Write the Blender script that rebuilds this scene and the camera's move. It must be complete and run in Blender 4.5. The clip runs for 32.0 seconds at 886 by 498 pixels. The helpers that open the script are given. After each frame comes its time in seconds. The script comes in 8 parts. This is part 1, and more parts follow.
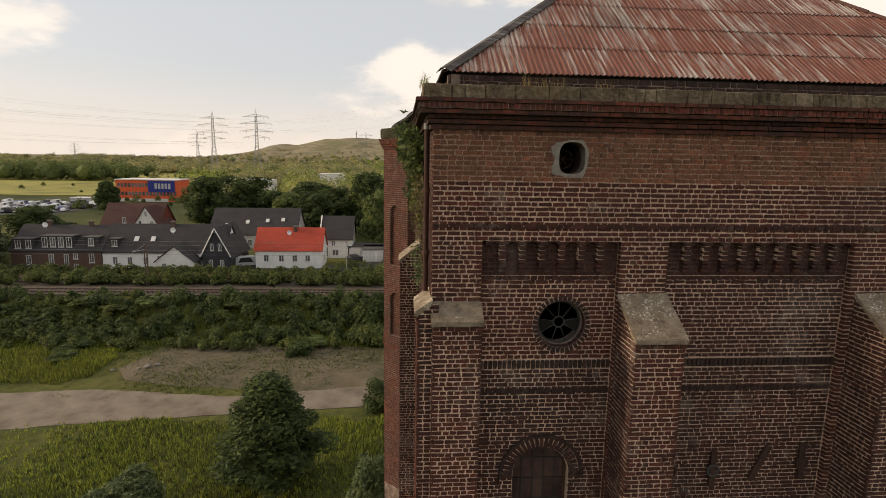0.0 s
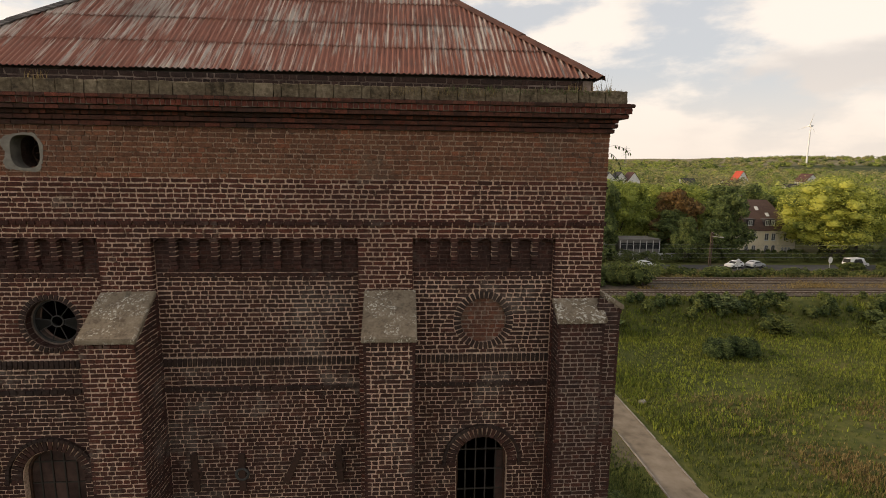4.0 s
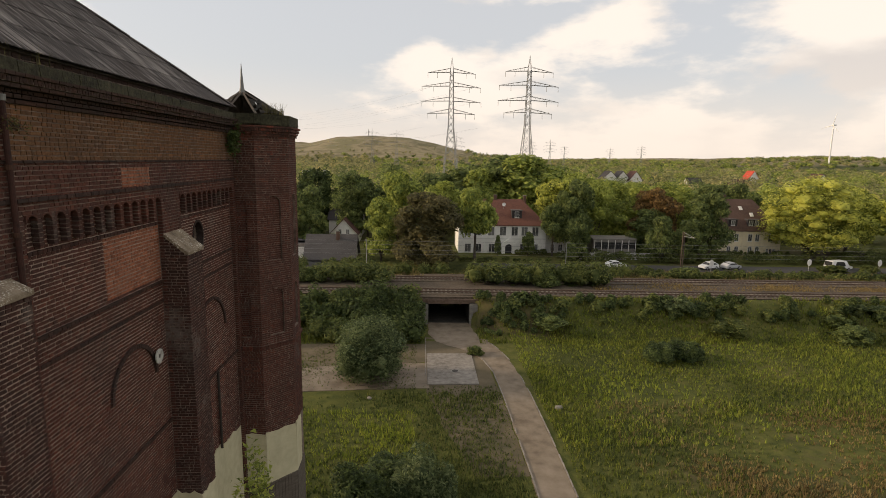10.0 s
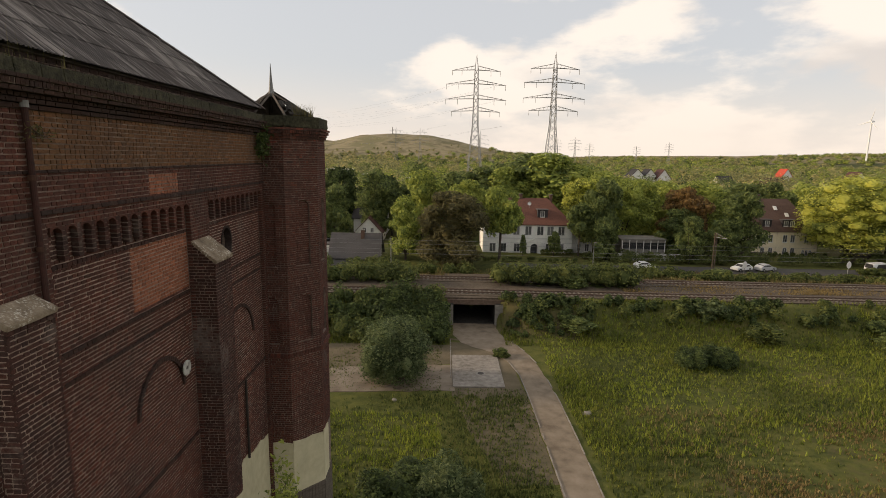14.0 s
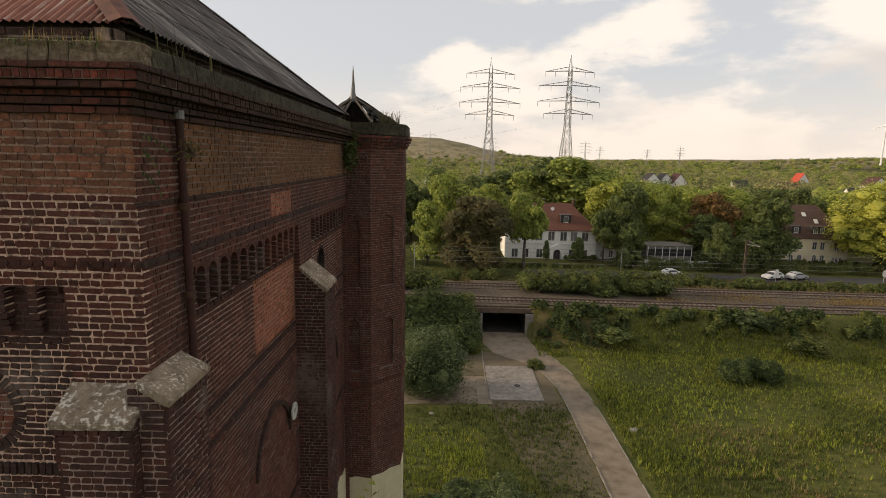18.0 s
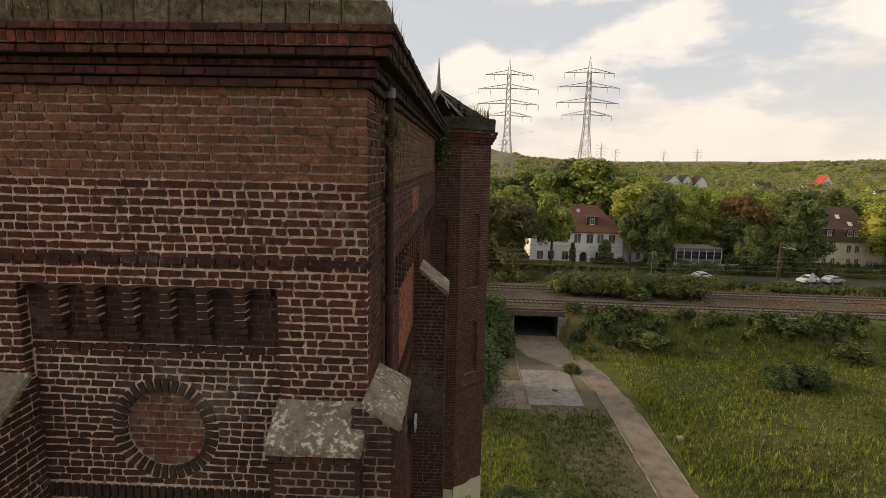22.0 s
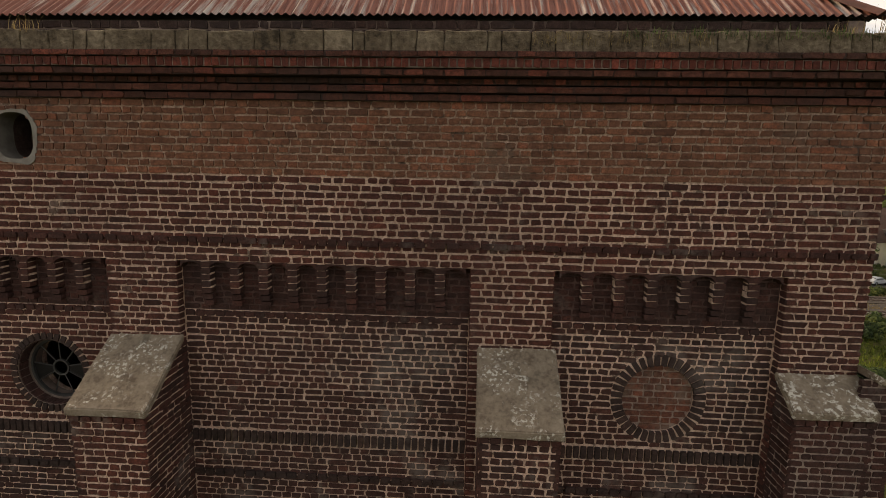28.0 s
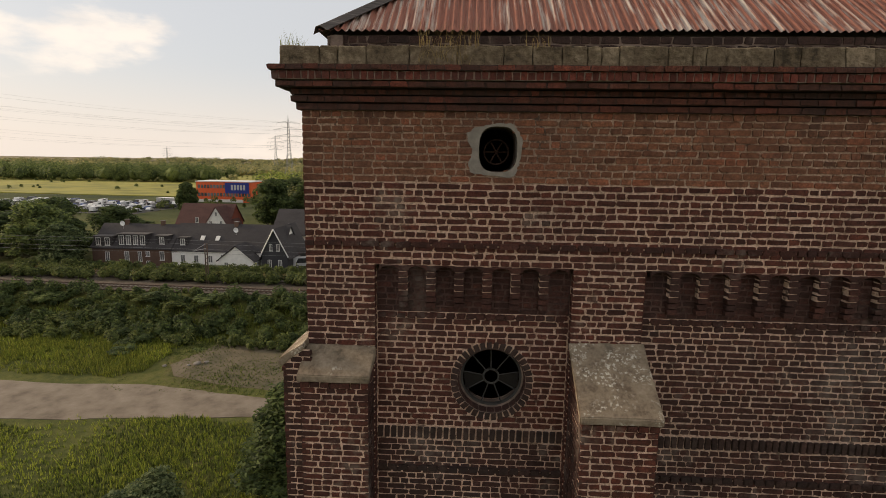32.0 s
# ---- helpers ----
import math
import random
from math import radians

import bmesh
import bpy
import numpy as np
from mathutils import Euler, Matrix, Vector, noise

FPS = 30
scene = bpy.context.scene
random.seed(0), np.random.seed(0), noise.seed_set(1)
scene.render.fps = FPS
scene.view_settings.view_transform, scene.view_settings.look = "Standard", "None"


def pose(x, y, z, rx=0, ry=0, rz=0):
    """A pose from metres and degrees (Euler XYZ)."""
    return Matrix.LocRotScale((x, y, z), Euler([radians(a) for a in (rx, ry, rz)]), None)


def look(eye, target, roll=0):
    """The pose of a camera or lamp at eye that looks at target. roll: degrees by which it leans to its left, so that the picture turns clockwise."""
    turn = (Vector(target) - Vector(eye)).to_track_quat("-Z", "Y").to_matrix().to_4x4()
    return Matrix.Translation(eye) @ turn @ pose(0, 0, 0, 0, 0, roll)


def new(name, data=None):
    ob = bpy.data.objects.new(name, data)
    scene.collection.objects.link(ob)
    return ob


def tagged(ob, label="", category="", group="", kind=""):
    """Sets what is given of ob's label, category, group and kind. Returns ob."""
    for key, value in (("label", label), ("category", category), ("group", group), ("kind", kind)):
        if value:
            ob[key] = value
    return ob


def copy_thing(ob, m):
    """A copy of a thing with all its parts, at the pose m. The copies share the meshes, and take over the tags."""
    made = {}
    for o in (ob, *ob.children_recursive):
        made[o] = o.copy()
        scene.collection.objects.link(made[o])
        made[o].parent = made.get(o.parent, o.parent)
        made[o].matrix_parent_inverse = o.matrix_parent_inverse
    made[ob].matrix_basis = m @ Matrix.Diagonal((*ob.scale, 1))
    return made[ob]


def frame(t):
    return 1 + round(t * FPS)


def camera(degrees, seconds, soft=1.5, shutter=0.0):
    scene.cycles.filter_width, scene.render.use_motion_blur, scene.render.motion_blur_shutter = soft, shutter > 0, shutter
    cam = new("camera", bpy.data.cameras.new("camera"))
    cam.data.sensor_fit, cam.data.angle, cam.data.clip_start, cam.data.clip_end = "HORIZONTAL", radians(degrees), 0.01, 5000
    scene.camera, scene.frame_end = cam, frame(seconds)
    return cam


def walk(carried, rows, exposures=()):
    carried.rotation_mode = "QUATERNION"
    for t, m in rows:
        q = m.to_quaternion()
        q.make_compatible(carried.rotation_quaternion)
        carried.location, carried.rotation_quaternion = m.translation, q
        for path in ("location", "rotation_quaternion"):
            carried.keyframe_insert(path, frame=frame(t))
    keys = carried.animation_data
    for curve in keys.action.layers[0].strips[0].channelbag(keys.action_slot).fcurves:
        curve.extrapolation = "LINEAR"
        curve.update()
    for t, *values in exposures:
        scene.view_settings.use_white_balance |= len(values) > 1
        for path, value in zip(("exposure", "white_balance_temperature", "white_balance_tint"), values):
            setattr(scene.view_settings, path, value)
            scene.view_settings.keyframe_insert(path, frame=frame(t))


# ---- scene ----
cam = camera(79.8, 32.0, soft=0.55)
METRES, EYE, TILT, LEAN, TURN = 38.0, 23.2, 0.0, 0.0, -4.5
ROWS = [
    (0.0, 0.0, 0.0, 0.0, 0.16, -9.38, -0.96),
    (0.5, 0.0167, -0.0026, -0.0015, 0.15, -9.35, -0.88),
    (1.0, 0.0389, -0.0042, -0.002, 0.13, -9.37, -0.78),
    (1.5, 0.0657, -0.0048, -0.0018, 0.11, -9.37, -0.76),
    (2.0, 0.0959, -0.004, -0.0015, 0.14, -9.35, -0.75),
    (2.5, 0.1288, -0.002, -0.0003, 0.15, -9.39, -0.7),
    (3.0, 0.1636, 0.0015, 0.0005, 0.19, -9.46, -0.68),
    (3.5, 0.1989, 0.005, 0.0005, 0.2, -9.42, -0.67),
    (4.0, 0.2342, 0.009, 0.0005, 0.19, -9.44, -0.68),
    (4.5, 0.2689, 0.0137, 0.0001, 0.21, -9.44, -0.65),
    (6.5, 0.3958, 0.034, -0.0022, 0.49, -9.47, -0.64),
    (7.0, 0.4235, 0.0407, -0.003, 0.64, -9.48, -0.65),
    (7.5, 0.4501, 0.047, -0.0034, 0.81, -9.52, -0.71),
    (8.0, 0.4736, 0.0544, -0.004, 1.03, -9.55, -0.79),
    (8.5, 0.4933, 0.0593, -0.0047, 1.3, -9.55, -0.87),
    (9.0, 0.504, 0.06, -0.0055, 1.71, -9.58, -0.92),
    (9.5, 0.5046, 0.0588, -0.0063, 2.0, -9.63, -0.99),
    (10.0, 0.5008, 0.0599, -0.0066, 2.05, -9.63, -0.99),
    (10.5, 0.4984, 0.0593, -0.0053, 2.5, -9.65, -0.95),
    (11.0, 0.4997, 0.0596, -0.005, 2.95, -9.7, -0.89),
    (11.5, 0.5025, 0.0609, -0.0049, 3.32, -9.78, -0.85),
    (12.0, 0.5042, 0.0638, -0.0049, 3.64, -9.83, -0.83),
    (12.5, 0.5045, 0.0675, -0.0046, 3.94, -9.89, -0.88),
    (13.0, 0.5017, 0.0717, -0.0035, 4.17, -9.91, -0.93),
    (13.5, 0.4966, 0.0756, -0.0026, 4.36, -9.9, -0.94),
    (14.0, 0.4902, 0.0796, -0.0021, 4.54, -9.91, -0.94),
    (14.5, 0.4825, 0.084, -0.0013, 4.67, -9.89, -0.96),
    (16.5, 0.4423, 0.1037, 0.0023, 5.05, -9.74, -1.05),
    (17.0, 0.4309, 0.109, 0.0024, 5.15, -9.71, -1.09),
    (17.5, 0.4194, 0.1137, 0.0028, 5.28, -9.68, -1.13),
    (18.0, 0.4083, 0.1179, 0.0035, 5.4, -9.64, -1.14),
    (18.5, 0.398, 0.1216, 0.0037, 5.51, -9.61, -1.1),
    (19.0, 0.3873, 0.1249, 0.0035, 5.62, -9.57, -1.09),
    (19.5, 0.3779, 0.1277, 0.0031, 5.74, -9.56, -1.1),
    (20.0, 0.3721, 0.1297, 0.002, 5.94, -9.5, -1.14),
    (20.5, 0.3669, 0.1307, 0.0007, 6.12, -9.5, -1.14),
    (21.0, 0.3599, 0.132, -0.0005, 6.33, -9.47, -1.13),
    (21.5, 0.3515, 0.1328, -0.0016, 6.57, -9.44, -1.11),
    (22.0, 0.3425, 0.1326, -0.0024, 6.82, -9.45, -1.11),
    (22.5, 0.3349, 0.1304, -0.0028, 7.03, -9.45, -1.05),
    (23.0, 0.328, 0.1264, -0.0032, 7.26, -9.46, -1.02),
    (23.5, 0.3216, 0.122, -0.0034, 7.46, -9.46, -0.98),
    (24.0, 0.3155, 0.1175, -0.0033, 7.6, -9.45, -0.99),
    (24.5, 0.3084, 0.1131, -0.0036, 7.7, -9.43, -0.97),
    (26.5, 0.2591, 0.0989, -0.0032, 8.02, -9.45, -1.0),
    (27.0, 0.243, 0.0958, -0.0031, 8.02, -9.35, -1.02),
    (27.5, 0.2258, 0.0936, -0.0033, 8.03, -9.32, -1.01),
    (28.0, 0.208, 0.0924, -0.0031, 8.04, -9.4, -0.98),
    (28.5, 0.1895, 0.0914, -0.0027, 8.03, -9.44, -0.97),
    (29.0, 0.171, 0.09, -0.0022, 8.02, -9.35, -0.94),
    (29.5, 0.1532, 0.088, -0.0017, 8.02, -9.3, -0.95),
    (30.0, 0.1361, 0.0851, -0.0013, 8.04, -9.23, -0.92),
    (30.5, 0.1185, 0.0825, -0.0013, 7.99, -9.21, -0.93),
    (31.0, 0.1001, 0.0797, -0.0015, 7.9, -9.2, -0.92),
    (31.5, 0.0812, 0.0749, -0.0019, 7.74, -9.2, -0.9),
    (32.0, 0.0613, 0.0695, -0.002, 7.56, -9.22, -0.88),
]
walk(cam, [(t, pose(0, 0, EYE, TILT, LEAN, TURN) @ pose(METRES * x, METRES * y, METRES * z, 90 + pitch, roll, yaw)) for t, x, y, z, yaw, pitch, roll in ROWS],
     exposures=[(0.0, 0.0, 7100, 14), (32.0, 0.0, 7100, 14)])

# ---- world and sun ----
SUN_EL, SUN_AZ = 17.0, 277.0      # degrees; azimuth clockwise from +y
world = bpy.data.worlds.new("sky")
scene.world = world
world.use_nodes = True
wn = world.node_tree
wn.nodes.clear()


def wnode(kind, **vals):
    nd = wn.nodes.new(kind)
    for k, v in vals.items():
        if k in nd.inputs:
            nd.inputs[k].default_value = v
    return nd


def wmath(op, a, b=None):
    nd = wn.nodes.new("ShaderNodeMath")
    nd.operation = op
    for i, s in enumerate((a, b)):
        if s is None:
            continue
        if isinstance(s, (int, float)):
            nd.inputs[i].default_value = s
        else:
            wn.links.new(s, nd.inputs[i])
    return nd.outputs[0]


sky = wn.nodes.new("ShaderNodeTexSky")
sky.sky_type = "NISHITA"
sky.sun_disc = False
sky.sun_elevation, sky.sun_rotation = radians(SUN_EL), radians(SUN_AZ)
sky.air_density, sky.dust_density, sky.ozone_density = 1.0, 2.2, 1.0
tc = wn.nodes.new("ShaderNodeTexCoord")
sep = wn.nodes.new("ShaderNodeSeparateXYZ")
wn.links.new(tc.outputs["Generated"], sep.inputs[0])
com = wn.nodes.new("ShaderNodeCombineXYZ")
wn.links.new(sep.outputs[0], com.inputs[0])
wn.links.new(sep.outputs[1], com.inputs[1])
wn.links.new(wmath("MULTIPLY", sep.outputs[2], 2.6), com.inputs[2])


def wnoise(scale, detail, rough, off):
    mp = wn.nodes.new("ShaderNodeMapping")
    mp.inputs["Location"].default_value = off
    wn.links.new(com.outputs[0], mp.inputs[0])
    nz = wnode("ShaderNodeTexNoise", Scale=scale, Detail=detail, Roughness=rough)
    wn.links.new(mp.outputs[0], nz.inputs["Vector"])
    return nz.outputs["Fac"]


def wramp(fac, a, b):
    mr = wn.nodes.new("ShaderNodeMapRange")
    mr.interpolation_type = "SMOOTHSTEP"
    mr.inputs["From Min"].default_value, mr.inputs["From Max"].default_value = a, b
    wn.links.new(fac, mr.inputs["Value"])
    return mr.outputs[0]


def wmix(fac, a, b):
    mx = wn.nodes.new("ShaderNodeMix")
    mx.data_type = "RGBA"
    for s, i in ((fac, 0), (a, 6), (b, 7)):
        if isinstance(s, tuple):
            mx.inputs[i].default_value = (*s, 1)
        elif isinstance(s, float):
            mx.inputs[i].default_value = s
        else:
            wn.links.new(s, mx.inputs[i])
    return mx.outputs[2]


SKY_GAIN = 0.10
gain = wn.nodes.new("ShaderNodeVectorMath")
gain.operation = "SCALE"
gain.inputs["Scale"].default_value = SKY_GAIN
wn.links.new(sky.outputs[0], gain.inputs[0])
veil = wmix(0.72, gain.outputs[0], (0.66, 0.71, 0.765))
cloud_mask = wramp(wnoise(2.3, 9.0, 0.55, (7.3, 1.9, 0)), 0.49, 0.58)
cloud_shade = wramp(wnoise(3.1, 6.0, 0.5, (7.25, 1.9, 0.35)), 0.46, 0.64)
cloud_col = wmix(cloud_shade, (0.93, 0.88, 0.81), (0.66, 0.64, 0.62))
clouds = wmix(wmath("MULTIPLY", cloud_mask, 0.85), veil, cloud_col)
glow = wramp(sep.outputs[2], 0.17, -0.02)
horizon = wmix(wmath("MULTIPLY", glow, 0.8), clouds, (0.83, 0.762, 0.688))
bg = wn.nodes.new("ShaderNodeBackground")
bg.inputs["Strength"].default_value = 1.14
wn.links.new(horizon, bg.inputs["Color"])
wo = wn.nodes.new("ShaderNodeOutputWorld")
wn.links.new(bg.outputs[0], wo.inputs[0])

sun = new("sun", bpy.data.lights.new("sun", "SUN"))
sun.data.energy, sun.data.angle, sun.data.color = 3.5, radians(10), (1.0, 0.82, 0.60)
sd = Vector((math.sin(radians(SUN_AZ)) * math.cos(radians(SUN_EL)), math.cos(radians(SUN_AZ)) * math.cos(radians(SUN_EL)), math.sin(radians(SUN_EL))))
sun.matrix_world = look(sd * 200, (0, 0, 0))


# ---- materials ----
class Nodes:
    """A short hand for one material's node tree."""

    def __init__(self, name):
        self.m = bpy.data.materials.new(name)
        self.m.use_nodes = True
        self.t = self.m.node_tree
        self.b = self.t.nodes["Principled BSDF"]
        self.geo = self.t.nodes.new("ShaderNodeNewGeometry")

    def node(self, kind, **vals):
        nd = self.t.nodes.new(kind)
        for k, v in vals.items():
            nd.inputs[k].default_value = v
        return nd

    def link(self, a, b):
        self.t.links.new(a, b)

    def pos(self, stretch=(1, 1, 1)):
        mp = self.node("ShaderNodeMapping", Scale=stretch)
        self.link(self.geo.outputs["Position"], mp.inputs["Vector"])
        return mp.outputs[0]

    def noise(self, scale, detail=5.0, rough=0.6, vec=None, w=None):
        nz = self.node("ShaderNodeTexNoise", Scale=scale, Detail=detail, Roughness=rough)
        self.link(vec or self.geo.outputs["Position"], nz.inputs["Vector"])
        return nz.outputs["Fac"]

    def math(self, op, a, b=None, c=None):
        nd = self.t.nodes.new("ShaderNodeMath")
        nd.operation = op
        for i, s in enumerate((a, b, c)):
            if s is None:
                continue
            if isinstance(s, (int, float)):
                nd.inputs[i].default_value = s
            else:
                self.link(s, nd.inputs[i])
        return nd.outputs[0]

    def ramp(self, fac, cols, lo=0.3, hi=0.7, sharp=False):
        cr = self.t.nodes.new("ShaderNodeValToRGB")
        el = cr.color_ramp.elements
        if sharp:
            cr.color_ramp.interpolation = "CONSTANT"
        n = len(cols)
        for i, c in enumerate(cols):
            p = lo + (hi - lo) * i / max(n - 1, 1)
            e = el[i] if i < 2 else el.new(p)
            e.position, e.color = p, (*c, 1)
        self.link(fac, cr.inputs[0])
        return cr.outputs[0]

    def step(self, fac, a, b):
        mr = self.node("ShaderNodeMapRange")
        mr.inputs["From Min"].default_value, mr.inputs["From Max"].default_value = a, b
        self.link(fac, mr.inputs["Value"])
        return mr.outputs[0]

    def mix(self, fac, a, b, blend="MIX"):
        mx = self.t.nodes.new("ShaderNodeMix")
        mx.data_type, mx.blend_type = "RGBA", blend
        for s, i in ((fac, 0), (a, 6), (b, 7)):
            if isinstance(s, tuple):
                mx.inputs[i].default_value = (*s, 1)
            elif isinstance(s, (int, float)):
                mx.inputs[i].default_value = s
            else:
                self.link(s, mx.inputs[i])
        return mx.outputs[2]

    def rnd(self):
        oi = self.t.nodes.new("ShaderNodeObjectInfo")
        s = self.math("ADD", oi.outputs["Random"], self.geo.outputs["Random Per Island"])
        return self.math("FRACT", s)

    def bump(self, height, strength=0.3, dist=0.01):
        bp = self.node("ShaderNodeBump", Strength=strength, Distance=dist)
        self.link(height, bp.inputs["Height"])
        self.link(bp.outputs[0], self.b.inputs["Normal"])

    def done(self, col, rough=0.85, metal=0.0, spec=0.3):
        if isinstance(col, tuple):
            self.b.inputs["Base Color"].default_value = (*col, 1)
        else:
            self.link(col, self.b.inputs["Base Color"])
        self.b.inputs["Roughness"].default_value = rough
        self.b.inputs["Metallic"].default_value = metal
        self.b.inputs["Specular IOR Level"].default_value = spec
        return self.m


def surf(name, cols, scale=3.0, big=0.4, rough=0.85, bump=0.3, bscale=40.0, stretch=(1, 1, 1), vary=0.0, metal=0.0, spec=0.3, dist=0.01):
    """A plain weathered surface: two scales of noise, optional change from piece to piece, fine relief."""
    g = Nodes(name)
    v = g.pos(stretch)
    f = g.math("ADD", g.math("MULTIPLY", g.noise(scale, vec=v), 0.6), g.math("MULTIPLY", g.noise(big, 3.0, vec=v), 0.4))
    if vary:
        f = g.math("ADD", f, g.math("MULTIPLY", g.math("SUBTRACT", g.rnd(), 0.5), vary))
    col = g.ramp(f, cols, 0.36, 0.64)
    if bump:
        g.bump(g.noise(bscale, 4.0, vec=v), bump, dist)
    return g.done(col, rough, metal, spec)


def brick_mat(name, cols, grime, amount, soot=0.5):
    """Fired clay bricks: each one its own tone, with soot in patches and mortar smeared over some."""
    g = Nodes(name)
    col = g.ramp(g.rnd(), cols, 0.0, 1.0)
    own = g.math("FRACT", g.math("MULTIPLY", g.rnd(), 7.31))
    col = g.mix(1.0, col, g.ramp(own, [(0.74, 0.74, 0.75), (0.98, 0.98, 0.98), (1.05, 1.03, 1.02), (1.34, 1.27, 1.22)], 0.0, 1.0), "MULTIPLY")
    fine = g.step(g.noise(48.0, 6.0, 0.7), 0.40, 0.62)
    col = g.mix(g.math("MULTIPLY", fine, 0.62), col, tuple(c * 0.30 for c in cols[0]))
    pale = g.step(g.noise(95.0, 3.0, 0.6), 0.58, 0.72)
    col = g.mix(g.math("MULTIPLY", pale, 0.35), col, grime)
    edge = g.step(g.noise(7.0, 5.0, 0.65), 0.36, 0.66)
    col = g.mix(g.math("MULTIPLY", edge, 0.45), col, tuple(c * 0.62 for c in cols[1]))
    blotch = g.noise(16.0, 4.0)
    col = g.mix(0.55, col, g.mix(1.0, col, g.ramp(blotch, [(0.45, 0.42, 0.40), (1.5, 1.45, 1.42)], 0.34, 0.66), "MULTIPLY"))
    smear = g.step(g.math("ADD", g.noise(0.9, 4.0), g.math("MULTIPLY", g.noise(9.0, 4.0), 0.5)), 0.86 - amount, 1.02 - amount)
    col = g.mix(g.math("MULTIPLY", smear, 0.75), col, grime)
    black = g.step(g.math("ADD", g.noise(0.55, 5.0), g.math("MULTIPLY", g.noise(4.0, 3.0), 0.35)), 0.62, 0.86)
    col = g.mix(g.math("MULTIPLY", black, soot), col, (0.035, 0.028, 0.026))
    g.bump(g.math("ADD", g.noise(38.0, 6.0, 0.65), g.math("MULTIPLY", g.noise(150.0, 2.0), 0.5)), 0.75, 0.011)
    return g.done(col, 0.9, 0.0, 0.2)


def mortar_mat(name):
    """Old lime mortar: brown in the rebuilt top zone, pale tan below, grey with soot in patches."""
    g = Nodes(name)
    sp = g.t.nodes.new("ShaderNodeSeparateXYZ")
    g.link(g.geo.outputs["Position"], sp.inputs[0])
    n = g.noise(14.0, 5.0)
    pale = g.ramp(g.noise(26.0, 6.0, 0.7), [(0.36, 0.240, 0.178), (0.64, 0.455, 0.345), (0.80, 0.610, 0.485)], 0.36, 0.64)
    brown = g.ramp(g.noise(26.0, 6.0, 0.7), [(0.17, 0.112, 0.080), (0.37, 0.255, 0.186), (0.54, 0.395, 0.30)], 0.36, 0.64)
    col = g.mix(g.step(g.math("ADD", sp.outputs[2], g.math("MULTIPLY", g.noise(2.0), 0.12)), 22.92, 22.99), pale, brown)
    low = g.step(g.math("ADD", g.noise(0.5, 4.0), g.math("MULTIPLY", g.noise(5.0), 0.3)), 0.55, 0.8)
    col = g.mix(g.math("MULTIPLY", low, 0.38), col, (0.15, 0.108, 0.092))
    # Dark flecks paint the shade of deep holes where mortar has fallen out.
    gone = g.step(g.math("ADD", g.noise(7.0, 5.0, 0.7), g.math("MULTIPLY", g.noise(1.3, 3.0), 0.3)), 0.72, 0.80)
    col = g.mix(g.math("MULTIPLY", gone, 0.8), col, (0.045, 0.032, 0.027))
    g.bump(g.noise(60.0, 5.0), 0.6, 0.008)
    return g.done(col, 0.95, 0.0, 0.15)


MORTAR = mortar_mat("lime_mortar")
JOINT_PALE = surf("pale_joint_mortar", [(0.14, 0.108, 0.088), (0.30, 0.24, 0.20)], 9.0, 1.0, 0.95, 0.4, 50.0)
MORTAR_DARK = surf("sooty_mortar", [(0.085, 0.060, 0.050), (0.15, 0.112, 0.092), (0.27, 0.205, 0.168)], 5.0, 0.5, 0.95, 0.5, 50.0)
BRICK_TOP = brick_mat("brick_red_brown", [(0.150, 0.072, 0.046), (0.245, 0.108, 0.064), (0.185, 0.086, 0.055), (0.272, 0.124, 0.073), (0.205, 0.093, 0.058), (0.300, 0.126, 0.071), (0.230, 0.108, 0.068), (0.365, 0.130, 0.072)], (0.135, 0.098, 0.072), 0.02, 0.32)
BRICK_MID = brick_mat("brick_dark_brown", [(0.068, 0.028, 0.023), (0.115, 0.042, 0.030), (0.082, 0.034, 0.027), (0.165, 0.052, 0.035), (0.097, 0.037, 0.029), (0.129, 0.046, 0.032)], (0.24, 0.19, 0.155), 0.0, 0.35)
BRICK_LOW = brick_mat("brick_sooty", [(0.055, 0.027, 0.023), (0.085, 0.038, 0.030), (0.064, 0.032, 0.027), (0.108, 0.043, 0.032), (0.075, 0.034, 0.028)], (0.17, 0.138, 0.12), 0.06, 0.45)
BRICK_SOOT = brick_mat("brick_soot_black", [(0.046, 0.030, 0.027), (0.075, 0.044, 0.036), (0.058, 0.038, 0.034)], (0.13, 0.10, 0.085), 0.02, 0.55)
BRICK_CORNICE = brick_mat("brick_cornice", [(0.065, 0.034, 0.026), (0.142, 0.054, 0.038), (0.088, 0.043, 0.033), (0.185, 0.066, 0.044), (0.107, 0.049, 0.037), (0.284, 0.078, 0.050)], (0.13, 0.10, 0.085), 0.0, 0.6)
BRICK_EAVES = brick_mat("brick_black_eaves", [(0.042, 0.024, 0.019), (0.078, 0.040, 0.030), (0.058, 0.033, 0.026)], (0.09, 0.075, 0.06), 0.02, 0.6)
BRICK_RED = brick_mat("brick_cornice_red", [(0.093, 0.038, 0.030), (0.204, 0.057, 0.040), (0.128, 0.046, 0.035), (0.281, 0.074, 0.050), (0.157, 0.050, 0.037)], (0.16, 0.12, 0.10), 0.0, 0.55)
BRICK_INFILL = brick_mat("brick_infill", [(0.124, 0.056, 0.040), (0.216, 0.083, 0.052), (0.154, 0.067, 0.045), (0.278, 0.095, 0.057)], (0.22, 0.165, 0.125), 0.05, 0.3)
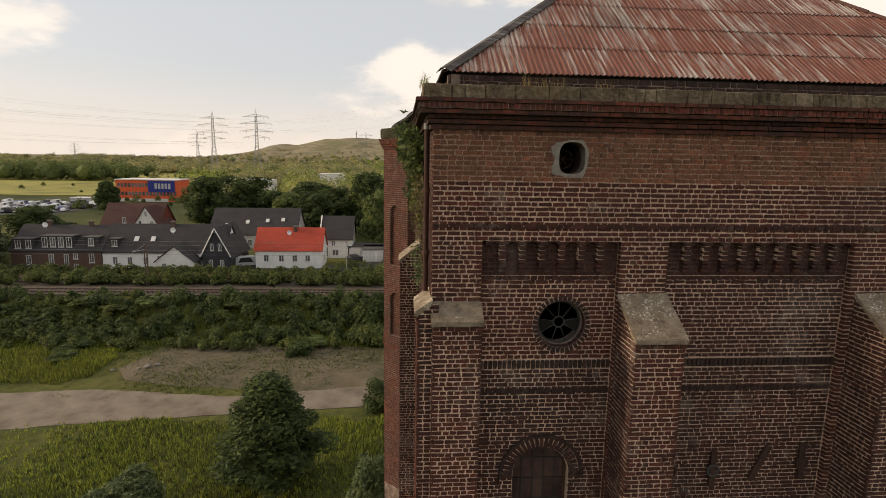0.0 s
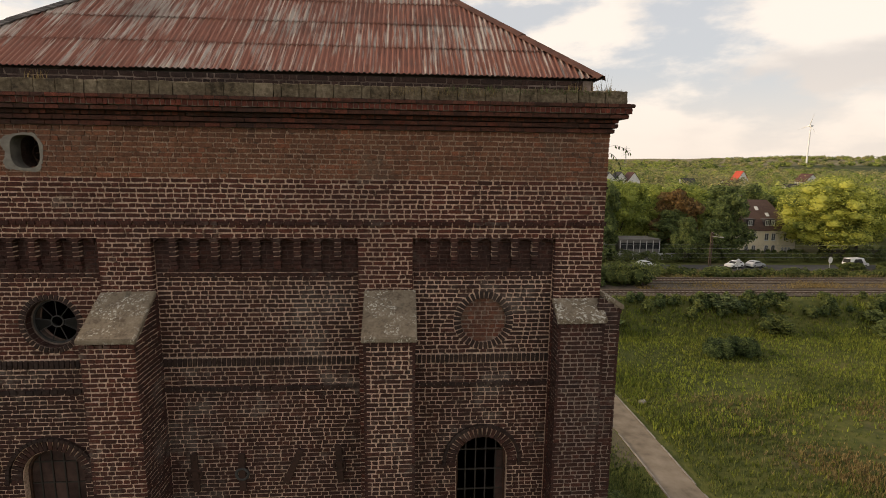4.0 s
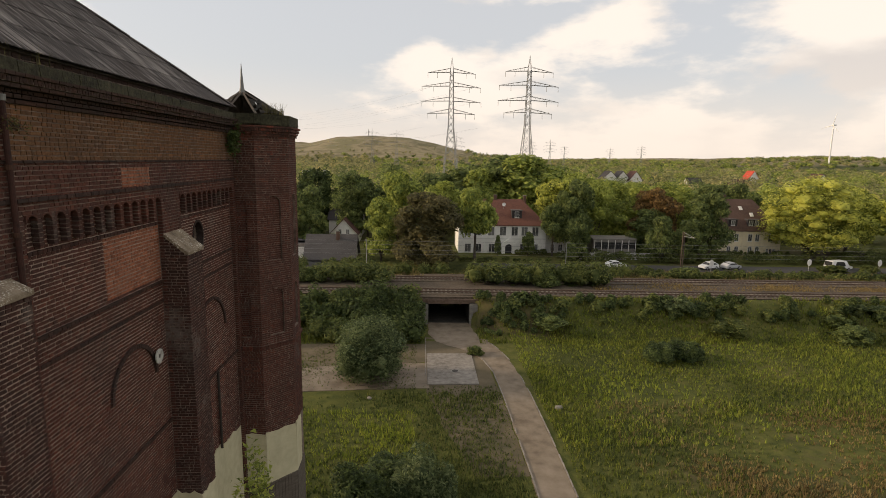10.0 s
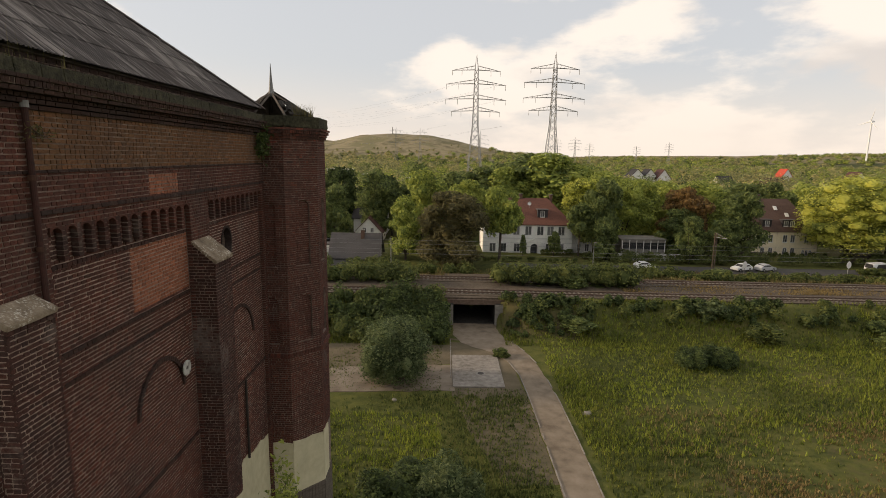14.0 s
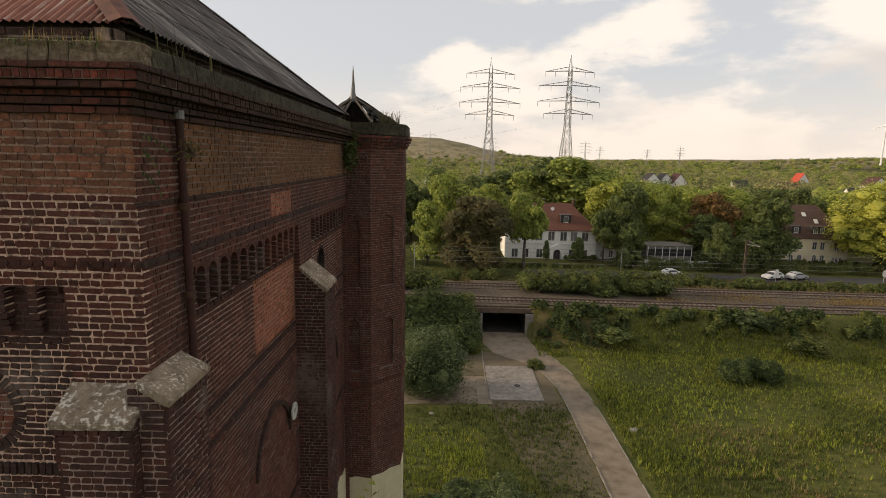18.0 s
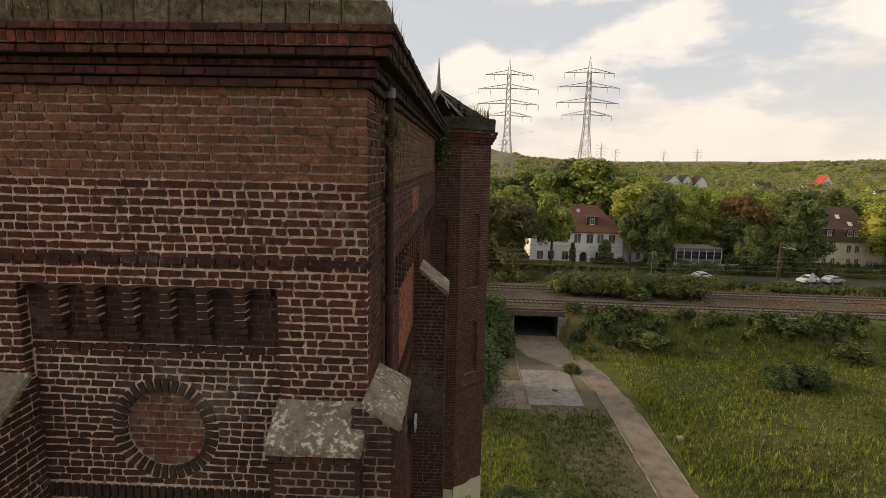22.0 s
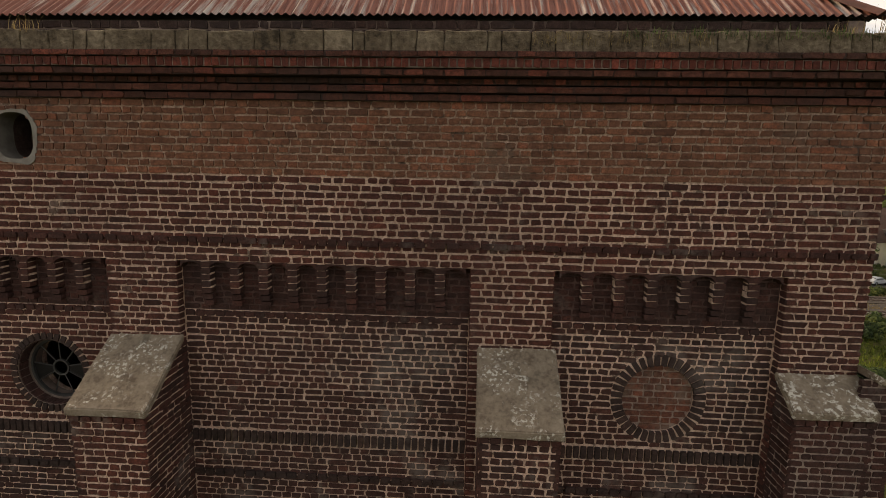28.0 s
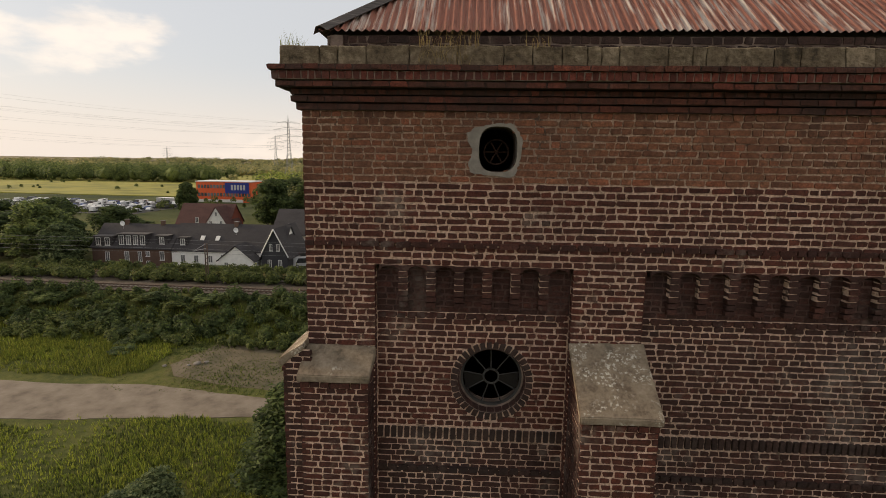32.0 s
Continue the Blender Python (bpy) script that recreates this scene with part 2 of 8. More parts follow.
BRICK_OCHRE = brick_mat("brick_ochre", [(0.180, 0.092, 0.045), (0.230, 0.118, 0.058), (0.155, 0.080, 0.042), (0.255, 0.122, 0.060)], (0.13, 0.10, 0.07), 0.02, 0.35)
BRICK_SALMON = brick_mat("brick_salmon", [(0.34, 0.132, 0.076), (0.39, 0.152, 0.090), (0.30, 0.118, 0.072)], (0.25, 0.14, 0.10), 0.05, 0.1)
NICHE_BROWN = surf("dark_brown_plaster", [(0.046, 0.028, 0.025), (0.088, 0.052, 0.045), (0.140, 0.088, 0.074)], 13.0, 1.5, 0.95, 0.5, 40.0)
CEMENT = surf("cement_render", [(0.16, 0.14, 0.12), (0.28, 0.255, 0.22)], 9.0, 1.2, 0.95, 0.4, 60.0)
COPING = surf("mossy_coping", [(0.044, 0.033, 0.020), (0.108, 0.080, 0.050), (0.158, 0.122, 0.078), (0.25, 0.195, 0.13)], 13.0, 1.6, 0.95, 1.0, 26.0, vary=0.05, dist=0.03)


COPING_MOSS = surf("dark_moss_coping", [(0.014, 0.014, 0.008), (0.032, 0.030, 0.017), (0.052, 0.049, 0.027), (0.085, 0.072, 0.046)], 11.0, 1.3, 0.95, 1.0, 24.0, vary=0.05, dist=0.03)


def cap_mat(name, size, lo, hi):
    """Sandstone cap slabs with pale lichen spots."""
    g = Nodes(name)
    base = g.ramp(g.math("ADD", g.math("MULTIPLY", g.noise(5.0), 0.6), g.math("MULTIPLY", g.noise(26.0), 0.4)), [(0.120, 0.091, 0.064), (0.205, 0.162, 0.116), (0.275, 0.225, 0.165)], 0.36, 0.64)
    vo = g.node("ShaderNodeTexVoronoi", Scale=size)
    g.link(g.geo.outputs["Position"], vo.inputs["Vector"])
    spot = g.math("MULTIPLY", g.step(g.math("ADD", g.noise(size, 6.0, 0.7), g.math("MULTIPLY", vo.outputs["Distance"], -0.18)), 0.43, 0.50), g.step(g.noise(3.0, 3.0), lo, hi))
    col = g.mix(g.math("MULTIPLY", spot, 0.9), base, (0.56, 0.53, 0.45))
    moss = g.step(g.noise(3.4, 5.0), 0.60, 0.70)
    col = g.mix(g.math("MULTIPLY", moss, 0.5), col, (0.055, 0.052, 0.036))
    g.bump(g.noise(38.0, 5.0), 0.5, 0.01)
    return g.done(col, 0.95, 0.0, 0.2)


CAP = cap_mat("lichen_sandstone", 23.0, 0.47, 0.58)
CAP_PALE = cap_mat("pale_lichen_sandstone", 15.0, 0.36, 0.50)
CAP_PLAIN = cap_mat("plain_sandstone", 17.0, 0.62, 0.7)


def sheet_mat(name, base, worn, streak, lo, hi):
    """Corrugated sheet: rust or grey coating worn to pale streaks that run down the slope."""
    g = Nodes(name)
    v = g.pos(streak)
    n = g.math("ADD", g.math("MULTIPLY", g.noise(1.0, 6.0, 0.65, vec=v), 0.75), g.math("MULTIPLY", g.noise(0.8, 3.0), 0.25))
    n = g.math("ADD", n, g.math("MULTIPLY", g.math("SUBTRACT", g.rnd(), 0.5), 0.10))
    col = g.ramp(g.noise(2.0, 5.0, vec=v), base, 0.35, 0.65)
    col = g.mix(g.step(n, lo, hi), col, worn)
    dirt = g.step(g.noise(0.5, 5.0), 0.52, 0.68)
    col = g.mix(g.math("MULTIPLY", dirt, 0.4), col, (0.05, 0.036, 0.03))
    g.bump(g.noise(50.0, 4.0), 0.2, 0.004)
    return g.done(col, 0.8, 0.0, 0.3)


MORTAR_LOW = surf("grey_tan_mortar", [(0.16, 0.118, 0.098), (0.29, 0.22, 0.182), (0.42, 0.33, 0.27)], 16.0, 0.6, 0.95, 0.5, 50.0)
BRICK_SIDE = brick_mat("brick_side_dark_red", [(0.092, 0.040, 0.030), (0.134, 0.051, 0.037), (0.108, 0.045, 0.035), (0.180, 0.063, 0.042)], (0.13, 0.10, 0.088), 0.0, 0.45)
SHEET_RUST = sheet_mat("rusty_sheet_front", [(0.135, 0.055, 0.038), (0.255, 0.098, 0.066), (0.180, 0.086, 0.062)], (0.42, 0.36, 0.31), (19.0, 0.8, 0.8), 0.50, 0.62)
SHEET_GREY = sheet_mat("grey_sheet_side", [(0.034, 0.030, 0.028), (0.064, 0.055, 0.051), (0.083, 0.071, 0.066)], (0.25, 0.225, 0.205), (0.8, 17.0, 0.8), 0.50, 0.64)
RUST = surf("rusty_iron", [(0.035, 0.020, 0.015), (0.085, 0.040, 0.025)], 12.0, 2.0, 0.85, 0.3, 80.0)
PIPE = surf("red_brown_pipe", [(0.022, 0.010, 0.008), (0.060, 0.022, 0.016)], 9.0, 1.5, 0.8, 0.3, 60.0)
ANCHOR = surf("brown_anchor_iron", [(0.030, 0.017, 0.013), (0.068, 0.034, 0.025)], 14.0, 2.0, 0.9, 0.4, 60.0)
RIDGE_RUST = surf("rusty_ridge", [(0.075, 0.034, 0.025), (0.155, 0.066, 0.045)], 6.0, 1.0, 0.85, 0.2, 40.0)
IRON = surf("dark_iron", [(0.02, 0.018, 0.017), (0.045, 0.036, 0.03)], 10.0, 1.0, 0.6, 0.2, 60.0)
CREAM = surf("cream_plaster", [(0.42, 0.385, 0.26), (0.53, 0.49, 0.34)], 3.0, 0.8, 0.9, 0.3, 30.0)
TIMBER = surf("grey_timber", [(0.07, 0.058, 0.048), (0.13, 0.11, 0.092)], 6.0, 1.0, 0.9, 0.4, 30.0, (1, 1, 6))
SLATE = surf("torn_roofing_felt", [(0.045, 0.042, 0.038), (0.085, 0.078, 0.068)], 5.0, 1.0, 0.95, 0.5, 25.0)
LEAD = surf("weathered_lead", [(0.14, 0.14, 0.135), (0.24, 0.24, 0.23)], 6.0, 1.0, 0.6, 0.2, 40.0)
DISC = surf("stained_enamel", [(0.20, 0.19, 0.175), (0.42, 0.41, 0.385), (0.52, 0.51, 0.48)], 9.0, 2.0, 0.7, 0.1, 40.0)
WHEEL_IRON = surf("grey_wheel_iron", [(0.026, 0.025, 0.024), (0.062, 0.060, 0.057)], 9.0, 1.0, 0.6, 0.2, 40.0)
LINING = surf("shade_dark_cement_lining", [(0.075, 0.066, 0.056), (0.17, 0.152, 0.13)], 7.0, 1.2, 0.95, 0.4, 60.0)
WHITE = surf("white_enamel", [(0.55, 0.54, 0.52), (0.72, 0.71, 0.68)], 6.0, 1.0, 0.6, 0.1, 40.0)
GLASS_DARK = surf("dirty_window_glass", [(0.018, 0.020, 0.022), (0.045, 0.045, 0.045)], 3.0, 0.8, 0.18, 0.05, 20.0, spec=0.5)
GLASS_BROWN = surf("grimy_brown_glass", [(0.034, 0.021, 0.019), (0.093, 0.057, 0.048)], 5.0, 1.0, 0.6, 0.1, 20.0, vary=0.15, spec=0.08)


# Panes coloured as black as the shade in the opening behind them.
PANE_BLACK = surf("shade_black_glass", [(0.007, 0.007, 0.007), (0.018, 0.016, 0.015)], 5.0, 1.0, 0.5, 0.1, 20.0, vary=0.15, spec=0.12)


def leaf_mat(name, cols, big=0.35, own=0.5):
    """Leaves: tone from leaf to leaf and from bough to bough; some light passes through."""
    g = Nodes(name)
    f = g.math("ADD", g.math("MULTIPLY", g.rnd(), own), g.math("MULTIPLY", g.noise(big, 4.0), 1.0 - own))
    col = g.ramp(f, cols, 0.30, 0.70)
    g.done(col, 0.7, 0.0, 0.2)
    tr = g.node("ShaderNodeBsdfTranslucent")
    g.link(col, tr.inputs["Color"])
    mx = g.node("ShaderNodeMixShader", Fac=0.38)
    out = g.t.nodes["Material Output"]
    g.link(g.b.outputs[0], mx.inputs[1])
    g.link(tr.outputs[0], mx.inputs[2])
    g.link(mx.outputs[0], out.inputs["Surface"])
    return g.m


LEAF = {
    "green": leaf_mat("leaf_green", [(0.120, 0.160, 0.043), (0.259, 0.315, 0.074), (0.407, 0.439, 0.099)]),
    "dark": leaf_mat("leaf_dark_green", [(0.066, 0.091, 0.036), (0.131, 0.171, 0.057), (0.220, 0.260, 0.081)]),
    "deep": leaf_mat("leaf_deep_green", [(0.034, 0.050, 0.020), (0.066, 0.095, 0.031), (0.115, 0.150, 0.046)]),
    "yellow": leaf_mat("leaf_yellow_green", [(0.135, 0.165, 0.040), (0.390, 0.415, 0.085), (0.620, 0.610, 0.125)], 0.7, 0.5),
    "olive": leaf_mat("leaf_olive", [(0.145, 0.183, 0.047), (0.284, 0.336, 0.077), (0.411, 0.450, 0.099)]),
    "rust": leaf_mat("leaf_rust_brown", [(0.105, 0.072, 0.033), (0.205, 0.126, 0.050), (0.300, 0.185, 0.066)]),
    "brown": leaf_mat("leaf_brown_green", [(0.068, 0.065, 0.034), (0.124, 0.113, 0.049), (0.180, 0.155, 0.065)]),
    "silver": leaf_mat("leaf_silver_green", [(0.046, 0.069, 0.030), (0.098, 0.132, 0.053), (0.172, 0.207, 0.092)]),
    # Far crowns: distance haze is painted in as paler, duller leaf tones.
    "far": leaf_mat("leaf_far_woods_hazed", [(0.120, 0.139, 0.074), (0.262, 0.262, 0.117), (0.591, 0.478, 0.198)], 0.075, 0.22),
    "scrub": leaf_mat("leaf_scrub", [(0.050, 0.069, 0.024), (0.097, 0.125, 0.036), (0.173, 0.191, 0.055)]),
    "lush": leaf_mat("leaf_lush_grass", [(0.138, 0.180, 0.031), (0.219, 0.270, 0.040), (0.325, 0.348, 0.061)]),
    "fawn": leaf_mat("leaf_dead_grass", [(0.143, 0.102, 0.046), (0.231, 0.168, 0.071), (0.319, 0.240, 0.103)]),
}
BARK = surf("bark", [(0.045, 0.036, 0.028), (0.09, 0.073, 0.057)], 9.0, 1.0, 0.95, 0.6, 30.0, (1, 1, 0.3))


def ground_mat():
    """Meadow soil and short grass: greens, straw and bare brown patches."""
    g = Nodes("meadow_ground")
    a = g.noise(0.06, 5.0)
    b = g.noise(0.9, 6.0)
    col = g.ramp(g.math("ADD", g.math("MULTIPLY", a, 0.5), g.math("MULTIPLY", b, 0.5)), [(0.042, 0.050, 0.017), (0.070, 0.080, 0.023), (0.105, 0.108, 0.030), (0.135, 0.112, 0.046)], 0.34, 0.66)
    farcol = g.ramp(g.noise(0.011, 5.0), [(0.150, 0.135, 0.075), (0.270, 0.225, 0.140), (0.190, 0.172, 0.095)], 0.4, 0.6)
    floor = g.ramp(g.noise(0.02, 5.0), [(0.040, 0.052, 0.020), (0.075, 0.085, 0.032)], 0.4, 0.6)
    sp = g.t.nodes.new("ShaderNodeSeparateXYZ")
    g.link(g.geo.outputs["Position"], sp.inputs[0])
    # Tone changes with distance: dark woodland floor, then a pale brown hill.
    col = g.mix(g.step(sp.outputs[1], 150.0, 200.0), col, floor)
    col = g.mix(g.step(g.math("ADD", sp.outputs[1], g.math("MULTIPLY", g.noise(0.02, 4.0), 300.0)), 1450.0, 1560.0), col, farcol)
    soil = g.step(g.math("ADD", g.noise(0.045, 4.0), g.math("MULTIPLY", g.noise(1.4, 5.0), 0.25)), 0.70, 0.82)
    col = g.mix(g.math("MULTIPLY", soil, 0.7), col, (0.105, 0.078, 0.050))
    g.bump(g.noise(7.0, 6.0), 0.8, 0.15)
    return g.done(col, 0.95, 0.0, 0.1)


GROUND = ground_mat()
GRASS = leaf_mat("grass_blades", [(0.084, 0.103, 0.022), (0.139, 0.171, 0.029), (0.230, 0.239, 0.046)])
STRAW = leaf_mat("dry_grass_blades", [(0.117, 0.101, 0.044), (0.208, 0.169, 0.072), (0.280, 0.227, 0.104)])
YFIELD = surf("sunlit_yellow_field", [(0.115, 0.119, 0.027), (0.245, 0.225, 0.042), (0.315, 0.285, 0.068)], 0.05, 0.012, 0.95, 0.3, 0.8)
DIRT = surf("dirt_track", [(0.110, 0.086, 0.062), (0.180, 0.146, 0.110), (0.235, 0.196, 0.152)], 0.5, 0.10, 0.95, 0.5, 5.0, dist=0.05)
MUD = surf("bare_earth", [(0.068, 0.062, 0.034), (0.112, 0.090, 0.055), (0.150, 0.120, 0.080)], 0.35, 0.09, 0.95, 0.6, 4.0, dist=0.06)
PATH = surf("gravel_path", [(0.120, 0.094, 0.066), (0.185, 0.148, 0.108), (0.235, 0.192, 0.146)], 0.8, 0.16, 0.95, 0.25, 12.0, dist=0.02)
CONCRETE = surf("pale_concrete", [(0.125, 0.110, 0.094), (0.20, 0.180, 0.156), (0.27, 0.246, 0.215)], 2.0, 0.3, 0.9, 0.3, 14.0, dist=0.02)
GREYCON = surf("grey_concrete", [(0.15, 0.14, 0.125), (0.25, 0.235, 0.21)], 3.0, 0.5, 0.9, 0.3, 14.0, dist=0.02)
BALLAST = surf("ballast", [(0.050, 0.038, 0.027), (0.082, 0.063, 0.045), (0.115, 0.090, 0.065)], 3.0, 0.3, 0.95, 0.8, 14.0, dist=0.05)
SLEEPER = surf("sleeper", [(0.09, 0.075, 0.062), (0.17, 0.148, 0.125)], 3.0, 0.5, 0.9, 0.3, 20.0, vary=0.2)
RAIL = surf("rusty_rail", [(0.08, 0.05, 0.035), (0.15, 0.105, 0.08)], 3.0, 0.5, 0.6, 0.1, 20.0)
ASPHALT = surf("asphalt", [(0.042, 0.041, 0.040), (0.062, 0.061, 0.059)], 2.0, 0.3, 0.9, 0.3, 30.0)
STEEL = surf("galvanised_steel", [(0.24, 0.24, 0.235), (0.34, 0.335, 0.325)], 2.0, 0.3, 0.6, 0.0)
WIRE = surf("power_cable", [(0.20, 0.20, 0.20), (0.26, 0.26, 0.26)], 2.0, 0.3, 0.6, 0.0)
TURBINE = surf("turbine_white", [(0.74, 0.74, 0.73), (0.80, 0.80, 0.79)], 0.5, 0.1, 0.5, 0.0)


def wall_paint(name, c, d=0.85):
    return surf(name, [tuple(x * d for x in c), c], 1.3, 0.35, 0.9, 0.2, 20.0, dist=0.01)


def tiles_mat(name, c):
    return surf(name, [tuple(x * 0.62 for x in c), c, tuple(min(1, x * 1.2) for x in c)], 4.0, 0.3, 0.85, 0.4, 12.0, (1, 1, 3), dist=0.03)


W_WHITE = wall_paint("white_wall", (0.82, 0.81, 0.77))
W_GREY = wall_paint("grey_white_wall", (0.50, 0.49, 0.47))
W_CREAM = wall_paint("cream_wall", (0.78, 0.69, 0.50))
W_BROWN = wall_paint("brown_brick_wall", (0.14, 0.085, 0.062), 0.7)
W_DARK = wall_paint("slate_hung_wall", (0.050, 0.050, 0.055))
W_ORANGE = wall_paint("orange_wall", (0.72, 0.13, 0.045))
W_BLUE = wall_paint("blue_panel", (0.035, 0.052, 0.25))
W_RED = wall_paint("red_brick_wall", (0.22, 0.062, 0.042))
R_DARK = tiles_mat("dark_roof_tiles", (0.046, 0.042, 0.043))
R_GREY = tiles_mat("grey_roof", (0.085, 0.078, 0.075))
R_RED = tiles_mat("bright_red_tiles", (0.42, 0.066, 0.038))
R_BROWN = tiles_mat("brown_red_tiles", (0.135, 0.058, 0.041))
R_DULL = tiles_mat("dull_brown_tiles", (0.105, 0.062, 0.048))
# Near-black concrete: the shade inside the underpass is put into its colour.
SHADECON = surf("shade_dark_concrete", [(0.022, 0.020, 0.018), (0.05, 0.046, 0.04)], 2.0, 0.5, 0.95, 0.3, 14.0)
R_MAROON = tiles_mat("dark_red_tiles", (0.085, 0.040, 0.034))
TRIM = wall_paint("white_trim", (0.70, 0.69, 0.66))
# The pale grey end of the glass colour paints in reflected sky.
GLASS = surf("window_glass", [(0.045, 0.048, 0.050), (0.20, 0.20, 0.195)], 1.0, 0.2, 0.12, 0.0, spec=0.5, vary=0.2)
TYRE = surf("tyre", [(0.012, 0.012, 0.012), (0.022, 0.022, 0.022)], 8.0, 1.0, 0.9, 0.0)


# ---- mesh helpers ----
def part(name, data, material, parent=None, label="", kind=""):
    """Links a bmesh or mesh as one object, under parent."""
    if isinstance(data, bmesh.types.BMesh):
        me = bpy.data.meshes.new(name)
        bmesh.ops.recalc_face_normals(data, faces=data.faces)
        data.to_mesh(me)
        data.free()
    else:
        me = data
    if material and not me.materials:
        me.materials.append(material)
    ob = new(name, me)
    ob.parent = parent
    return tagged(ob, label, kind=kind)


def thing(name, at, label, category, group="", kind=""):
    ob = new(name)
    ob.empty_display_size = 0.3
    ob.location = at
    return tagged(ob, label, category, group, kind)


def put(ob, parent):
    """Parents ob under a thing whose origin is not the world's, keeping its place."""
    ob.parent = parent
    ob.matrix_parent_inverse = Matrix.Translation(-Vector(parent.location))
    return ob


def raw(name, verts, faces):
    me = bpy.data.meshes.new(name)
    me.from_pydata(verts if isinstance(verts, list) else verts.tolist(), [], faces if isinstance(faces, list) else faces.tolist())
    me.update()
    return me


def box(bm, x0, x1, y0, y1, z0, z1, m=None):
    vs = [bm.verts.new(p) for p in ((x0, y0, z0), (x1, y0, z0), (x1, y1, z0), (x0, y1, z0), (x0, y0, z1), (x1, y0, z1), (x1, y1, z1), (x0, y1, z1))]
    for f in ((0, 3, 2, 1), (4, 5, 6, 7), (0, 1, 5, 4), (1, 2, 6, 5), (2, 3, 7, 6), (3, 0, 4, 7)):
        bm.faces.new([vs[i] for i in f])
    if m is not None:
        bmesh.ops.transform(bm, matrix=m, verts=vs)
    return vs


def boxed(x0, x1, y0, y1, z0, z1, bevel=0.0, m=None):
    bm = bmesh.new()
    box(bm, x0, x1, y0, y1, z0, z1, m)
    if bevel:
        bmesh.ops.bevel(bm, geom=bm.edges[:], offset=bevel, segments=1, affect="EDGES")
    return bm


def prism(bm, pts, z0, z1, m=None):
    """Upright prism over a flat outline in x and y."""
    a = [bm.verts.new((x, y, z0)) for x, y in pts]
    b = [bm.verts.new((x, y, z1)) for x, y in pts]
    n = len(pts)
    bm.faces.new(a[::-1])
    bm.faces.new(b)
    for i in range(n):
        bm.faces.new((a[i], a[(i + 1) % n], b[(i + 1) % n], b[i]))
    if m is not None:
        bmesh.ops.transform(bm, matrix=m, verts=a + b)


def rod(bm, a, b, r0, r1=None, n=6):
    """A tapered rod from a to b."""
    a, b = Vector(a), Vector(b)
    r1 = r0 if r1 is None else r1
    q = (b - a).to_track_quat("Z", "Y")
    rings = []
    for c, r in ((a, r0), (b, r1)):
        rings.append([bm.verts.new(c + q @ Vector((r * math.cos(2 * math.pi * i / n), r * math.sin(2 * math.pi * i / n), 0))) for i in range(n)])
    for i in range(n):
        bm.faces.new((rings[0][i], rings[0][(i + 1) % n], rings[1][(i + 1) % n], rings[1][i]))
    bm.faces.new(rings[0][::-1])
    bm.faces.new(rings[1])


def plate(outer, holes, fr, n0, n1):
    """A flat plate with holes in the frame fr = (origin, u, v, n), between depths n0 (front) and n1 (back)."""
    O, U, V, N = fr
    bm = bmesh.new()
    edges = []
    for loop in [outer] + holes:
        vs = [bm.verts.new(O + U * u + V * v + N * n0) for u, v in loop]
        for i in range(len(vs)):
            edges.append(bm.edges.new((vs[i], vs[(i + 1) % len(vs)])))
    bmesh.ops.triangle_fill(bm, use_beauty=True, use_dissolve=False, edges=edges, normal=N)
    ext = bmesh.ops.extrude_face_region(bm, geom=bm.faces[:])
    bmesh.ops.translate(bm, vec=N * (n1 - n0), verts=[v for v in ext["geom"] if isinstance(v, bmesh.types.BMVert)])
    return bm


def circle(u, v, r, n=40, s=1.0):
    return [(u + r * math.cos(2 * math.pi * i / n), v + r * s * math.sin(2 * math.pi * i / n)) for i in range(n)]


def squircle(u, v, a, b, n=36, e=0.68):
    """A rounded, squarish outline."""
    out = []
    for i in range(n):
        c, t = math.cos(2 * math.pi * i / n), math.sin(2 * math.pi * i / n)
        out.append((u + a * math.copysign(abs(c) ** e, c), v + b * math.copysign(abs(t) ** e, t)))
    return out


def arch(u, v0, v1, w, n=16):
    """Outline of a round-arched opening: centre u, foot v0, crown v1, width w."""
    r = w / 2
    return [(u - r, v0), (u + r, v0)] + [(u + r * math.cos(math.pi * i / n), v1 - r + r * math.sin(math.pi * i / n)) for i in range(n + 1)]


# ---- bricks ----
COURSE, JOINT = 0.081, 0.015
rng = np.random.default_rng(7)


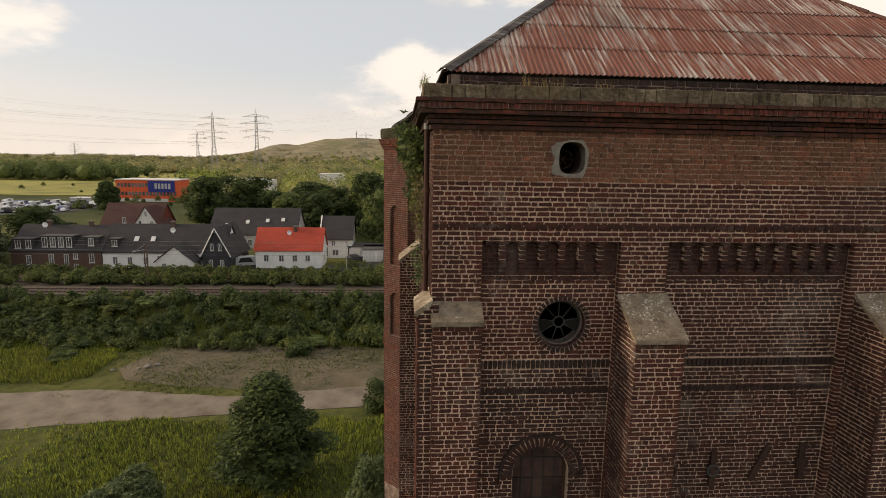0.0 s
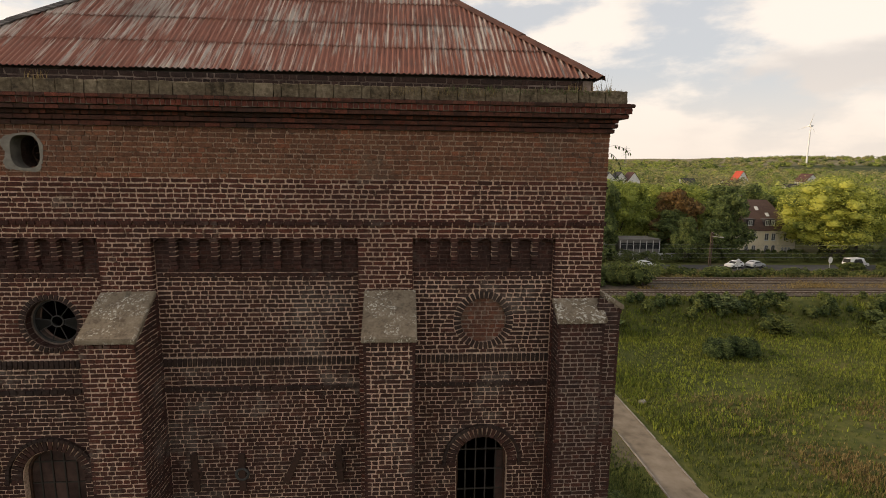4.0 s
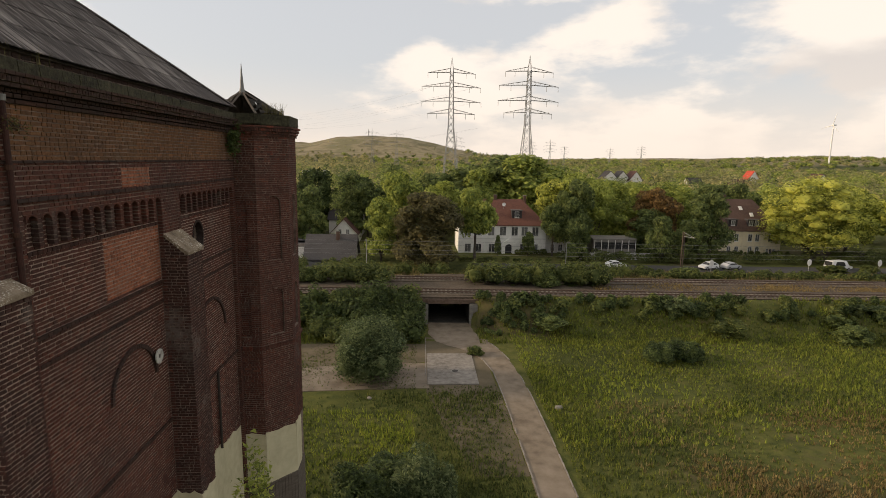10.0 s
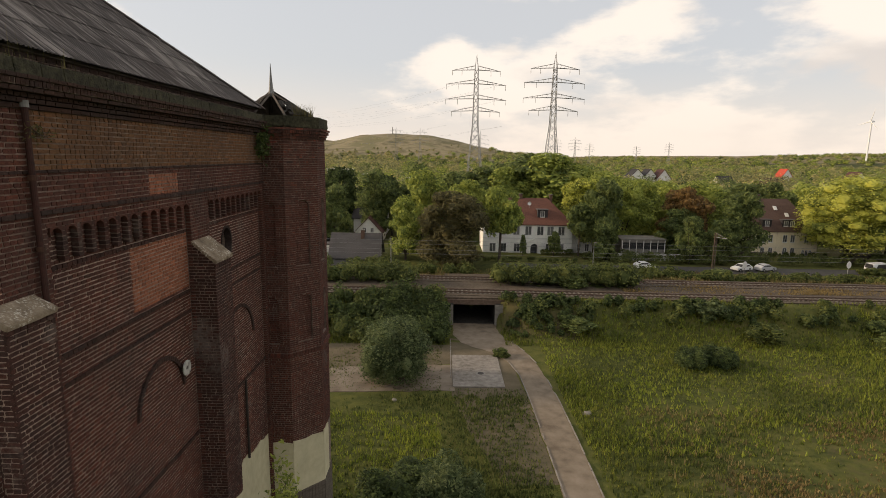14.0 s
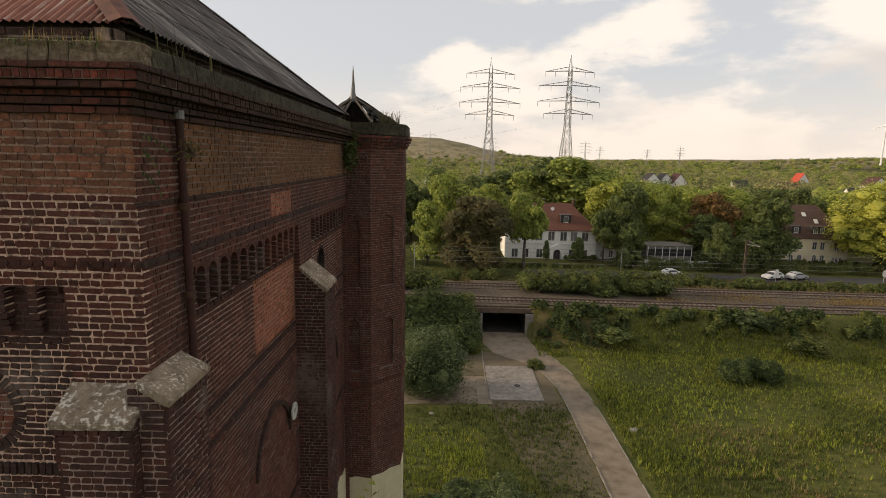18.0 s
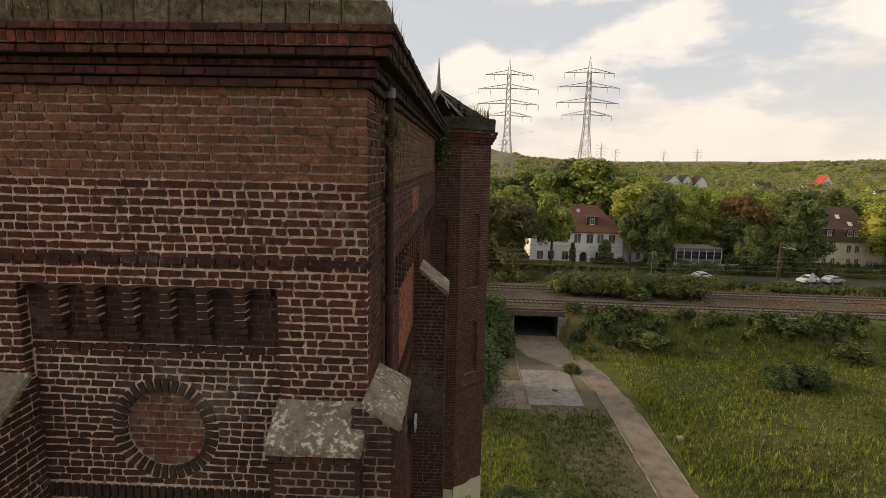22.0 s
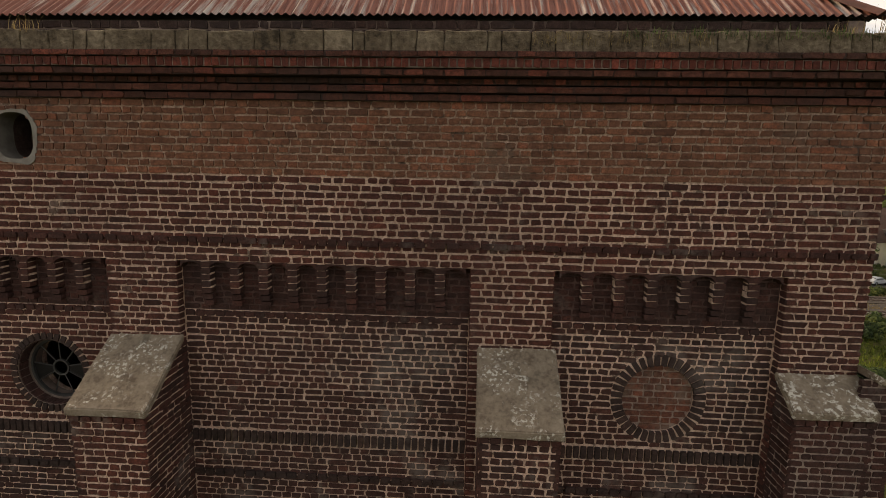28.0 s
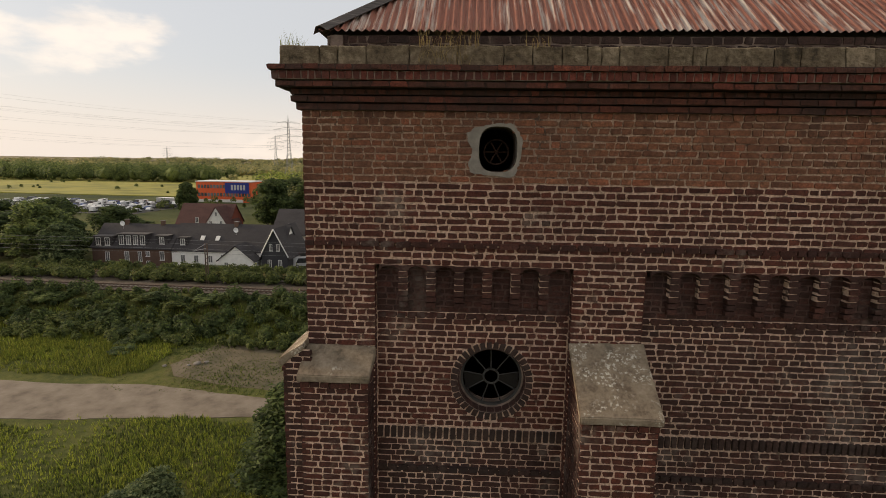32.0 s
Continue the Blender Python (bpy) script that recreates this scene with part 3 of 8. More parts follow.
class Bricks:
    """Collects bricks, each in its own frame, and makes one mesh of them."""

    def __init__(self):
        self.rec, self.frames = [], []

    def basis(self, O, U, V, N):
        self.frames.append(np.array([list(O), list(U), list(V), list(N)], float))
        return len(self.frames) - 1

    def add(self, k, u0, u1, v0, v1, proud=0.0):
        self.rec.append((k, u0, u1, v0, v1, proud))

    def mesh(self, name, cut=0.018, jit=0.0085, deep=0.05):
        """Each brick: a worn face with cut corners, flaring slightly to its bed."""
        r = np.array(self.rec)
        F = np.array(self.frames)[r[:, 0].astype(int)]
        plain = (r[:, 3] + F[:, 0, 2] < 16.2) & (r[:, 3] > 5) | (F[:, 0, 1] + r[:, 1] * F[:, 1, 1] > 16.5) | (F[:, 3, 0] < -0.9) & (F[:, 0, 0] < 0.51)
        if plain.any():
            a, fa = self.blocks(r[plain], F[plain], jit, deep)
            r, F = r[~plain], F[~plain]
            if not len(r):
                return raw(name, a, fa)
        else:
            a, fa = np.zeros((0, 3)), []
        m = len(r)
        w, h = (r[:, 2] - r[:, 1])[:, None], (r[:, 4] - r[:, 3])[:, None]
        c = rng.uniform(0.25, 1.2, (m, 8)) * np.minimum(np.minimum(cut, 0.3 * h), 0.11 * w)
        one, nil = np.ones((m, 1)), np.zeros((m, 1))
        u = np.concatenate([c[:, :1], w - c[:, 1:2], w, w, w - c[:, 4:5], c[:, 5:6], nil, nil], 1)
        v = np.concatenate([nil, nil, c[:, 2:3] * 0.8, h - c[:, 3:4] * 0.8, h * one, h * one, h - c[:, 6:7] * 0.8, c[:, 7:8] * 0.8], 1)
        u = u + rng.uniform(-jit, jit, (m, 8)) * np.minimum(1, w / 0.12) + r[:, 1][:, None]
        v = v + rng.uniform(-jit, jit, (m, 8)) * 0.75 + r[:, 3][:, None]
        uc, vc = (r[:, 1] + r[:, 2])[:, None] / 2, (r[:, 3] + r[:, 4])[:, None] / 2
        pr = (r[:, 5] + rng.uniform(-0.005, 0.004, m))[:, None] + rng.uniform(-0.0025, 0.0025, (m, 8))
        flare = 0.0015
        ub, vb = u + np.sign(u - uc) * flare, v + np.sign(v - vc) * flare
        layers = [(ub, vb, r[:, 5][:, None] - deep + 0 * u), (u, v, pr)]
        vs = np.stack([F[:, None, 0] + a[..., None] * F[:, None, 1] + b[..., None] * F[:, None, 2] + d[..., None] * F[:, None, 3] for a, b, d in layers], 1).reshape(-1, 3)
        base = np.arange(m) * 16
        quads = np.array([(i, (i + 1) % 8, 8 + (i + 1) % 8, 8 + i) for i in range(8)])
        base = base + len(a)
        sides = (base[:, None, None] + quads[None]).reshape(-1, 4).tolist()
        faces = (base[:, None] + np.arange(8, 16)[None]).tolist()
        return raw(name, np.concatenate([a, vs]), fa + sides + faces)

    def blocks(self, r, F, jit, deep):
        """The low and far courses: plain blocks with uneven corners."""
        m = len(r)
        u, v = r[:, [1, 2, 2, 1]] + rng.uniform(-jit, jit, (m, 4)), r[:, [3, 3, 4, 4]] + rng.uniform(-jit, jit, (m, 4)) * 0.75
        pr = (r[:, 5] + rng.uniform(-0.005, 0.004, m))[:, None] + rng.uniform(-0.002, 0.002, (m, 4))
        vs = np.stack([F[:, None, 0] + u[..., None] * F[:, None, 1] + v[..., None] * F[:, None, 2] + d[..., None] * F[:, None, 3] for d in (r[:, 5][:, None] - deep + 0 * u, pr)], 1).reshape(-1, 3)
        base = np.arange(m) * 8
        quads = np.array([(0, 1, 5, 4), (1, 2, 6, 5), (2, 3, 7, 6), (3, 0, 4, 7), (4, 5, 6, 7)])
        return vs, (base[:, None, None] + quads[None]).reshape(-1, 4).tolist()


def one_brick(name, w, h):
    bs = Bricks()
    k = bs.basis((0, 0, 0), (1, 0, 0), (0, 1, 0), (0, 0, 1))
    bs.add(k, -w / 2, w / 2, -h / 2, h / 2)
    return bs.mesh(name)


SHAPES = {}


def single(fr, u0, u1, v0, v1, proud, mat, parent):
    """One brick as an object of its own; a few shapes are shared by all."""
    w, h = u1 - u0, v1 - v0
    kind = ("s" if w > 0.18 else "h", random.randrange(5), mat.name)
    if kind not in SHAPES:
        SHAPES[kind] = one_brick("brick", 0.235 if kind[0] == "s" else 0.11, COURSE - JOINT)
        SHAPES[kind].materials.append(mat)
    O, U, V, N = fr
    at = O + U * (u0 + u1) / 2 + V * (v0 + v1) / 2 + N * proud
    m = Matrix((U, V, N)).transposed().to_4x4()
    m.translation = at
    ob = new("brick", SHAPES[kind])
    ob.matrix_world = m @ Matrix.Diagonal((w / (0.235 if kind[0] == "s" else 0.11), h / (COURSE - JOINT), 1, 1))
    ob.parent = parent
    return ob


def cut(spans, a, b):
    out = []
    for s, e in spans:
        if b <= s or a >= e:
            out.append((s, e))
            continue
        if a > s + 0.03:
            out.append((s, a))
        if b < e - 0.03:
            out.append((b, e))
    return out


def lay(bs, fr, u0, u1, v0, v1, holes=(), proud=0.0, mat=None, parent=None, near=None, course=COURSE, joint=0.021):
    """Lays courses over a rectangle of a wall. holes: functions of v giving the cut (a, b) or None. near: the
    rectangle (u0, u1, v0, v1) whose bricks are objects of their own."""
    k = bs.basis(*fr)
    rows = max(1, int(round((v1 - v0) / course)))
    course = (v1 - v0) / rows
    made = 0
    for i in range(rows):
        a = v0 + i * course + joint * 0.5
        b = a + course - joint
        vm = (a + b) / 2
        spans = [(u0, u1)]
        for hole in holes:
            c = hole(vm)
            if c:
                spans = cut(spans, *c)
        headers = round((vm - 3.0) / course) % 2
        for s, e in spans:
            u = s
            first = True
            while u < e - 0.02:
                if random.random() < (0.85 if headers else 0.48):
                    w = 0.125
                else:
                    w = 0.25
                if first and headers == 0 and e - s > 0.6 and random.random() < 0.5:
                    w = 0.1875
                first = False
                w *= random.uniform(0.9, 1.08)
                if e - u - w < 0.07:
                    w = e - u
                c0, c1 = u + joint * 0.45, u + w - joint * 0.45
                if near and made < 300 and near[0] <= u <= near[1] and near[2] <= vm <= near[3]:
                    single(fr, c0, c1, a, b, proud, mat, parent)
                    made += 1
                else:
                    bs.add(k, c0, c1, a, b, proud)
                u += w


def disc_hole(u, v, r, s=1.0):
    def f(z):
        d = (z - v) / s
        return (u - math.sqrt(r * r - d * d), u + math.sqrt(r * r - d * d)) if abs(d) < r else None
    return f


def arch_hole(u, v0, v1, w, rim=0.0):
    r = w / 2

    def f(z):
        if z < v0 or z > v1:
            return None
        d = z - (v1 - r)
        h = r - rim if d < 0 else math.sqrt(max(r * r - d * d, 0))
        return (u - h, u + h) if h > 0.01 else None
    return f


def ring(name, u, v, r0, r1, fr, mat, parent, a0=0.0, a1=360.0, proud=0.012, count=None):
    """Voussoirs set radially round an opening, each a brick of its own."""
    O, U, V, N = fr
    count = count or int(radians(a1 - a0) * (r0 + r1) / 2 / 0.084)
    w = radians(a1 - a0) * (r0 + r1) / 2 / count - 0.025
    me = one_brick("voussoir", w, r1 - r0 - 0.008)
    me.materials.append(mat)
    for i in range(count):
        a = radians(a0 + (a1 - a0) * (i + 0.5) / count)
        R = U * math.cos(a) + V * math.sin(a)
        T = R.cross(N) * -1
        m = Matrix((T * -1 if T.cross(R).dot(N) < 0 else T, R, N)).transposed().to_4x4()
        m.translation = O + U * u + V * v + R * (r0 + r1) / 2 + N * (proud + random.uniform(-0.004, 0.004))
        ob = new("voussoir", me)
        ob.matrix_world = m
        ob.parent = parent


# ---- the tower ----
X0, X1, YF, YB = 0.50, 12.50, 8.80, 20.9
Z = Vector((0, 0, 1))
FRONT = (Vector((0, YF, 0)), Vector((1, 0, 0)), Z, Vector((0, -1, 0)))
PANEL = (Vector((0, YF + 0.13, 0)), Vector((1, 0, 0)), Z, Vector((0, -1, 0)))
RIGHT = (Vector((X1, 0, 0)), Vector((0, 1, 0)), Z, Vector((1, 0, 0)))
RPANEL = (Vector((X1 - 0.13, 0, 0)), Vector((0, 1, 0)), Z, Vector((1, 0, 0)))
Z_CORN, Z_TOP, Z_NICHE, Z_LOW = 23.72, 22.89, 21.88, 9.8

tower = thing("colliery_tower", (0, 0, 0), "tall old dark brick colliery tower with buttresses and a rusty roof", "tower")
BAYS = [(1.37, 3.79, 7), (4.66, 8.12, 10), (9.08, 11.62, 7)]
PIERS = [(X0, 1.37), (3.79, 4.66), (8.12, 9.08), (11.62, X1)]
WHEEL, BLIND = (2.85, 20.36), (10.38, 20.34)
ARCH1, ARCH2 = (2.60, 18.0, 1.06), (10.41, 18.04, 0.98)
OVAL = (2.835, 23.29)

# front wall: a plate with real openings, recessed panels between piers
front = part("front_wall", plate([(X0 + 0.02, 0), (X1 - 0.02, 0), (X1 - 0.02, 24.4), (X0 + 0.02, 24.4)],
                                 [circle(*WHEEL, 0.44), circle(*BLIND, 0.425), squircle(*OVAL, 0.225, 0.265), arch(ARCH1[0], 15.2, ARCH1[1], ARCH1[2]), arch(ARCH2[0], 15.2, ARCH2[1], ARCH2[2])], PANEL, -0.014, -0.46), MORTAR, tower)
band = part("upper_wall", plate([(X0 + 0.012, Z_NICHE), (X1 - 0.012, Z_NICHE), (X1 - 0.012, Z_CORN), (X0 + 0.012, Z_CORN)], [squircle(*OVAL, 0.225, 0.265)], FRONT, -0.014, -0.14), MORTAR, tower)

oval_cut = disc_hole(OVAL[0] - 0.02, OVAL[1], 0.265, 1.1)
bs = Bricks()
lay(bs, FRONT, X0, X1, Z_TOP, Z_CORN, [oval_cut], 0, BRICK_TOP, band, (10.4, 12.6, 22.85, 23.72), joint=0.020)
part("brickwork_top", bs.mesh("brickwork_top"), BRICK_TOP, band, kind="stuff")
bs = Bricks()
lay(bs, FRONT, X0, X1, Z_NICHE, Z_TOP, (), 0, BRICK_MID, band, (9.8, 12.6, 22.3, 22.89), joint=0.025)
part("brickwork_middle", bs.mesh("brickwork_middle"), BRICK_MID, band, kind="stuff")

# dark string course over the niches
bs = Bricks()
k = bs.basis(*FRONT)
u = X0
while u < X1 - 0.05:
    w = min(random.uniform(0.11, 0.25), X1 - u)
    bs.add(k, u + 0.011, u + w - 0.011, 22.105, 22.17, 0.022)
    u += w
part("string_course", bs.mesh("string_course"), BRICK_LOW, tower, "sooty projecting brick string course", "stuff")

# piers between the panels
for a, b in PIERS:
    p = part("pier", boxed(a + 0.012, b - 0.012, YF + 0.014, YF + 0.145, 0, Z_NICHE), MORTAR, tower)
    bs = Bricks()
    lay(bs, FRONT, a, b, Z_LOW, Z_NICHE, (), 0, BRICK_MID, p, (a, b, 21.0, 21.9) if a > 8 else None, joint=0.024)
    for s, x in ((-1, a), (1, b)):
        if X0 < x < X1:
            fr = (Vector((x, YF, 0)), Vector((0, 1, 0)), Z, Vector((s, 0, 0)))
            lay(bs, fr, 0.0, 0.13, Z_LOW, Z_NICHE, (), 0)
    part("brickwork", bs.mesh("brickwork"), BRICK_MID, p, kind="stuff")

# recessed panels
def facing(name, w, h, deep, mat):
    b = Bricks()
    b.add(b.basis((0, 0, 0), (1, 0, 0), (0, 0, 1), (0, -1, 0)), -w / 2, w / 2, -h / 2, h / 2)
    me = b.mesh(name, deep=deep)
    me.materials.append(mat)
    return me


CORBEL = facing("corbel_brick", 0.12, 0.065, 0.125, BRICK_LOW)
SOLDIER = facing("soldier_brick", 0.060, 0.135, 0.06, BRICK_SOOT)
circ1, circ3 = disc_hole(*WHEEL, 0.525), disc_hole(*BLIND, 0.55)
holes = {0: [circ1, arch_hole(ARCH1[0], 15.2, ARCH1[1] + 0.205, ARCH1[2] + 0.41, 0.205)], 1: [], 2: [circ3, arch_hole(ARCH2[0], 15.2, ARCH2[1] + 0.205, ARCH2[2] + 0.41, 0.205)]}
for i, (a, b, n) in enumerate(BAYS):
    bs = Bricks()
    lay(bs, PANEL, a, b, 19.72, 21.26, holes[i], 0, BRICK_LOW, front, (a, b, 20.6, 21.2) if i == 2 else None, joint=0.024)
    part("niche_back", plate([(a, 21.26), (b, 21.26), (b, Z_NICHE), (a, Z_NICHE)], [], PANEL, -0.008, -0.013), NICHE_BROWN, front, "dark brown smooth back of the corbel niches")
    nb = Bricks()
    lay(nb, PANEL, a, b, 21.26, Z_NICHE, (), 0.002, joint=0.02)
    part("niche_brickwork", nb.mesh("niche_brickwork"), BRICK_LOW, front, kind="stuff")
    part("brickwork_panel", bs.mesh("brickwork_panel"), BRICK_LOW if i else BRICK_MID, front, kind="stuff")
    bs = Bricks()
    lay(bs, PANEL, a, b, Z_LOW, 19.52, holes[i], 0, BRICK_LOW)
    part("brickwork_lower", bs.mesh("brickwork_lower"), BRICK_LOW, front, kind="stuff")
    # soldier course and the header course under it
    bs = Bricks()
    k = bs.basis(*PANEL)
    m = int((b - a) / 0.084)
    for j in range(m):
        u = a + (b - a) * j / m
        ob = new("soldier_brick", SOLDIER)
        ob.location = (u + (b - a) / m / 2, YF + 0.104 + random.uniform(-0.008, 0.006), 19.62)
        ob.parent = front
    m = int((b - a) / 0.13)
    for j in range(m):
        u = a + (b - a) * j / m
        bs.add(k, u + 0.010, u + (b - a) / m - 0.010, 19.085, 19.155, 0.03)
    part("lower_header_course", bs.mesh("lower_header_course"), BRICK_SOOT, front, kind="stuff")
    # corbel table: narrow hanging piers with small arched heads between them
    step = (b - a) / n
    for j in range(1, n):
        x = a + step * j
        c = part("corbel", boxed(x - 0.055, x + 0.055, YF + 0.022, YF + 0.128, Z_NICHE - 0.33, Z_NICHE), MORTAR, tower)
        for s in range(7):
            ob = new("corbel_brick", CORBEL)
            ob.location = (x + random.uniform(-0.004, 0.004), YF + 0.018 * max(0, s - 3), Z_NICHE - 0.079 * (s + 0.5))
            ob.parent = c
    for j in range(n):
        bm = bmesh.new()
        x = a + step * (j + 0.5)
        hw = step / 2 - 0.05
        pts = [(x - hw, Z_NICHE + 0.002)] + [(x - hw + 2 * hw * q / 8, Z_NICHE - 0.085 + 0.075 * math.sqrt(1 - (q / 4 - 1) ** 2)) for q in range(9)] + [(x + hw, Z_NICHE + 0.002)]
        f0 = [bm.verts.new((px, YF - 0.001, pz)) for px, pz in pts]
        f1 = [bm.verts.new((px, YF + 0.128, pz)) for px, pz in pts]
        bm.faces.new(f0)
        bm.faces.new(f1[::-1])
        for q in range(len(pts)):
            bm.faces.new((f0[q], f1[q], f1[(q + 1) % len(pts)], f0[(q + 1) % len(pts)]))
        part("corbel_arch", bm, BRICK_LOW, tower)
    # stepped headers under the corbels
    bs = Bricks()
    k = bs.basis(*PANEL)
    u = a
    while u < b - 0.1:
        bs.add(k, u + 0.012, u + 0.113, 21.18, 21.24, 0.014)
        u += 0.125
    part("header_course", bs.mesh("header_course"), BRICK_LOW, front, kind="stuff")

# round window with its iron wheel, and the bricked-up round opening
ring("voussoir", *WHEEL, 0.435, 0.53, PANEL, BRICK_SOOT, front, proud=0.016)
wheel = part("round_window", plate(circle(*WHEEL, 0.40), [circle(*WHEEL, 0.372)], PANEL, -0.16, -0.20), WHEEL_IRON, tower, "round iron wheel window with nine spokes and most panes gone")
wc = PANEL[0] + Vector((WHEEL[0], 0.18, WHEEL[1]))
for i in range(9):
    a = 2 * math.pi * i / 9 + 0.2
    bm = bmesh.new()
    rod(bm, wc + Vector((0.10 * math.cos(a), 0, 0.10 * math.sin(a))), wc + Vector((0.38 * math.cos(a), 0, 0.38 * math.sin(a))), 0.008)
    part("spoke", bm, WHEEL_IRON, wheel)
part("hub_ring", plate(circle(*WHEEL, 0.11, 24), [circle(*WHEEL, 0.088, 24)], PANEL, -0.165, -0.195), WHEEL_IRON, wheel)
for i in range(9):
    if i not in (4, 8):
        continue
    a0, a1 = 2 * math.pi * i / 9 + 0.25, 2 * math.pi * (i + 1) / 9 + 0.15
    q = [(WHEEL[0] + r * math.cos(a), WHEEL[1] + r * math.sin(a)) for r, a in ((0.12, a0), (0.37, a0), (0.37, a1), (0.12, a1))]
    part("pane", plate(q, [], PANEL, -0.18, -0.186), PANE_BLACK, wheel)
part("reveal_ring", plate(circle(*WHEEL, 0.44), [circle(*WHEEL, 0.399)], PANEL, -0.165, -0.34), MORTAR_DARK, wheel)
part("reveal", plate(circle(*WHEEL, 0.447), [circle(*WHEEL, 0.434)], PANEL, -0.005, -0.30), MORTAR_DARK, wheel, "grey sooty reveal of the round window")
for i in range(26):
    a = 2 * math.pi * (i + 0.5) / 26
    R = Vector((math.cos(a), 0, math.sin(a)))
    T = Vector((-math.sin(a), 0, math.cos(a)))
    ob = part("reveal_brick", boxed(-0.046, 0.046, -0.065, 0.065, -0.012, 0.012), BRICK_LOW, wheel)
    m = Matrix((T, Vector((0, 1, 0)), R)).transposed().to_4x4()
    m.translation = PANEL[0] + Vector((WHEEL[0], 0.08, WHEEL[1])) + R * 0.432
    ob.matrix_world = m
ring("voussoir", *BLIND, 0.42, 0.55, PANEL, BRICK_SOOT, front)
bs = Bricks()
infill = [lambda v, s=s: (-9 if s < 0 else BLIND[0] + math.sqrt(max(0, 0.175 - (v - BLIND[1]) ** 2)), BLIND[0] - math.sqrt(max(0, 0.175 - (v - BLIND[1]) ** 2)) if s < 0 else 99) for s in (-1, 1)]
part("blind_panel", plate(circle(*BLIND, 0.44), [], PANEL, -0.07, -0.3), MORTAR_LOW, front)
lay(bs, PANEL, BLIND[0] - 0.42, BLIND[0] + 0.42, BLIND[1] - 0.415, BLIND[1] + 0.415, infill, -0.056)
part("infill_brickwork", bs.mesh("infill_brickwork"), BRICK_INFILL, front, kind="stuff")

# arched iron windows
for (u, v1, w), glass in ((ARCH1, True), (ARCH2, False)):
    r = w / 2
    ring("voussoir", u, v1 - r, r + 0.005, r + 0.195, PANEL, BRICK_LOW, front, -8, 188, 0.014)
    for i in range(28):
        bm = bmesh.new()
        a = radians(-6 + 192 * i / 28)
        b = radians(-6 + 192 * (i + 0.86) / 28)
        c = [(rr * math.cos(t), rr * math.sin(t)) for rr, t in ((r + 0.205, a), (r + 0.265, a), (r + 0.265, b), (r + 0.205, b))]
        f0 = [bm.verts.new((u + p, YF + 0.075, v1 - r + q)) for p, q in c]
        f1 = [bm.verts.new((u + p, YF + 0.14, v1 - r + q)) for p, q in c]
        bm.faces.new(f0)
        for q in range(4):
            bm.faces.new((f0[q], f1[q], f1[(q + 1) % 4], f0[(q + 1) % 4]))
        part("hood_brick", bm, BRICK_SOOT, front)
    win = part("arched_window", plate(arch(u, 15.2, v1, w), [arch(u, 15.25, v1 - 0.045, w - 0.09)], PANEL, -0.14, -0.2), RUST, tower, "tall round-arched iron window with rusty glazing bars" + ("" if glass else ", glass broken out"))
    if glass:
        part("fanlight", plate(arch(u, 17.29, v1 - 0.05, w - 0.1), [], PANEL, -0.175, -0.18), GLASS_BROWN, win, "grimy brown fanlight")
    for j in range(1, 5):
        x = u - r + w * j / 5
        top = v1 - r + math.sqrt(max(r * r - (x - u) ** 2, 0))
        part("glazing_bar", boxed(x - 0.012, x + 0.012, YF + 0.28, YF + 0.32, 15.2, top - 0.02), IRON, win)
    for j in range(6):
        z = 15.6 + 0.42 * j
        if z < v1 - 0.1:
            h = r if z < v1 - r else math.sqrt(r * r - (z - v1 + r) ** 2)
            part("glazing_bar", boxed(u - h + 0.02, u + h - 0.02, YF + 0.285, YF + 0.315, z - 0.012, z + 0.012), IRON, win)
    for j in range(5):
        for q in range(6):
            if not glass and not (j in (4,) or (j == 2 and q < 2)):
                continue
            x0, x1 = u - r + w * j / 5 + 0.014, u - r + w * (j + 1) / 5 - 0.014
            z0, z1 = 15.6 + 0.42 * (q - 1) + 0.014, min(15.6 + 0.42 * q - 0.014, v1 - r + math.sqrt(max(r * r - max(abs(x0 - u), abs(x1 - u)) ** 2, 0)))
            if z1 - z0 > 0.05 and not (glass and q > 4):
                part("pane", boxed(x0, x1, YF + 0.297, YF + 0.303, max(z0, 15.2), z1), GLASS_BROWN, win)

# oval vent hole with its cement surround
pts = []
for i in range(44):
    a = 2 * math.pi * i / 44
    cu, cv = math.cos(a), math.sin(a)
    su, sv = math.copysign(abs(cu) ** 0.6, cu), math.copysign(abs(cv) ** 0.6, cv)
    rough = random.uniform(-0.02, 0.03) + 0.03 * math.sin(5 * a + 1.0)
    pts.append((OVAL[0] + su * (0.27 + 0.4 * rough if cu > 0 else 0.345 + rough), OVAL[1] + sv * (0.292 + 0.4 * rough if cv > 0 else 0.315 + 0.6 * rough)))
part("cement_surround", plate(pts, [squircle(*OVAL, 0.225, 0.265)], FRONT, 0.006, -0.015), CEMENT, band, "broken pale cement surround of a vent hole")
# Lining and deep reveal are coloured dark for the shade inside the hole.
part("vent_reveal", plate(squircle(*OVAL, 0.235, 0.275), [squircle(*OVAL, 0.222, 0.262)], FRONT, 0.0, -0.24), LINING, band, "smooth cement lining of the vent hole")
part("vent_reveal", plate(squircle(*OVAL, 0.235, 0.275), [squircle(*OVAL, 0.219, 0.259)], FRONT, -0.24, -0.55), BRICK_SOOT, band)
vent = part("vent_pipe", plate(circle(OVAL[0], OVAL[1] - 0.02, 0.16, 24), [circle(OVAL[0], OVAL[1] - 0.02, 0.145, 24)], FRONT, -0.42, -0.6), RUST, tower, "rusty iron wheel deep inside the vent hole")
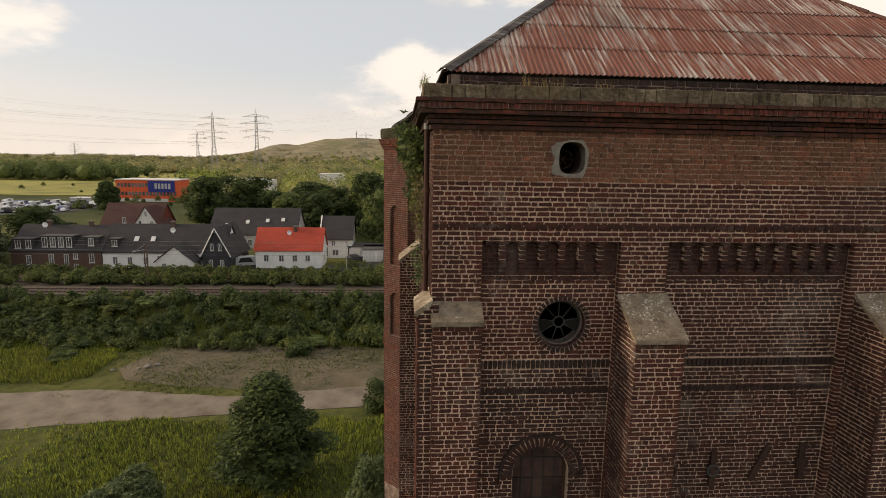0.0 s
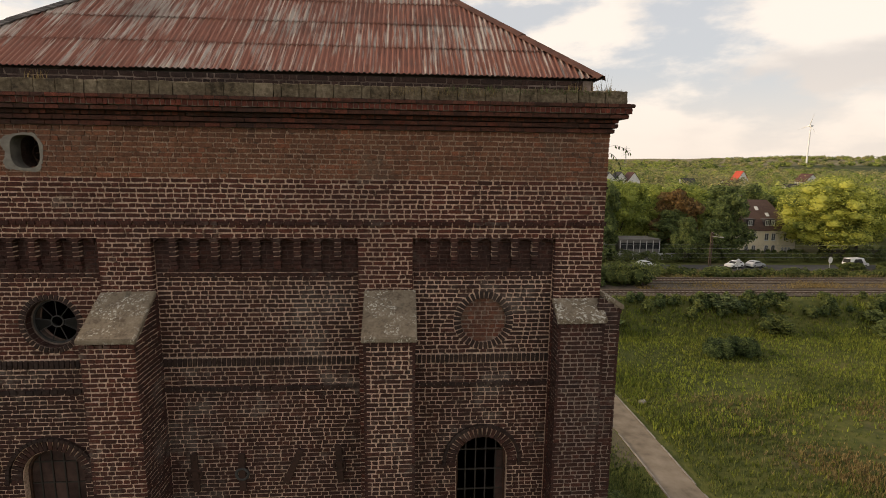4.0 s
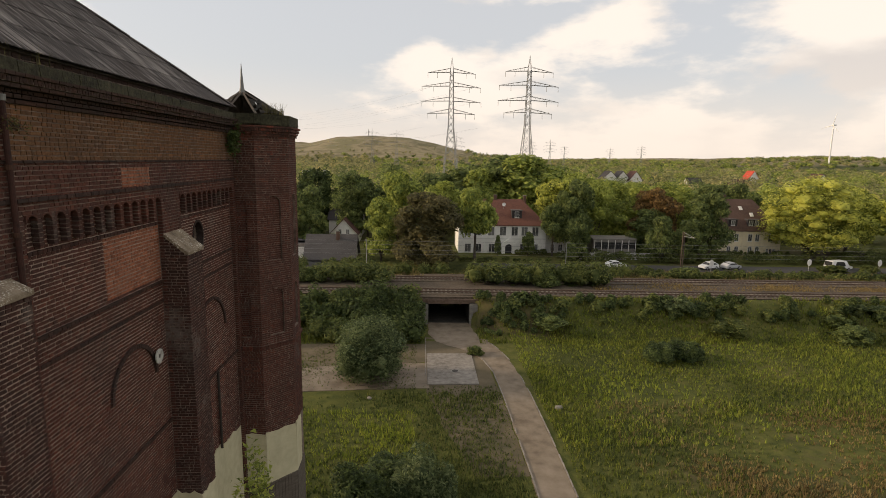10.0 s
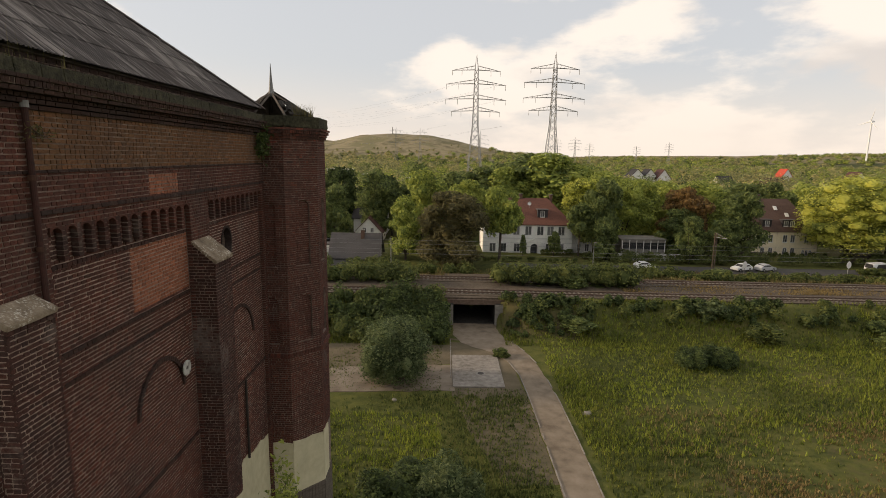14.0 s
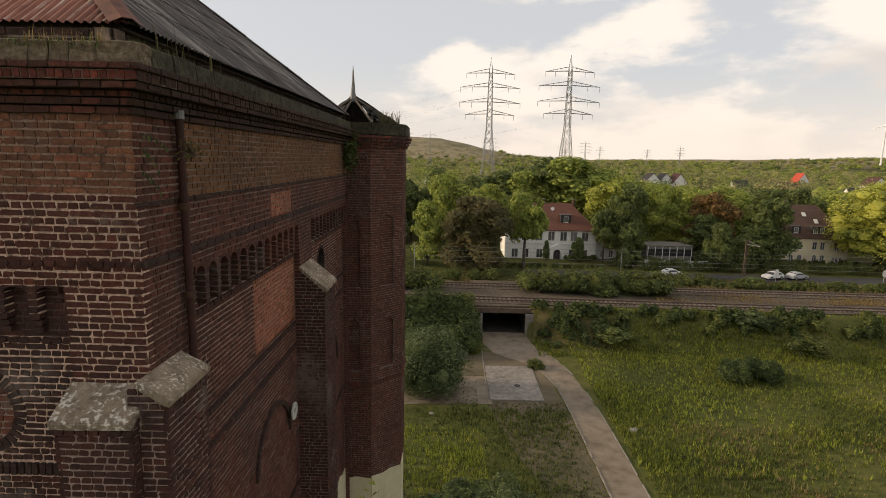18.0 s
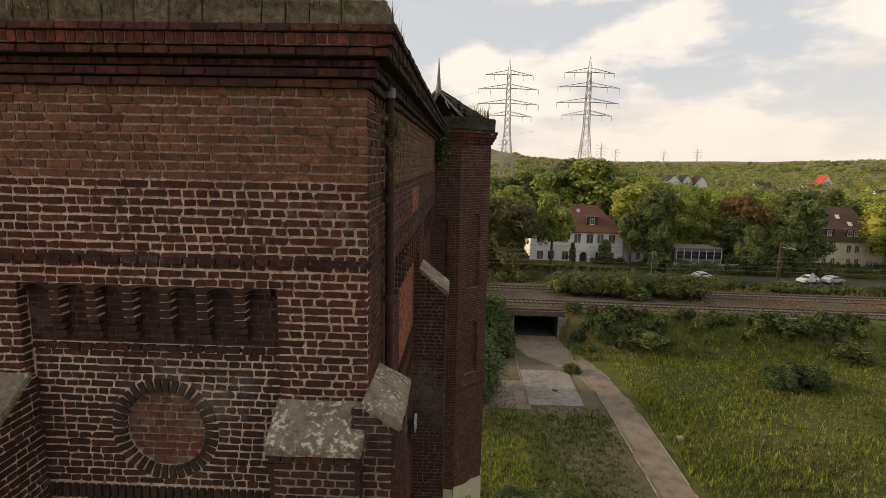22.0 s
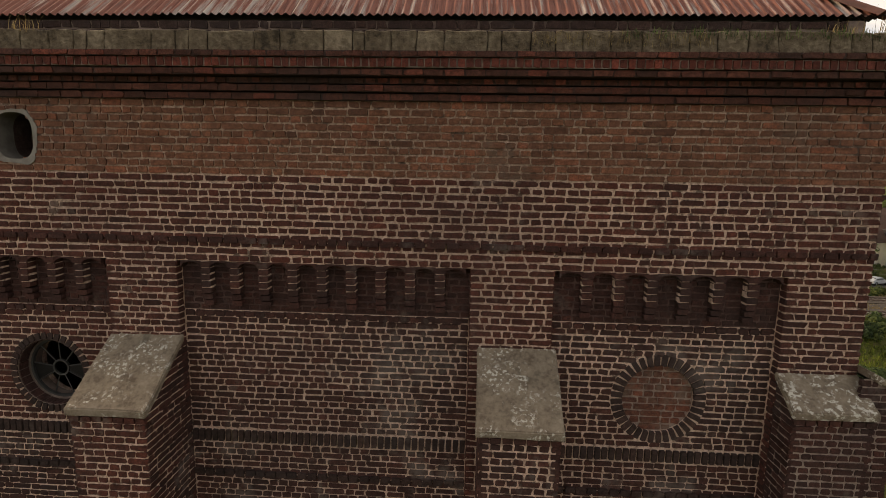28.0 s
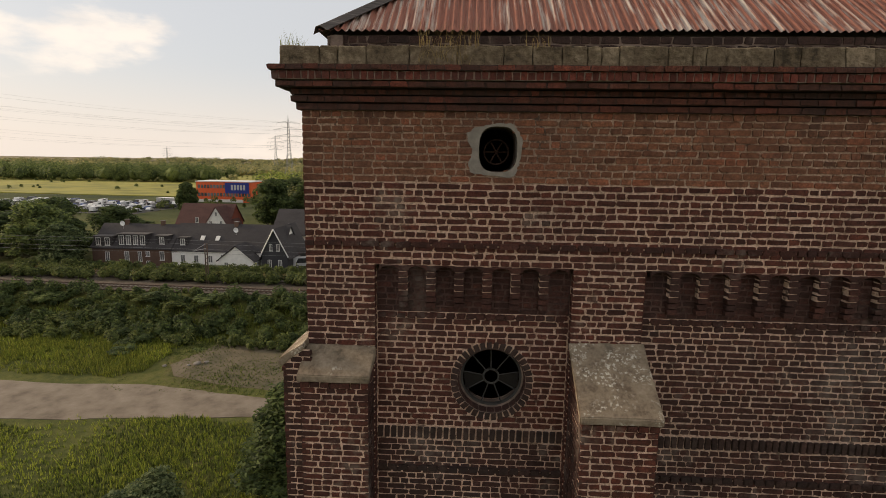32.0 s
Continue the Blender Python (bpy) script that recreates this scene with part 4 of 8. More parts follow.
for i in range(3):
    a = math.pi * i / 3
    bm = bmesh.new()
    c = Vector((OVAL[0], YF + 0.5, OVAL[1] - 0.02))
    d = Vector((0.15 * math.cos(a), 0, 0.15 * math.sin(a)))
    rod(bm, c - d, c + d, 0.012)
    part("spoke", bm, RUST, vent)

# wall anchors
for x, z, tilt in ((5.10, 17.50, 2), (5.94, 17.49, 0), (6.87, 17.58, -24), (7.72, 17.6, 3)):
    m = Matrix.Translation((x, YF + 0.085, z)) @ pose(0, 0, 0, 0, -tilt, 0)
    a = part("wall_anchor", boxed(-0.06, 0.06, -0.02, 0.03, -0.37, 0.37, 0.006, m), ANCHOR, tower, "rusty flat iron wall anchor")
    if tilt > -10:
        bm = bmesh.new()
        n = 14
        for i in range(n):
            t0, t1 = 2 * math.pi * i / n, 2 * math.pi * (i + 1) / n
            rod(bm, (x + 0.11 * math.cos(t0), YF + 0.075, z - 0.03 + 0.11 * math.sin(t0)), (x + 0.11 * math.cos(t1), YF + 0.075, z - 0.03 + 0.11 * math.sin(t1)), 0.026)
        part("ring", bm, WHEEL_IRON if tilt == 0 else ANCHOR, a, "worn round anchor ring")


# buttresses with sloping cap slabs
def buttress(O, U, N, w, p, top, low, mat=BRICK_MID, near=None, stone=None, mortar=None):
    """A buttress of width w along U from O, standing out by p along N; its cap falls from top to low."""
    b = part("buttress", plate([(0.012, 0), (w - 0.012, 0), (w - 0.012, low - 0.1), (0.012, low - 0.1)], [], (O, U, Z, N), p - 0.014, -0.1), mortar or MORTAR, tower, "brick buttress with a sloping sandstone cap")
    for u in (0.014, w - 0.014):
        sides = bmesh.new()
        q = [O + U * u + N * a + Z * z for a, z in ((-0.1, low - 0.12), (p - 0.016, low - 0.12), (p - 0.016, low - 0.04), (0.0, top - 0.08), (-0.1, top - 0.08))]
        sides.faces.new([sides.verts.new(v) for v in q])
        part("cheek", sides, mortar or MORTAR, b)
    bm = bmesh.new()
    th = 0.085
    prof = [(-0.02, top), (p + 0.045, low), (p + 0.045, low - th), (p + 0.01, low - th), (-0.02, top - th)]
    a = [bm.verts.new(O - U * 0.025 + N * n + Z * z) for n, z in prof]
    c = [bm.verts.new(O + U * (w + 0.025) + N * n + Z * z) for n, z in prof]
    bm.faces.new(a)
    bm.faces.new(c[::-1])
    for i in range(5):
        bm.faces.new((a[i], c[i], c[(i + 1) % 5], a[(i + 1) % 5]))
    bmesh.ops.bevel(bm, geom=bm.edges[:], offset=0.012, segments=2, affect="EDGES")
    bmesh.ops.subdivide_edges(bm, edges=bm.edges[:], cuts=3, use_grid_fill=True)
    for v in bm.verts:
        v.co += Vector((noise.noise(v.co * 5), noise.noise(v.co * 5 + Vector((9, 0, 0))), noise.noise(v.co * 4 + Vector((0, 7, 0))))) * 0.012
    part("cap_slab", bm, stone or CAP, b, "grey sandstone cap slab with pale lichen spots")
    bs = Bricks()
    lay(bs, (O + N * p, U, Z, N), 0, w, Z_LOW, low - 0.17, (), 0, mat, b, near, joint=0.024)
    k = bs.basis(O + N * p, U, Z, N)
    u = 0
    while u < w - 0.06:
        bs.add(k, u + 0.005, min(u + 0.12, w) - 0.005, low - 0.165, low - 0.10, 0.015)
        u += 0.125
    part("brickwork", bs.mesh("brickwork"), mat, b, kind="stuff")
    bs = Bricks()
    for s, u in ((-1, 0.0), (1, w)):
        def slant(v, p=p):
            if v < low - 0.09:
                return None
            return (p * (1 - (v - low + 0.09) / (top - low)) - 0.0, 99)
        if s > 0:
            fr = (O + U * u, N, Z, U)
        else:
            fr = (O + U * u, N, Z, -U)
        lay(bs, fr, -0.13, p, Z_LOW, top - 0.09, [slant], 0)
    part("side_brickwork", bs.mesh("side_brickwork"), BRICK_LOW, b, kind="stuff")
    return b


FU, FN = Vector((1, 0, 0)), Vector((0, -1, 0))
RU, RN = Vector((0, 1, 0)), Vector((1, 0, 0))
buttress(Vector((0.51, YF, 0)), FU, FN, 0.84, 0.37, 20.84, 20.585, stone=CAP_PLAIN)
buttress(Vector((3.81, YF, 0)), FU, FN, 0.86, 0.79, 20.97, 20.39)
buttress(Vector((8.25, YF, 0)), FU, FN, 0.86, 0.79, 20.97, 20.36, BRICK_LOW, near=(0, 0.9, 19.0, 20.3))
buttress(Vector((11.63, YF, 0)), FU, FN, 0.85, 0.37, 20.80, 20.51, BRICK_LOW, near=(0, 0.9, 18.6, 20.5), stone=CAP_PALE, mortar=MORTAR_LOW)
buttress(Vector((X1, 8.56, 0)), RU, RN, 0.95, 0.30, 20.92, 20.72, BRICK_LOW, mortar=MORTAR_LOW)
buttress(Vector((X1, 14.75, 0)), RU, RN, 1.02, 0.55, 20.92, 20.42, BRICK_LOW, mortar=MORTAR_DARK)
buttress(Vector((X0, 9.51, 0)), -RU, -RN, 0.95, 0.24, 20.92, 20.72)
buttress(Vector((X0, 15.77, 0)), -RU, -RN, 1.02, 0.55, 20.92, 20.42, BRICK_LOW)

# right side wall
RBAYS = [(9.95, 14.75, 13), (15.8, 20.0, 11)]
side = part("side_wall", plate([(9.3, 0), (YB, 0), (YB, 24.4), (9.3, 24.4)], [circle(17.2, 20.5, 0.36, 24, 1.25)], RPANEL, -0.014, -0.46), MORTAR_LOW, tower)
sband = part("upper_wall", plate([(YF + 0.2, Z_NICHE), (YB, Z_NICHE), (YB, Z_CORN), (YF + 0.2, Z_CORN)], [], RIGHT, -0.014, -0.14), MORTAR_DARK, tower)
bs = Bricks()
lay(bs, RIGHT, 9.80, YB, 22.80, Z_CORN, (), 0, BRICK_OCHRE, sband, (9.0, 13.5, 23.2, 23.72))
part("brickwork_top", bs.mesh("brickwork_top"), BRICK_OCHRE, sband, kind="stuff")
bs = Bricks()
lay(bs, RIGHT, YF + 0.02, 9.80, 22.80, Z_CORN, (), 0, joint=0.022)
part("brickwork_corner", bs.mesh("brickwork_corner"), BRICK_SIDE, sband, kind="stuff")
patch1 = lambda v: (13.0, 14.25) if 22.18 < v < 22.64 else None
bs = Bricks()
lay(bs, RIGHT, YF + 0.02, YB, Z_NICHE, 22.80, [patch1], 0)
part("brickwork_middle", bs.mesh("brickwork_middle"), BRICK_SIDE, sband, kind="stuff")
bs = Bricks()
lay(bs, RIGHT, 13.0, 14.25, 22.18, 22.64, (), 0.0, BRICK_SALMON, sband, (12, 15, 22, 23))
bs = Bricks()
k = bs.basis(*RIGHT)
for z0, z1, pr in ((22.10, 22.175, 0.035), (22.76, 22.80, 0.02)):
    u = YF
    while u < YB - 0.1:
        bs.add(k, u + 0.006, u + 0.24, z0, z1, pr)
        u += 0.25
part("string_course", bs.mesh("string_course"), BRICK_SOOT, tower, kind="stuff")
for a, b in ((YF + 0.02, 9.95), (14.75, 15.8), (20.0, YB)):
    p = part("pier", boxed(X1 - 0.145, X1 - 0.014, a + 0.01, b - 0.012, 0, Z_NICHE), MORTAR_DARK, tower)
    bs = Bricks()
    lay(bs, RIGHT, a, b, Z_LOW, Z_NICHE, (), -0.002, joint=0.022)
    for s, y in ((-1, a), (1, b)):
        if 9 < y < 20.5:
            lay(bs, (Vector((X1, y, 0)), Vector((-1, 0, 0)), Z, Vector((0, s, 0))), 0, 0.13, Z_LOW, Z_NICHE, (), 0)
    part("brickwork", bs.mesh("brickwork"), BRICK_SIDE, p, kind="stuff")
patch2 = lambda v: (12.3, 14.75) if 19.75 < v < 21.14 else None
rwin = disc_hole(17.2, 20.5, 0.40, 1.25)
for i, (a, b, n) in enumerate(RBAYS):
    bs = Bricks()
    lay(bs, RPANEL, a, b, Z_LOW, Z_NICHE, [patch2] if i == 0 else [rwin, arch_hole(17.8, 12.9, 18.3, 2.3)], -0.002, joint=0.022)
    part("brickwork_panel", bs.mesh("brickwork_panel"), BRICK_SIDE, side, kind="stuff")
    bs = Bricks()
    k = bs.basis(*RPANEL)
    for z0, z1, w, pr in ((19.62, 19.69, 0.125, 0.06), (19.10, 19.16, 0.125, 0.045), (15.74, 15.82, 0.125, 0.065)):
        u = a
        while u < b - 0.05:
            bs.add(k, u + 0.006, min(u + w, b) - 0.006, z0, z1, pr)
            u += w
    part("string_course", bs.mesh("string_course"), BRICK_EAVES, side, kind="stuff")
    step = (b - a) / n
    for j in range(1, n):
        y = a + step * j
        c = part("corbel", boxed(X1 - 0.128, X1 - 0.016, y - 0.052, y + 0.052, Z_NICHE - 0.575, Z_NICHE), MORTAR_DARK, tower)
        bs = Bricks()
        k = bs.basis(*RIGHT)
        for s in range(7):
            bs.add(k, y - 0.06, y + 0.06, Z_NICHE - 0.083 * (s + 1) + 0.009, Z_NICHE - 0.083 * s - 0.009, 0.0)
        part("corbel_brickwork", bs.mesh("corbel_brickwork", deep=0.125), BRICK_SIDE if i == 0 and j > 7 else BRICK_LOW, c, kind="stuff")
    for j in range(n):
        y = a + step * (j + 0.5)
        hw = step / 2 - 0.045
        pts = [(y - hw, Z_NICHE + 0.002)] + [(y - hw + 2 * hw * q / 8, Z_NICHE - 0.15 + 0.13 * math.sqrt(1 - (q / 4 - 1) ** 2)) for q in range(9)] + [(y + hw, Z_NICHE + 0.002)]
        part("corbel_arch", plate(pts, [], RIGHT, 0.001, -0.128), BRICK_SIDE, tower)
    u = a
    bs = Bricks()
    k = bs.basis(*RPANEL)
    while u < b - 0.1:
        bs.add(k, u + 0.008, u + 0.117, 21.15, 21.22, 0.03)
        u += 0.125
    part("header_course", bs.mesh("header_course"), BRICK_LOW, side, kind="stuff")
bs = Bricks()
lay(bs, RPANEL, 12.3, 14.75, 19.75, 21.14, (), 0, BRICK_SALMON, side, (12.3, 14.7, 19.8, 21.1))
if bs.rec:
    part("repair_brickwork", bs.mesh("repair_brickwork"), BRICK_SALMON, side, "large patch of new salmon-red bricks", kind="stuff")
bs = Bricks()
lay(bs, RPANEL, 16.65, 18.95, 12.9, 18.3, [lambda v: (-9, 17.8 - math.sqrt(max(0, 1.3225 - max(0, v - 17.15) ** 2))), lambda v: (17.8 + math.sqrt(max(0, 1.3225 - max(0, v - 17.15) ** 2)), 99)], -0.004)
part("blind_arch_infill", bs.mesh("blind_arch_infill"), BRICK_SIDE, side, kind="stuff")
for u, v1, w in ((13.1, 18.38, 2.0), (17.8, 18.33, 2.36)):
    r = w / 2
    for i in range(30):
        bm = bmesh.new()
        a, b = radians(180 * i / 30), radians(180 * (i + 0.85) / 30)
        c = [(rr * math.cos(t), rr * math.sin(t)) for rr, t in ((r - 0.05, a), (r + 0.05, a), (r + 0.05, b), (r - 0.05, b))]
        f0 = [bm.verts.new((X1 - 0.08, u + p, v1 - r + q)) for p, q in c]
        f1 = [bm.verts.new((X1 - 0.16, u + p, v1 - r + q)) for p, q in c]
        bm.faces.new(f0)
        for q in range(4):
            bm.faces.new((f0[q], f1[q], f1[(q + 1) % 4], f0[(q + 1) % 4]))
        part("blind_arch_brick", bm, BRICK_SOOT, side)
part("oval_frame", plate(circle(17.2, 20.5, 0.40, 28, 1.25), [circle(17.2, 20.5, 0.34, 28, 1.25)], RPANEL, 0.01, -0.2), BRICK_SOOT, side, "dark frame of an empty oval opening")
part("lamp_disc", plate(circle(14.05, 17.83, 0.19, 28), [circle(14.05, 17.83, 0.065, 12)], RPANEL, 0.15, 0.12), DISC, tower, "round white enamel disc with a dark centre")
bm = bmesh.new()
rod(bm, (X1 - 0.15, 14.05, 17.83), (X1 + 0.0, 14.05, 17.83), 0.05, n=10)
part("disc_mount", bm, IRON, tower)
part("bracket", boxed(X1 - 0.12, X1 + 0.0, 16.5, 16.58, 17.6, 17.85), WHITE, tower, "small white bracket on the wall")
bm = bmesh.new()
rod(bm, (X1 - 0.06, 17.95, 13.0), (X1 - 0.06, 17.95, 15.8), 0.045, n=8)
part("conduit", bm, IRON, tower)

# flaking cream plaster on the foot of the side wall
pts = [(14.2, 9.0), (19.98, 9.0), (19.98, 12.75)]
yy = 19.98
while yy > 14.4:
    yy -= random.uniform(0.12, 0.3)
    pts.append((yy, 12.75 + (19.98 - yy) * 0.15 + random.uniform(-0.10, 0.10)))
part("cream_plaster", plate(pts, [], RPANEL, 0.025, -0.02), CREAM, side, "flaking cream plaster on the foot of the wall")

for fr, u0, u1, z0, z1 in (((Vector((X1 + 0.55, 0, 0)), Vector((0, 1, 0)), Z, Vector((1, 0, 0))), 14.74, 15.78, 13.42, 13.30), ((Vector((0, 14.75, 0)), Vector((1, 0, 0)), Z, Vector((0, -1, 0))), X1 - 0.13, X1 + 0.57, 13.55, 13.44)):
    pts = [(u0, 9.0), (u1, 9.0)] + [(u1 + (u0 - u1) * q / 6, z1 + (z0 - z1) * q / 6 + random.uniform(-0.07, 0.07)) for q in range(7)]
    part("cream_plaster", plate(pts, [], fr, 0.025, -0.02), CREAM, side, "flaking cream plaster on the foot of the buttress")

# plain left and back walls (bricks where they come into view)
part("left_wall", boxed(X0 + 0.014, X0 + 0.46, 9.3, YB, 0, 24.4), MORTAR_DARK, tower)
part("back_wall", boxed(X0 + 0.1, X1 - 0.1, YB - 0.4, YB + 0.1, 0, 24.4), BRICK_LOW, tower)
bs = Bricks()
lay(bs, (Vector((X0, YB, 0)), Vector((0, -1, 0)), Z, Vector((-1, 0, 0))), 0, YB - YF - 0.02, 14.0, Z_CORN, (), 0)
part("left_brickwork", bs.mesh("left_brickwork"), BRICK_LOW, tower, kind="stuff")

# cornice: corbelled courses round the tower, then the coping
LEVELS = [(23.725, 23.790, 0.05, 0.25), (23.812, 23.872, 0.095, 0.2), (23.895, 23.945, 0.10, 0.125), (23.962, 24.020, 0.225, 0.22), (24.040, 24.125, 0.255, 0.085), (24.138, 24.190, 0.29, 0.2)]
for O, U, N, length, is_front in ((Vector((X0, YF, 0)), FU, FN, X1 - X0, True), (Vector((X1, YF, 0)), RU, RN, YB - YF, False), (Vector((X0, YB, 0)), -RU, -RN, YB - YF, False)):
    cor = new("cornice")
    tagged(cor, "corbelled brick cornice with soot and painted shade in its joints")
    cor.parent = tower
    for z0, z1, pr, w in LEVELS:
        core = bmesh.new()
        q = [O - U * (pr - 0.014) + N * (pr - 0.014), O + U * (length + pr - 0.014) + N * (pr - 0.014), O + U * (length + 0.0) - N * 0.1, O - U * 0.0 - N * 0.1]
        lo, hi = [core.verts.new(v + Z * (z0 - 0.006)) for v in q], [core.verts.new(v + Z * (z1 + 0.004)) for v in q]
        core.faces.new(lo[::-1])
        core.faces.new(hi)
        for i in range(4):
            core.faces.new((lo[i], lo[(i + 1) % 4], hi[(i + 1) % 4], hi[i]))
        # The blackened core also paints the deep shade between the courses.
        part("corbel_course", core, JOINT_PALE if z0 == 24.040 else BRICK_SOOT, cor)
    plain, red = Bricks(), Bricks()
    made = 0
    for li, (z0, z1, pr, w) in enumerate(LEVELS):
        fr = (O, U, Z, N)
        bs = red if li == 4 else plain
        k = bs.basis(*fr)
        u = -pr
        while u < length + pr - 0.03:
            ww = min(w * random.uniform(0.93, 1.07), length + pr - u)
            if length + pr - u - ww < 0.05:
                ww = length + pr - u
            jit = random.uniform(-0.007, 0.004)
            if is_front and made < 300 and u > 7.0 and li > 1:
                gap = 0.016 if li == 2 else 0.008
                single(fr, u + gap, u + ww - gap, z0, z1, pr + jit, BRICK_RED if li == 4 else BRICK_CORNICE, cor)
                made += 1
            else:
                gap = 0.016 if li == 2 else 0.008
                bs.add(k, u + gap, u + ww - gap, z0, z1, pr + jit)
            u += ww
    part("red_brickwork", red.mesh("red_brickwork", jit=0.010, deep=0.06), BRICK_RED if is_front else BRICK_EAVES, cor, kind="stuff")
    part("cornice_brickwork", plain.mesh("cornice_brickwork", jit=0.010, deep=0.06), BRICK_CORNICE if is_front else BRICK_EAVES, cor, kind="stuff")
    # coping: blocks of unequal length
    u, end = (0.175 if N.x > 0 else -0.19), (length - 0.175 if N.x < 0 else length + 0.19)
    pr = 0.185
    while u < end - 0.01:
        w = random.choice((0.14, 0.22, 0.27, 0.3, 0.5)) * random.uniform(0.9, 1.1) if is_front else random.uniform(0.4, 0.7)
        w = min(w, end - u)
        if end - u - w < 0.12:
            w = end - u
        bm = bmesh.new()
        t, s = random.uniform(-0.004, 0.004), random.uniform(-0.005, 0.004)
        q = [(u + 0.004, pr + t), (u + w - 0.004, pr + t), (u + w - 0.004, -0.16), (u + 0.004, -0.16)]
        lo = [bm.verts.new(O + U * a + N * b + Z * 24.195) for a, b in q]
        hi = [bm.verts.new(O + U * a + N * (b - (0.02 if b > 0 else 0)) + Z * (24.415 + s + random.uniform(-0.004, 0.004))) for a, b in q]
        bm.faces.new(lo[::-1])
        bm.faces.new(hi)
        for i in range(4):
            bm.faces.new((lo[i], lo[(i + 1) % 4], hi[(i + 1) % 4], hi[i]))
        bmesh.ops.bevel(bm, geom=bm.edges[:], offset=random.choice((0.006, 0.009, 0.014)), segments=1, affect="EDGES")
        if is_front:
            bmesh.ops.subdivide_edges(bm, edges=[e for e in bm.edges if e.calc_length() > 0.06], cuts=4, use_grid_fill=True)
            for v in bm.verts:
                v.co += Vector((noise.noise(v.co * 9), noise.noise(v.co * 9 + Vector((9, 0, 0))), noise.noise(v.co * 8 + Vector((0, 7, 0))))) * 0.014
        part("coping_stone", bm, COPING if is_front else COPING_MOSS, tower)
        u += w
    part("roof_plinth", plate([(0.25, 24.40), (length - 0.25, 24.40), (length - 0.25, 24.62), (0.25, 24.62)], [], (O, U, Z, N), -0.30, -0.45), MORTAR_DARK, tower)
    bs = Bricks()
    lay(bs, (O, U, Z, N), 0.27, length - 0.27, 24.43, 24.63, (), -0.285)
    part("plinth_brickwork", bs.mesh("plinth_brickwork", jit=0.012), BRICK_SOOT, tower, "sooty brick courses under the roof edge", "stuff")

# hipped roof of corrugated sheets
EX0, EX1, EY0, EY1, EZ, PITCH = 0.66, 12.40, 9.05, 20.95, 24.655, 0.79
roof = new("sheet_roof")
tagged(roof, "hipped roof of rusty corrugated sheets")
roof.parent = tower
for O, U, N, L, mat in ((Vector((EX0, EY0, EZ)), FU, FN, EX1 - EX0, SHEET_RUST), (Vector((EX1, EY0, EZ)), RU, RN, EY1 - EY0, SHEET_GREY),
                        (Vector((EX1, EY1, EZ)), -FU, -FN, EX1 - EX0, SHEET_RUST), (Vector((EX0, EY1, EZ)), -RU, -RN, EY1 - EY0, SHEET_GREY)):
    D = (N * -1 + Z * PITCH).normalized()
    up_n = D.cross(U) * -1
    if up_n.z < 0:
        up_n = -up_n
    run = math.sqrt(1 + PITCH * PITCH)
    rowlen, wide, wave = 0.92, 0.80, 0.095
    for r in range(9):
        v0, v1 = r * rowlen, (r + 1) * rowlen + 0.08
        c0 = 0.0
        shift = random.uniform(-0.3, 0.0)
        c = shift
        while c < L:
            us = np.linspace(c, c + wide + 0.04, 45)
            us = us[(us >= 0) & (us <= L)]
            c += wide
            if len(us) < 4:
                continue
            verts, faces = [], []
            lift = 0.018 + random.uniform(0, 0.008)
            skew = random.uniform(-0.012, 0.012)
            for q, uu in enumerate(us):
                lim = min(uu, L - uu) * run
                a, b = min(v0 + skew, lim), min(v1, lim)
                h = 0.017 * math.cos(2 * math.pi * uu / wave)
                verts += [tuple(O + U * float(uu) + D * float(max(a, -0.03)) + up_n * (h + lift)), tuple(O + U * float(uu) + D * float(b) + up_n * (h + 0.004))]
                if q and (b - a > 0.01 or verts[-3] != verts[-4]):
                    faces.append((2 * q - 2, 2 * q, 2 * q + 1, 2 * q - 1))
            if len(faces) > 3:
                me = raw("roof_sheet", verts, faces)
                me.polygons.foreach_set("use_smooth", [True] * len(me.polygons))
                ob = part("roof_sheet", me, mat, roof)
AP = Vector(((EX0 + EX1) / 2, (EY0 + EY1) / 2, EZ + PITCH * (EX1 - EX0) / 2))
under = bmesh.new()
base = [under.verts.new(p) for p in ((EX0 + 0.1, EY0 + 0.1, EZ - 0.03), (EX1 - 0.1, EY0 + 0.1, EZ - 0.03), (EX1 - 0.1, EY1 - 0.1, EZ - 0.03), (EX0 + 0.1, EY1 - 0.1, EZ - 0.03))]
tip = under.verts.new(AP - Z * 0.1)
under.faces.new(base[::-1])
for i in range(4):
    under.faces.new((base[i], base[(i + 1) % 4], tip))
part("roof_deck", under, TIMBER, roof)
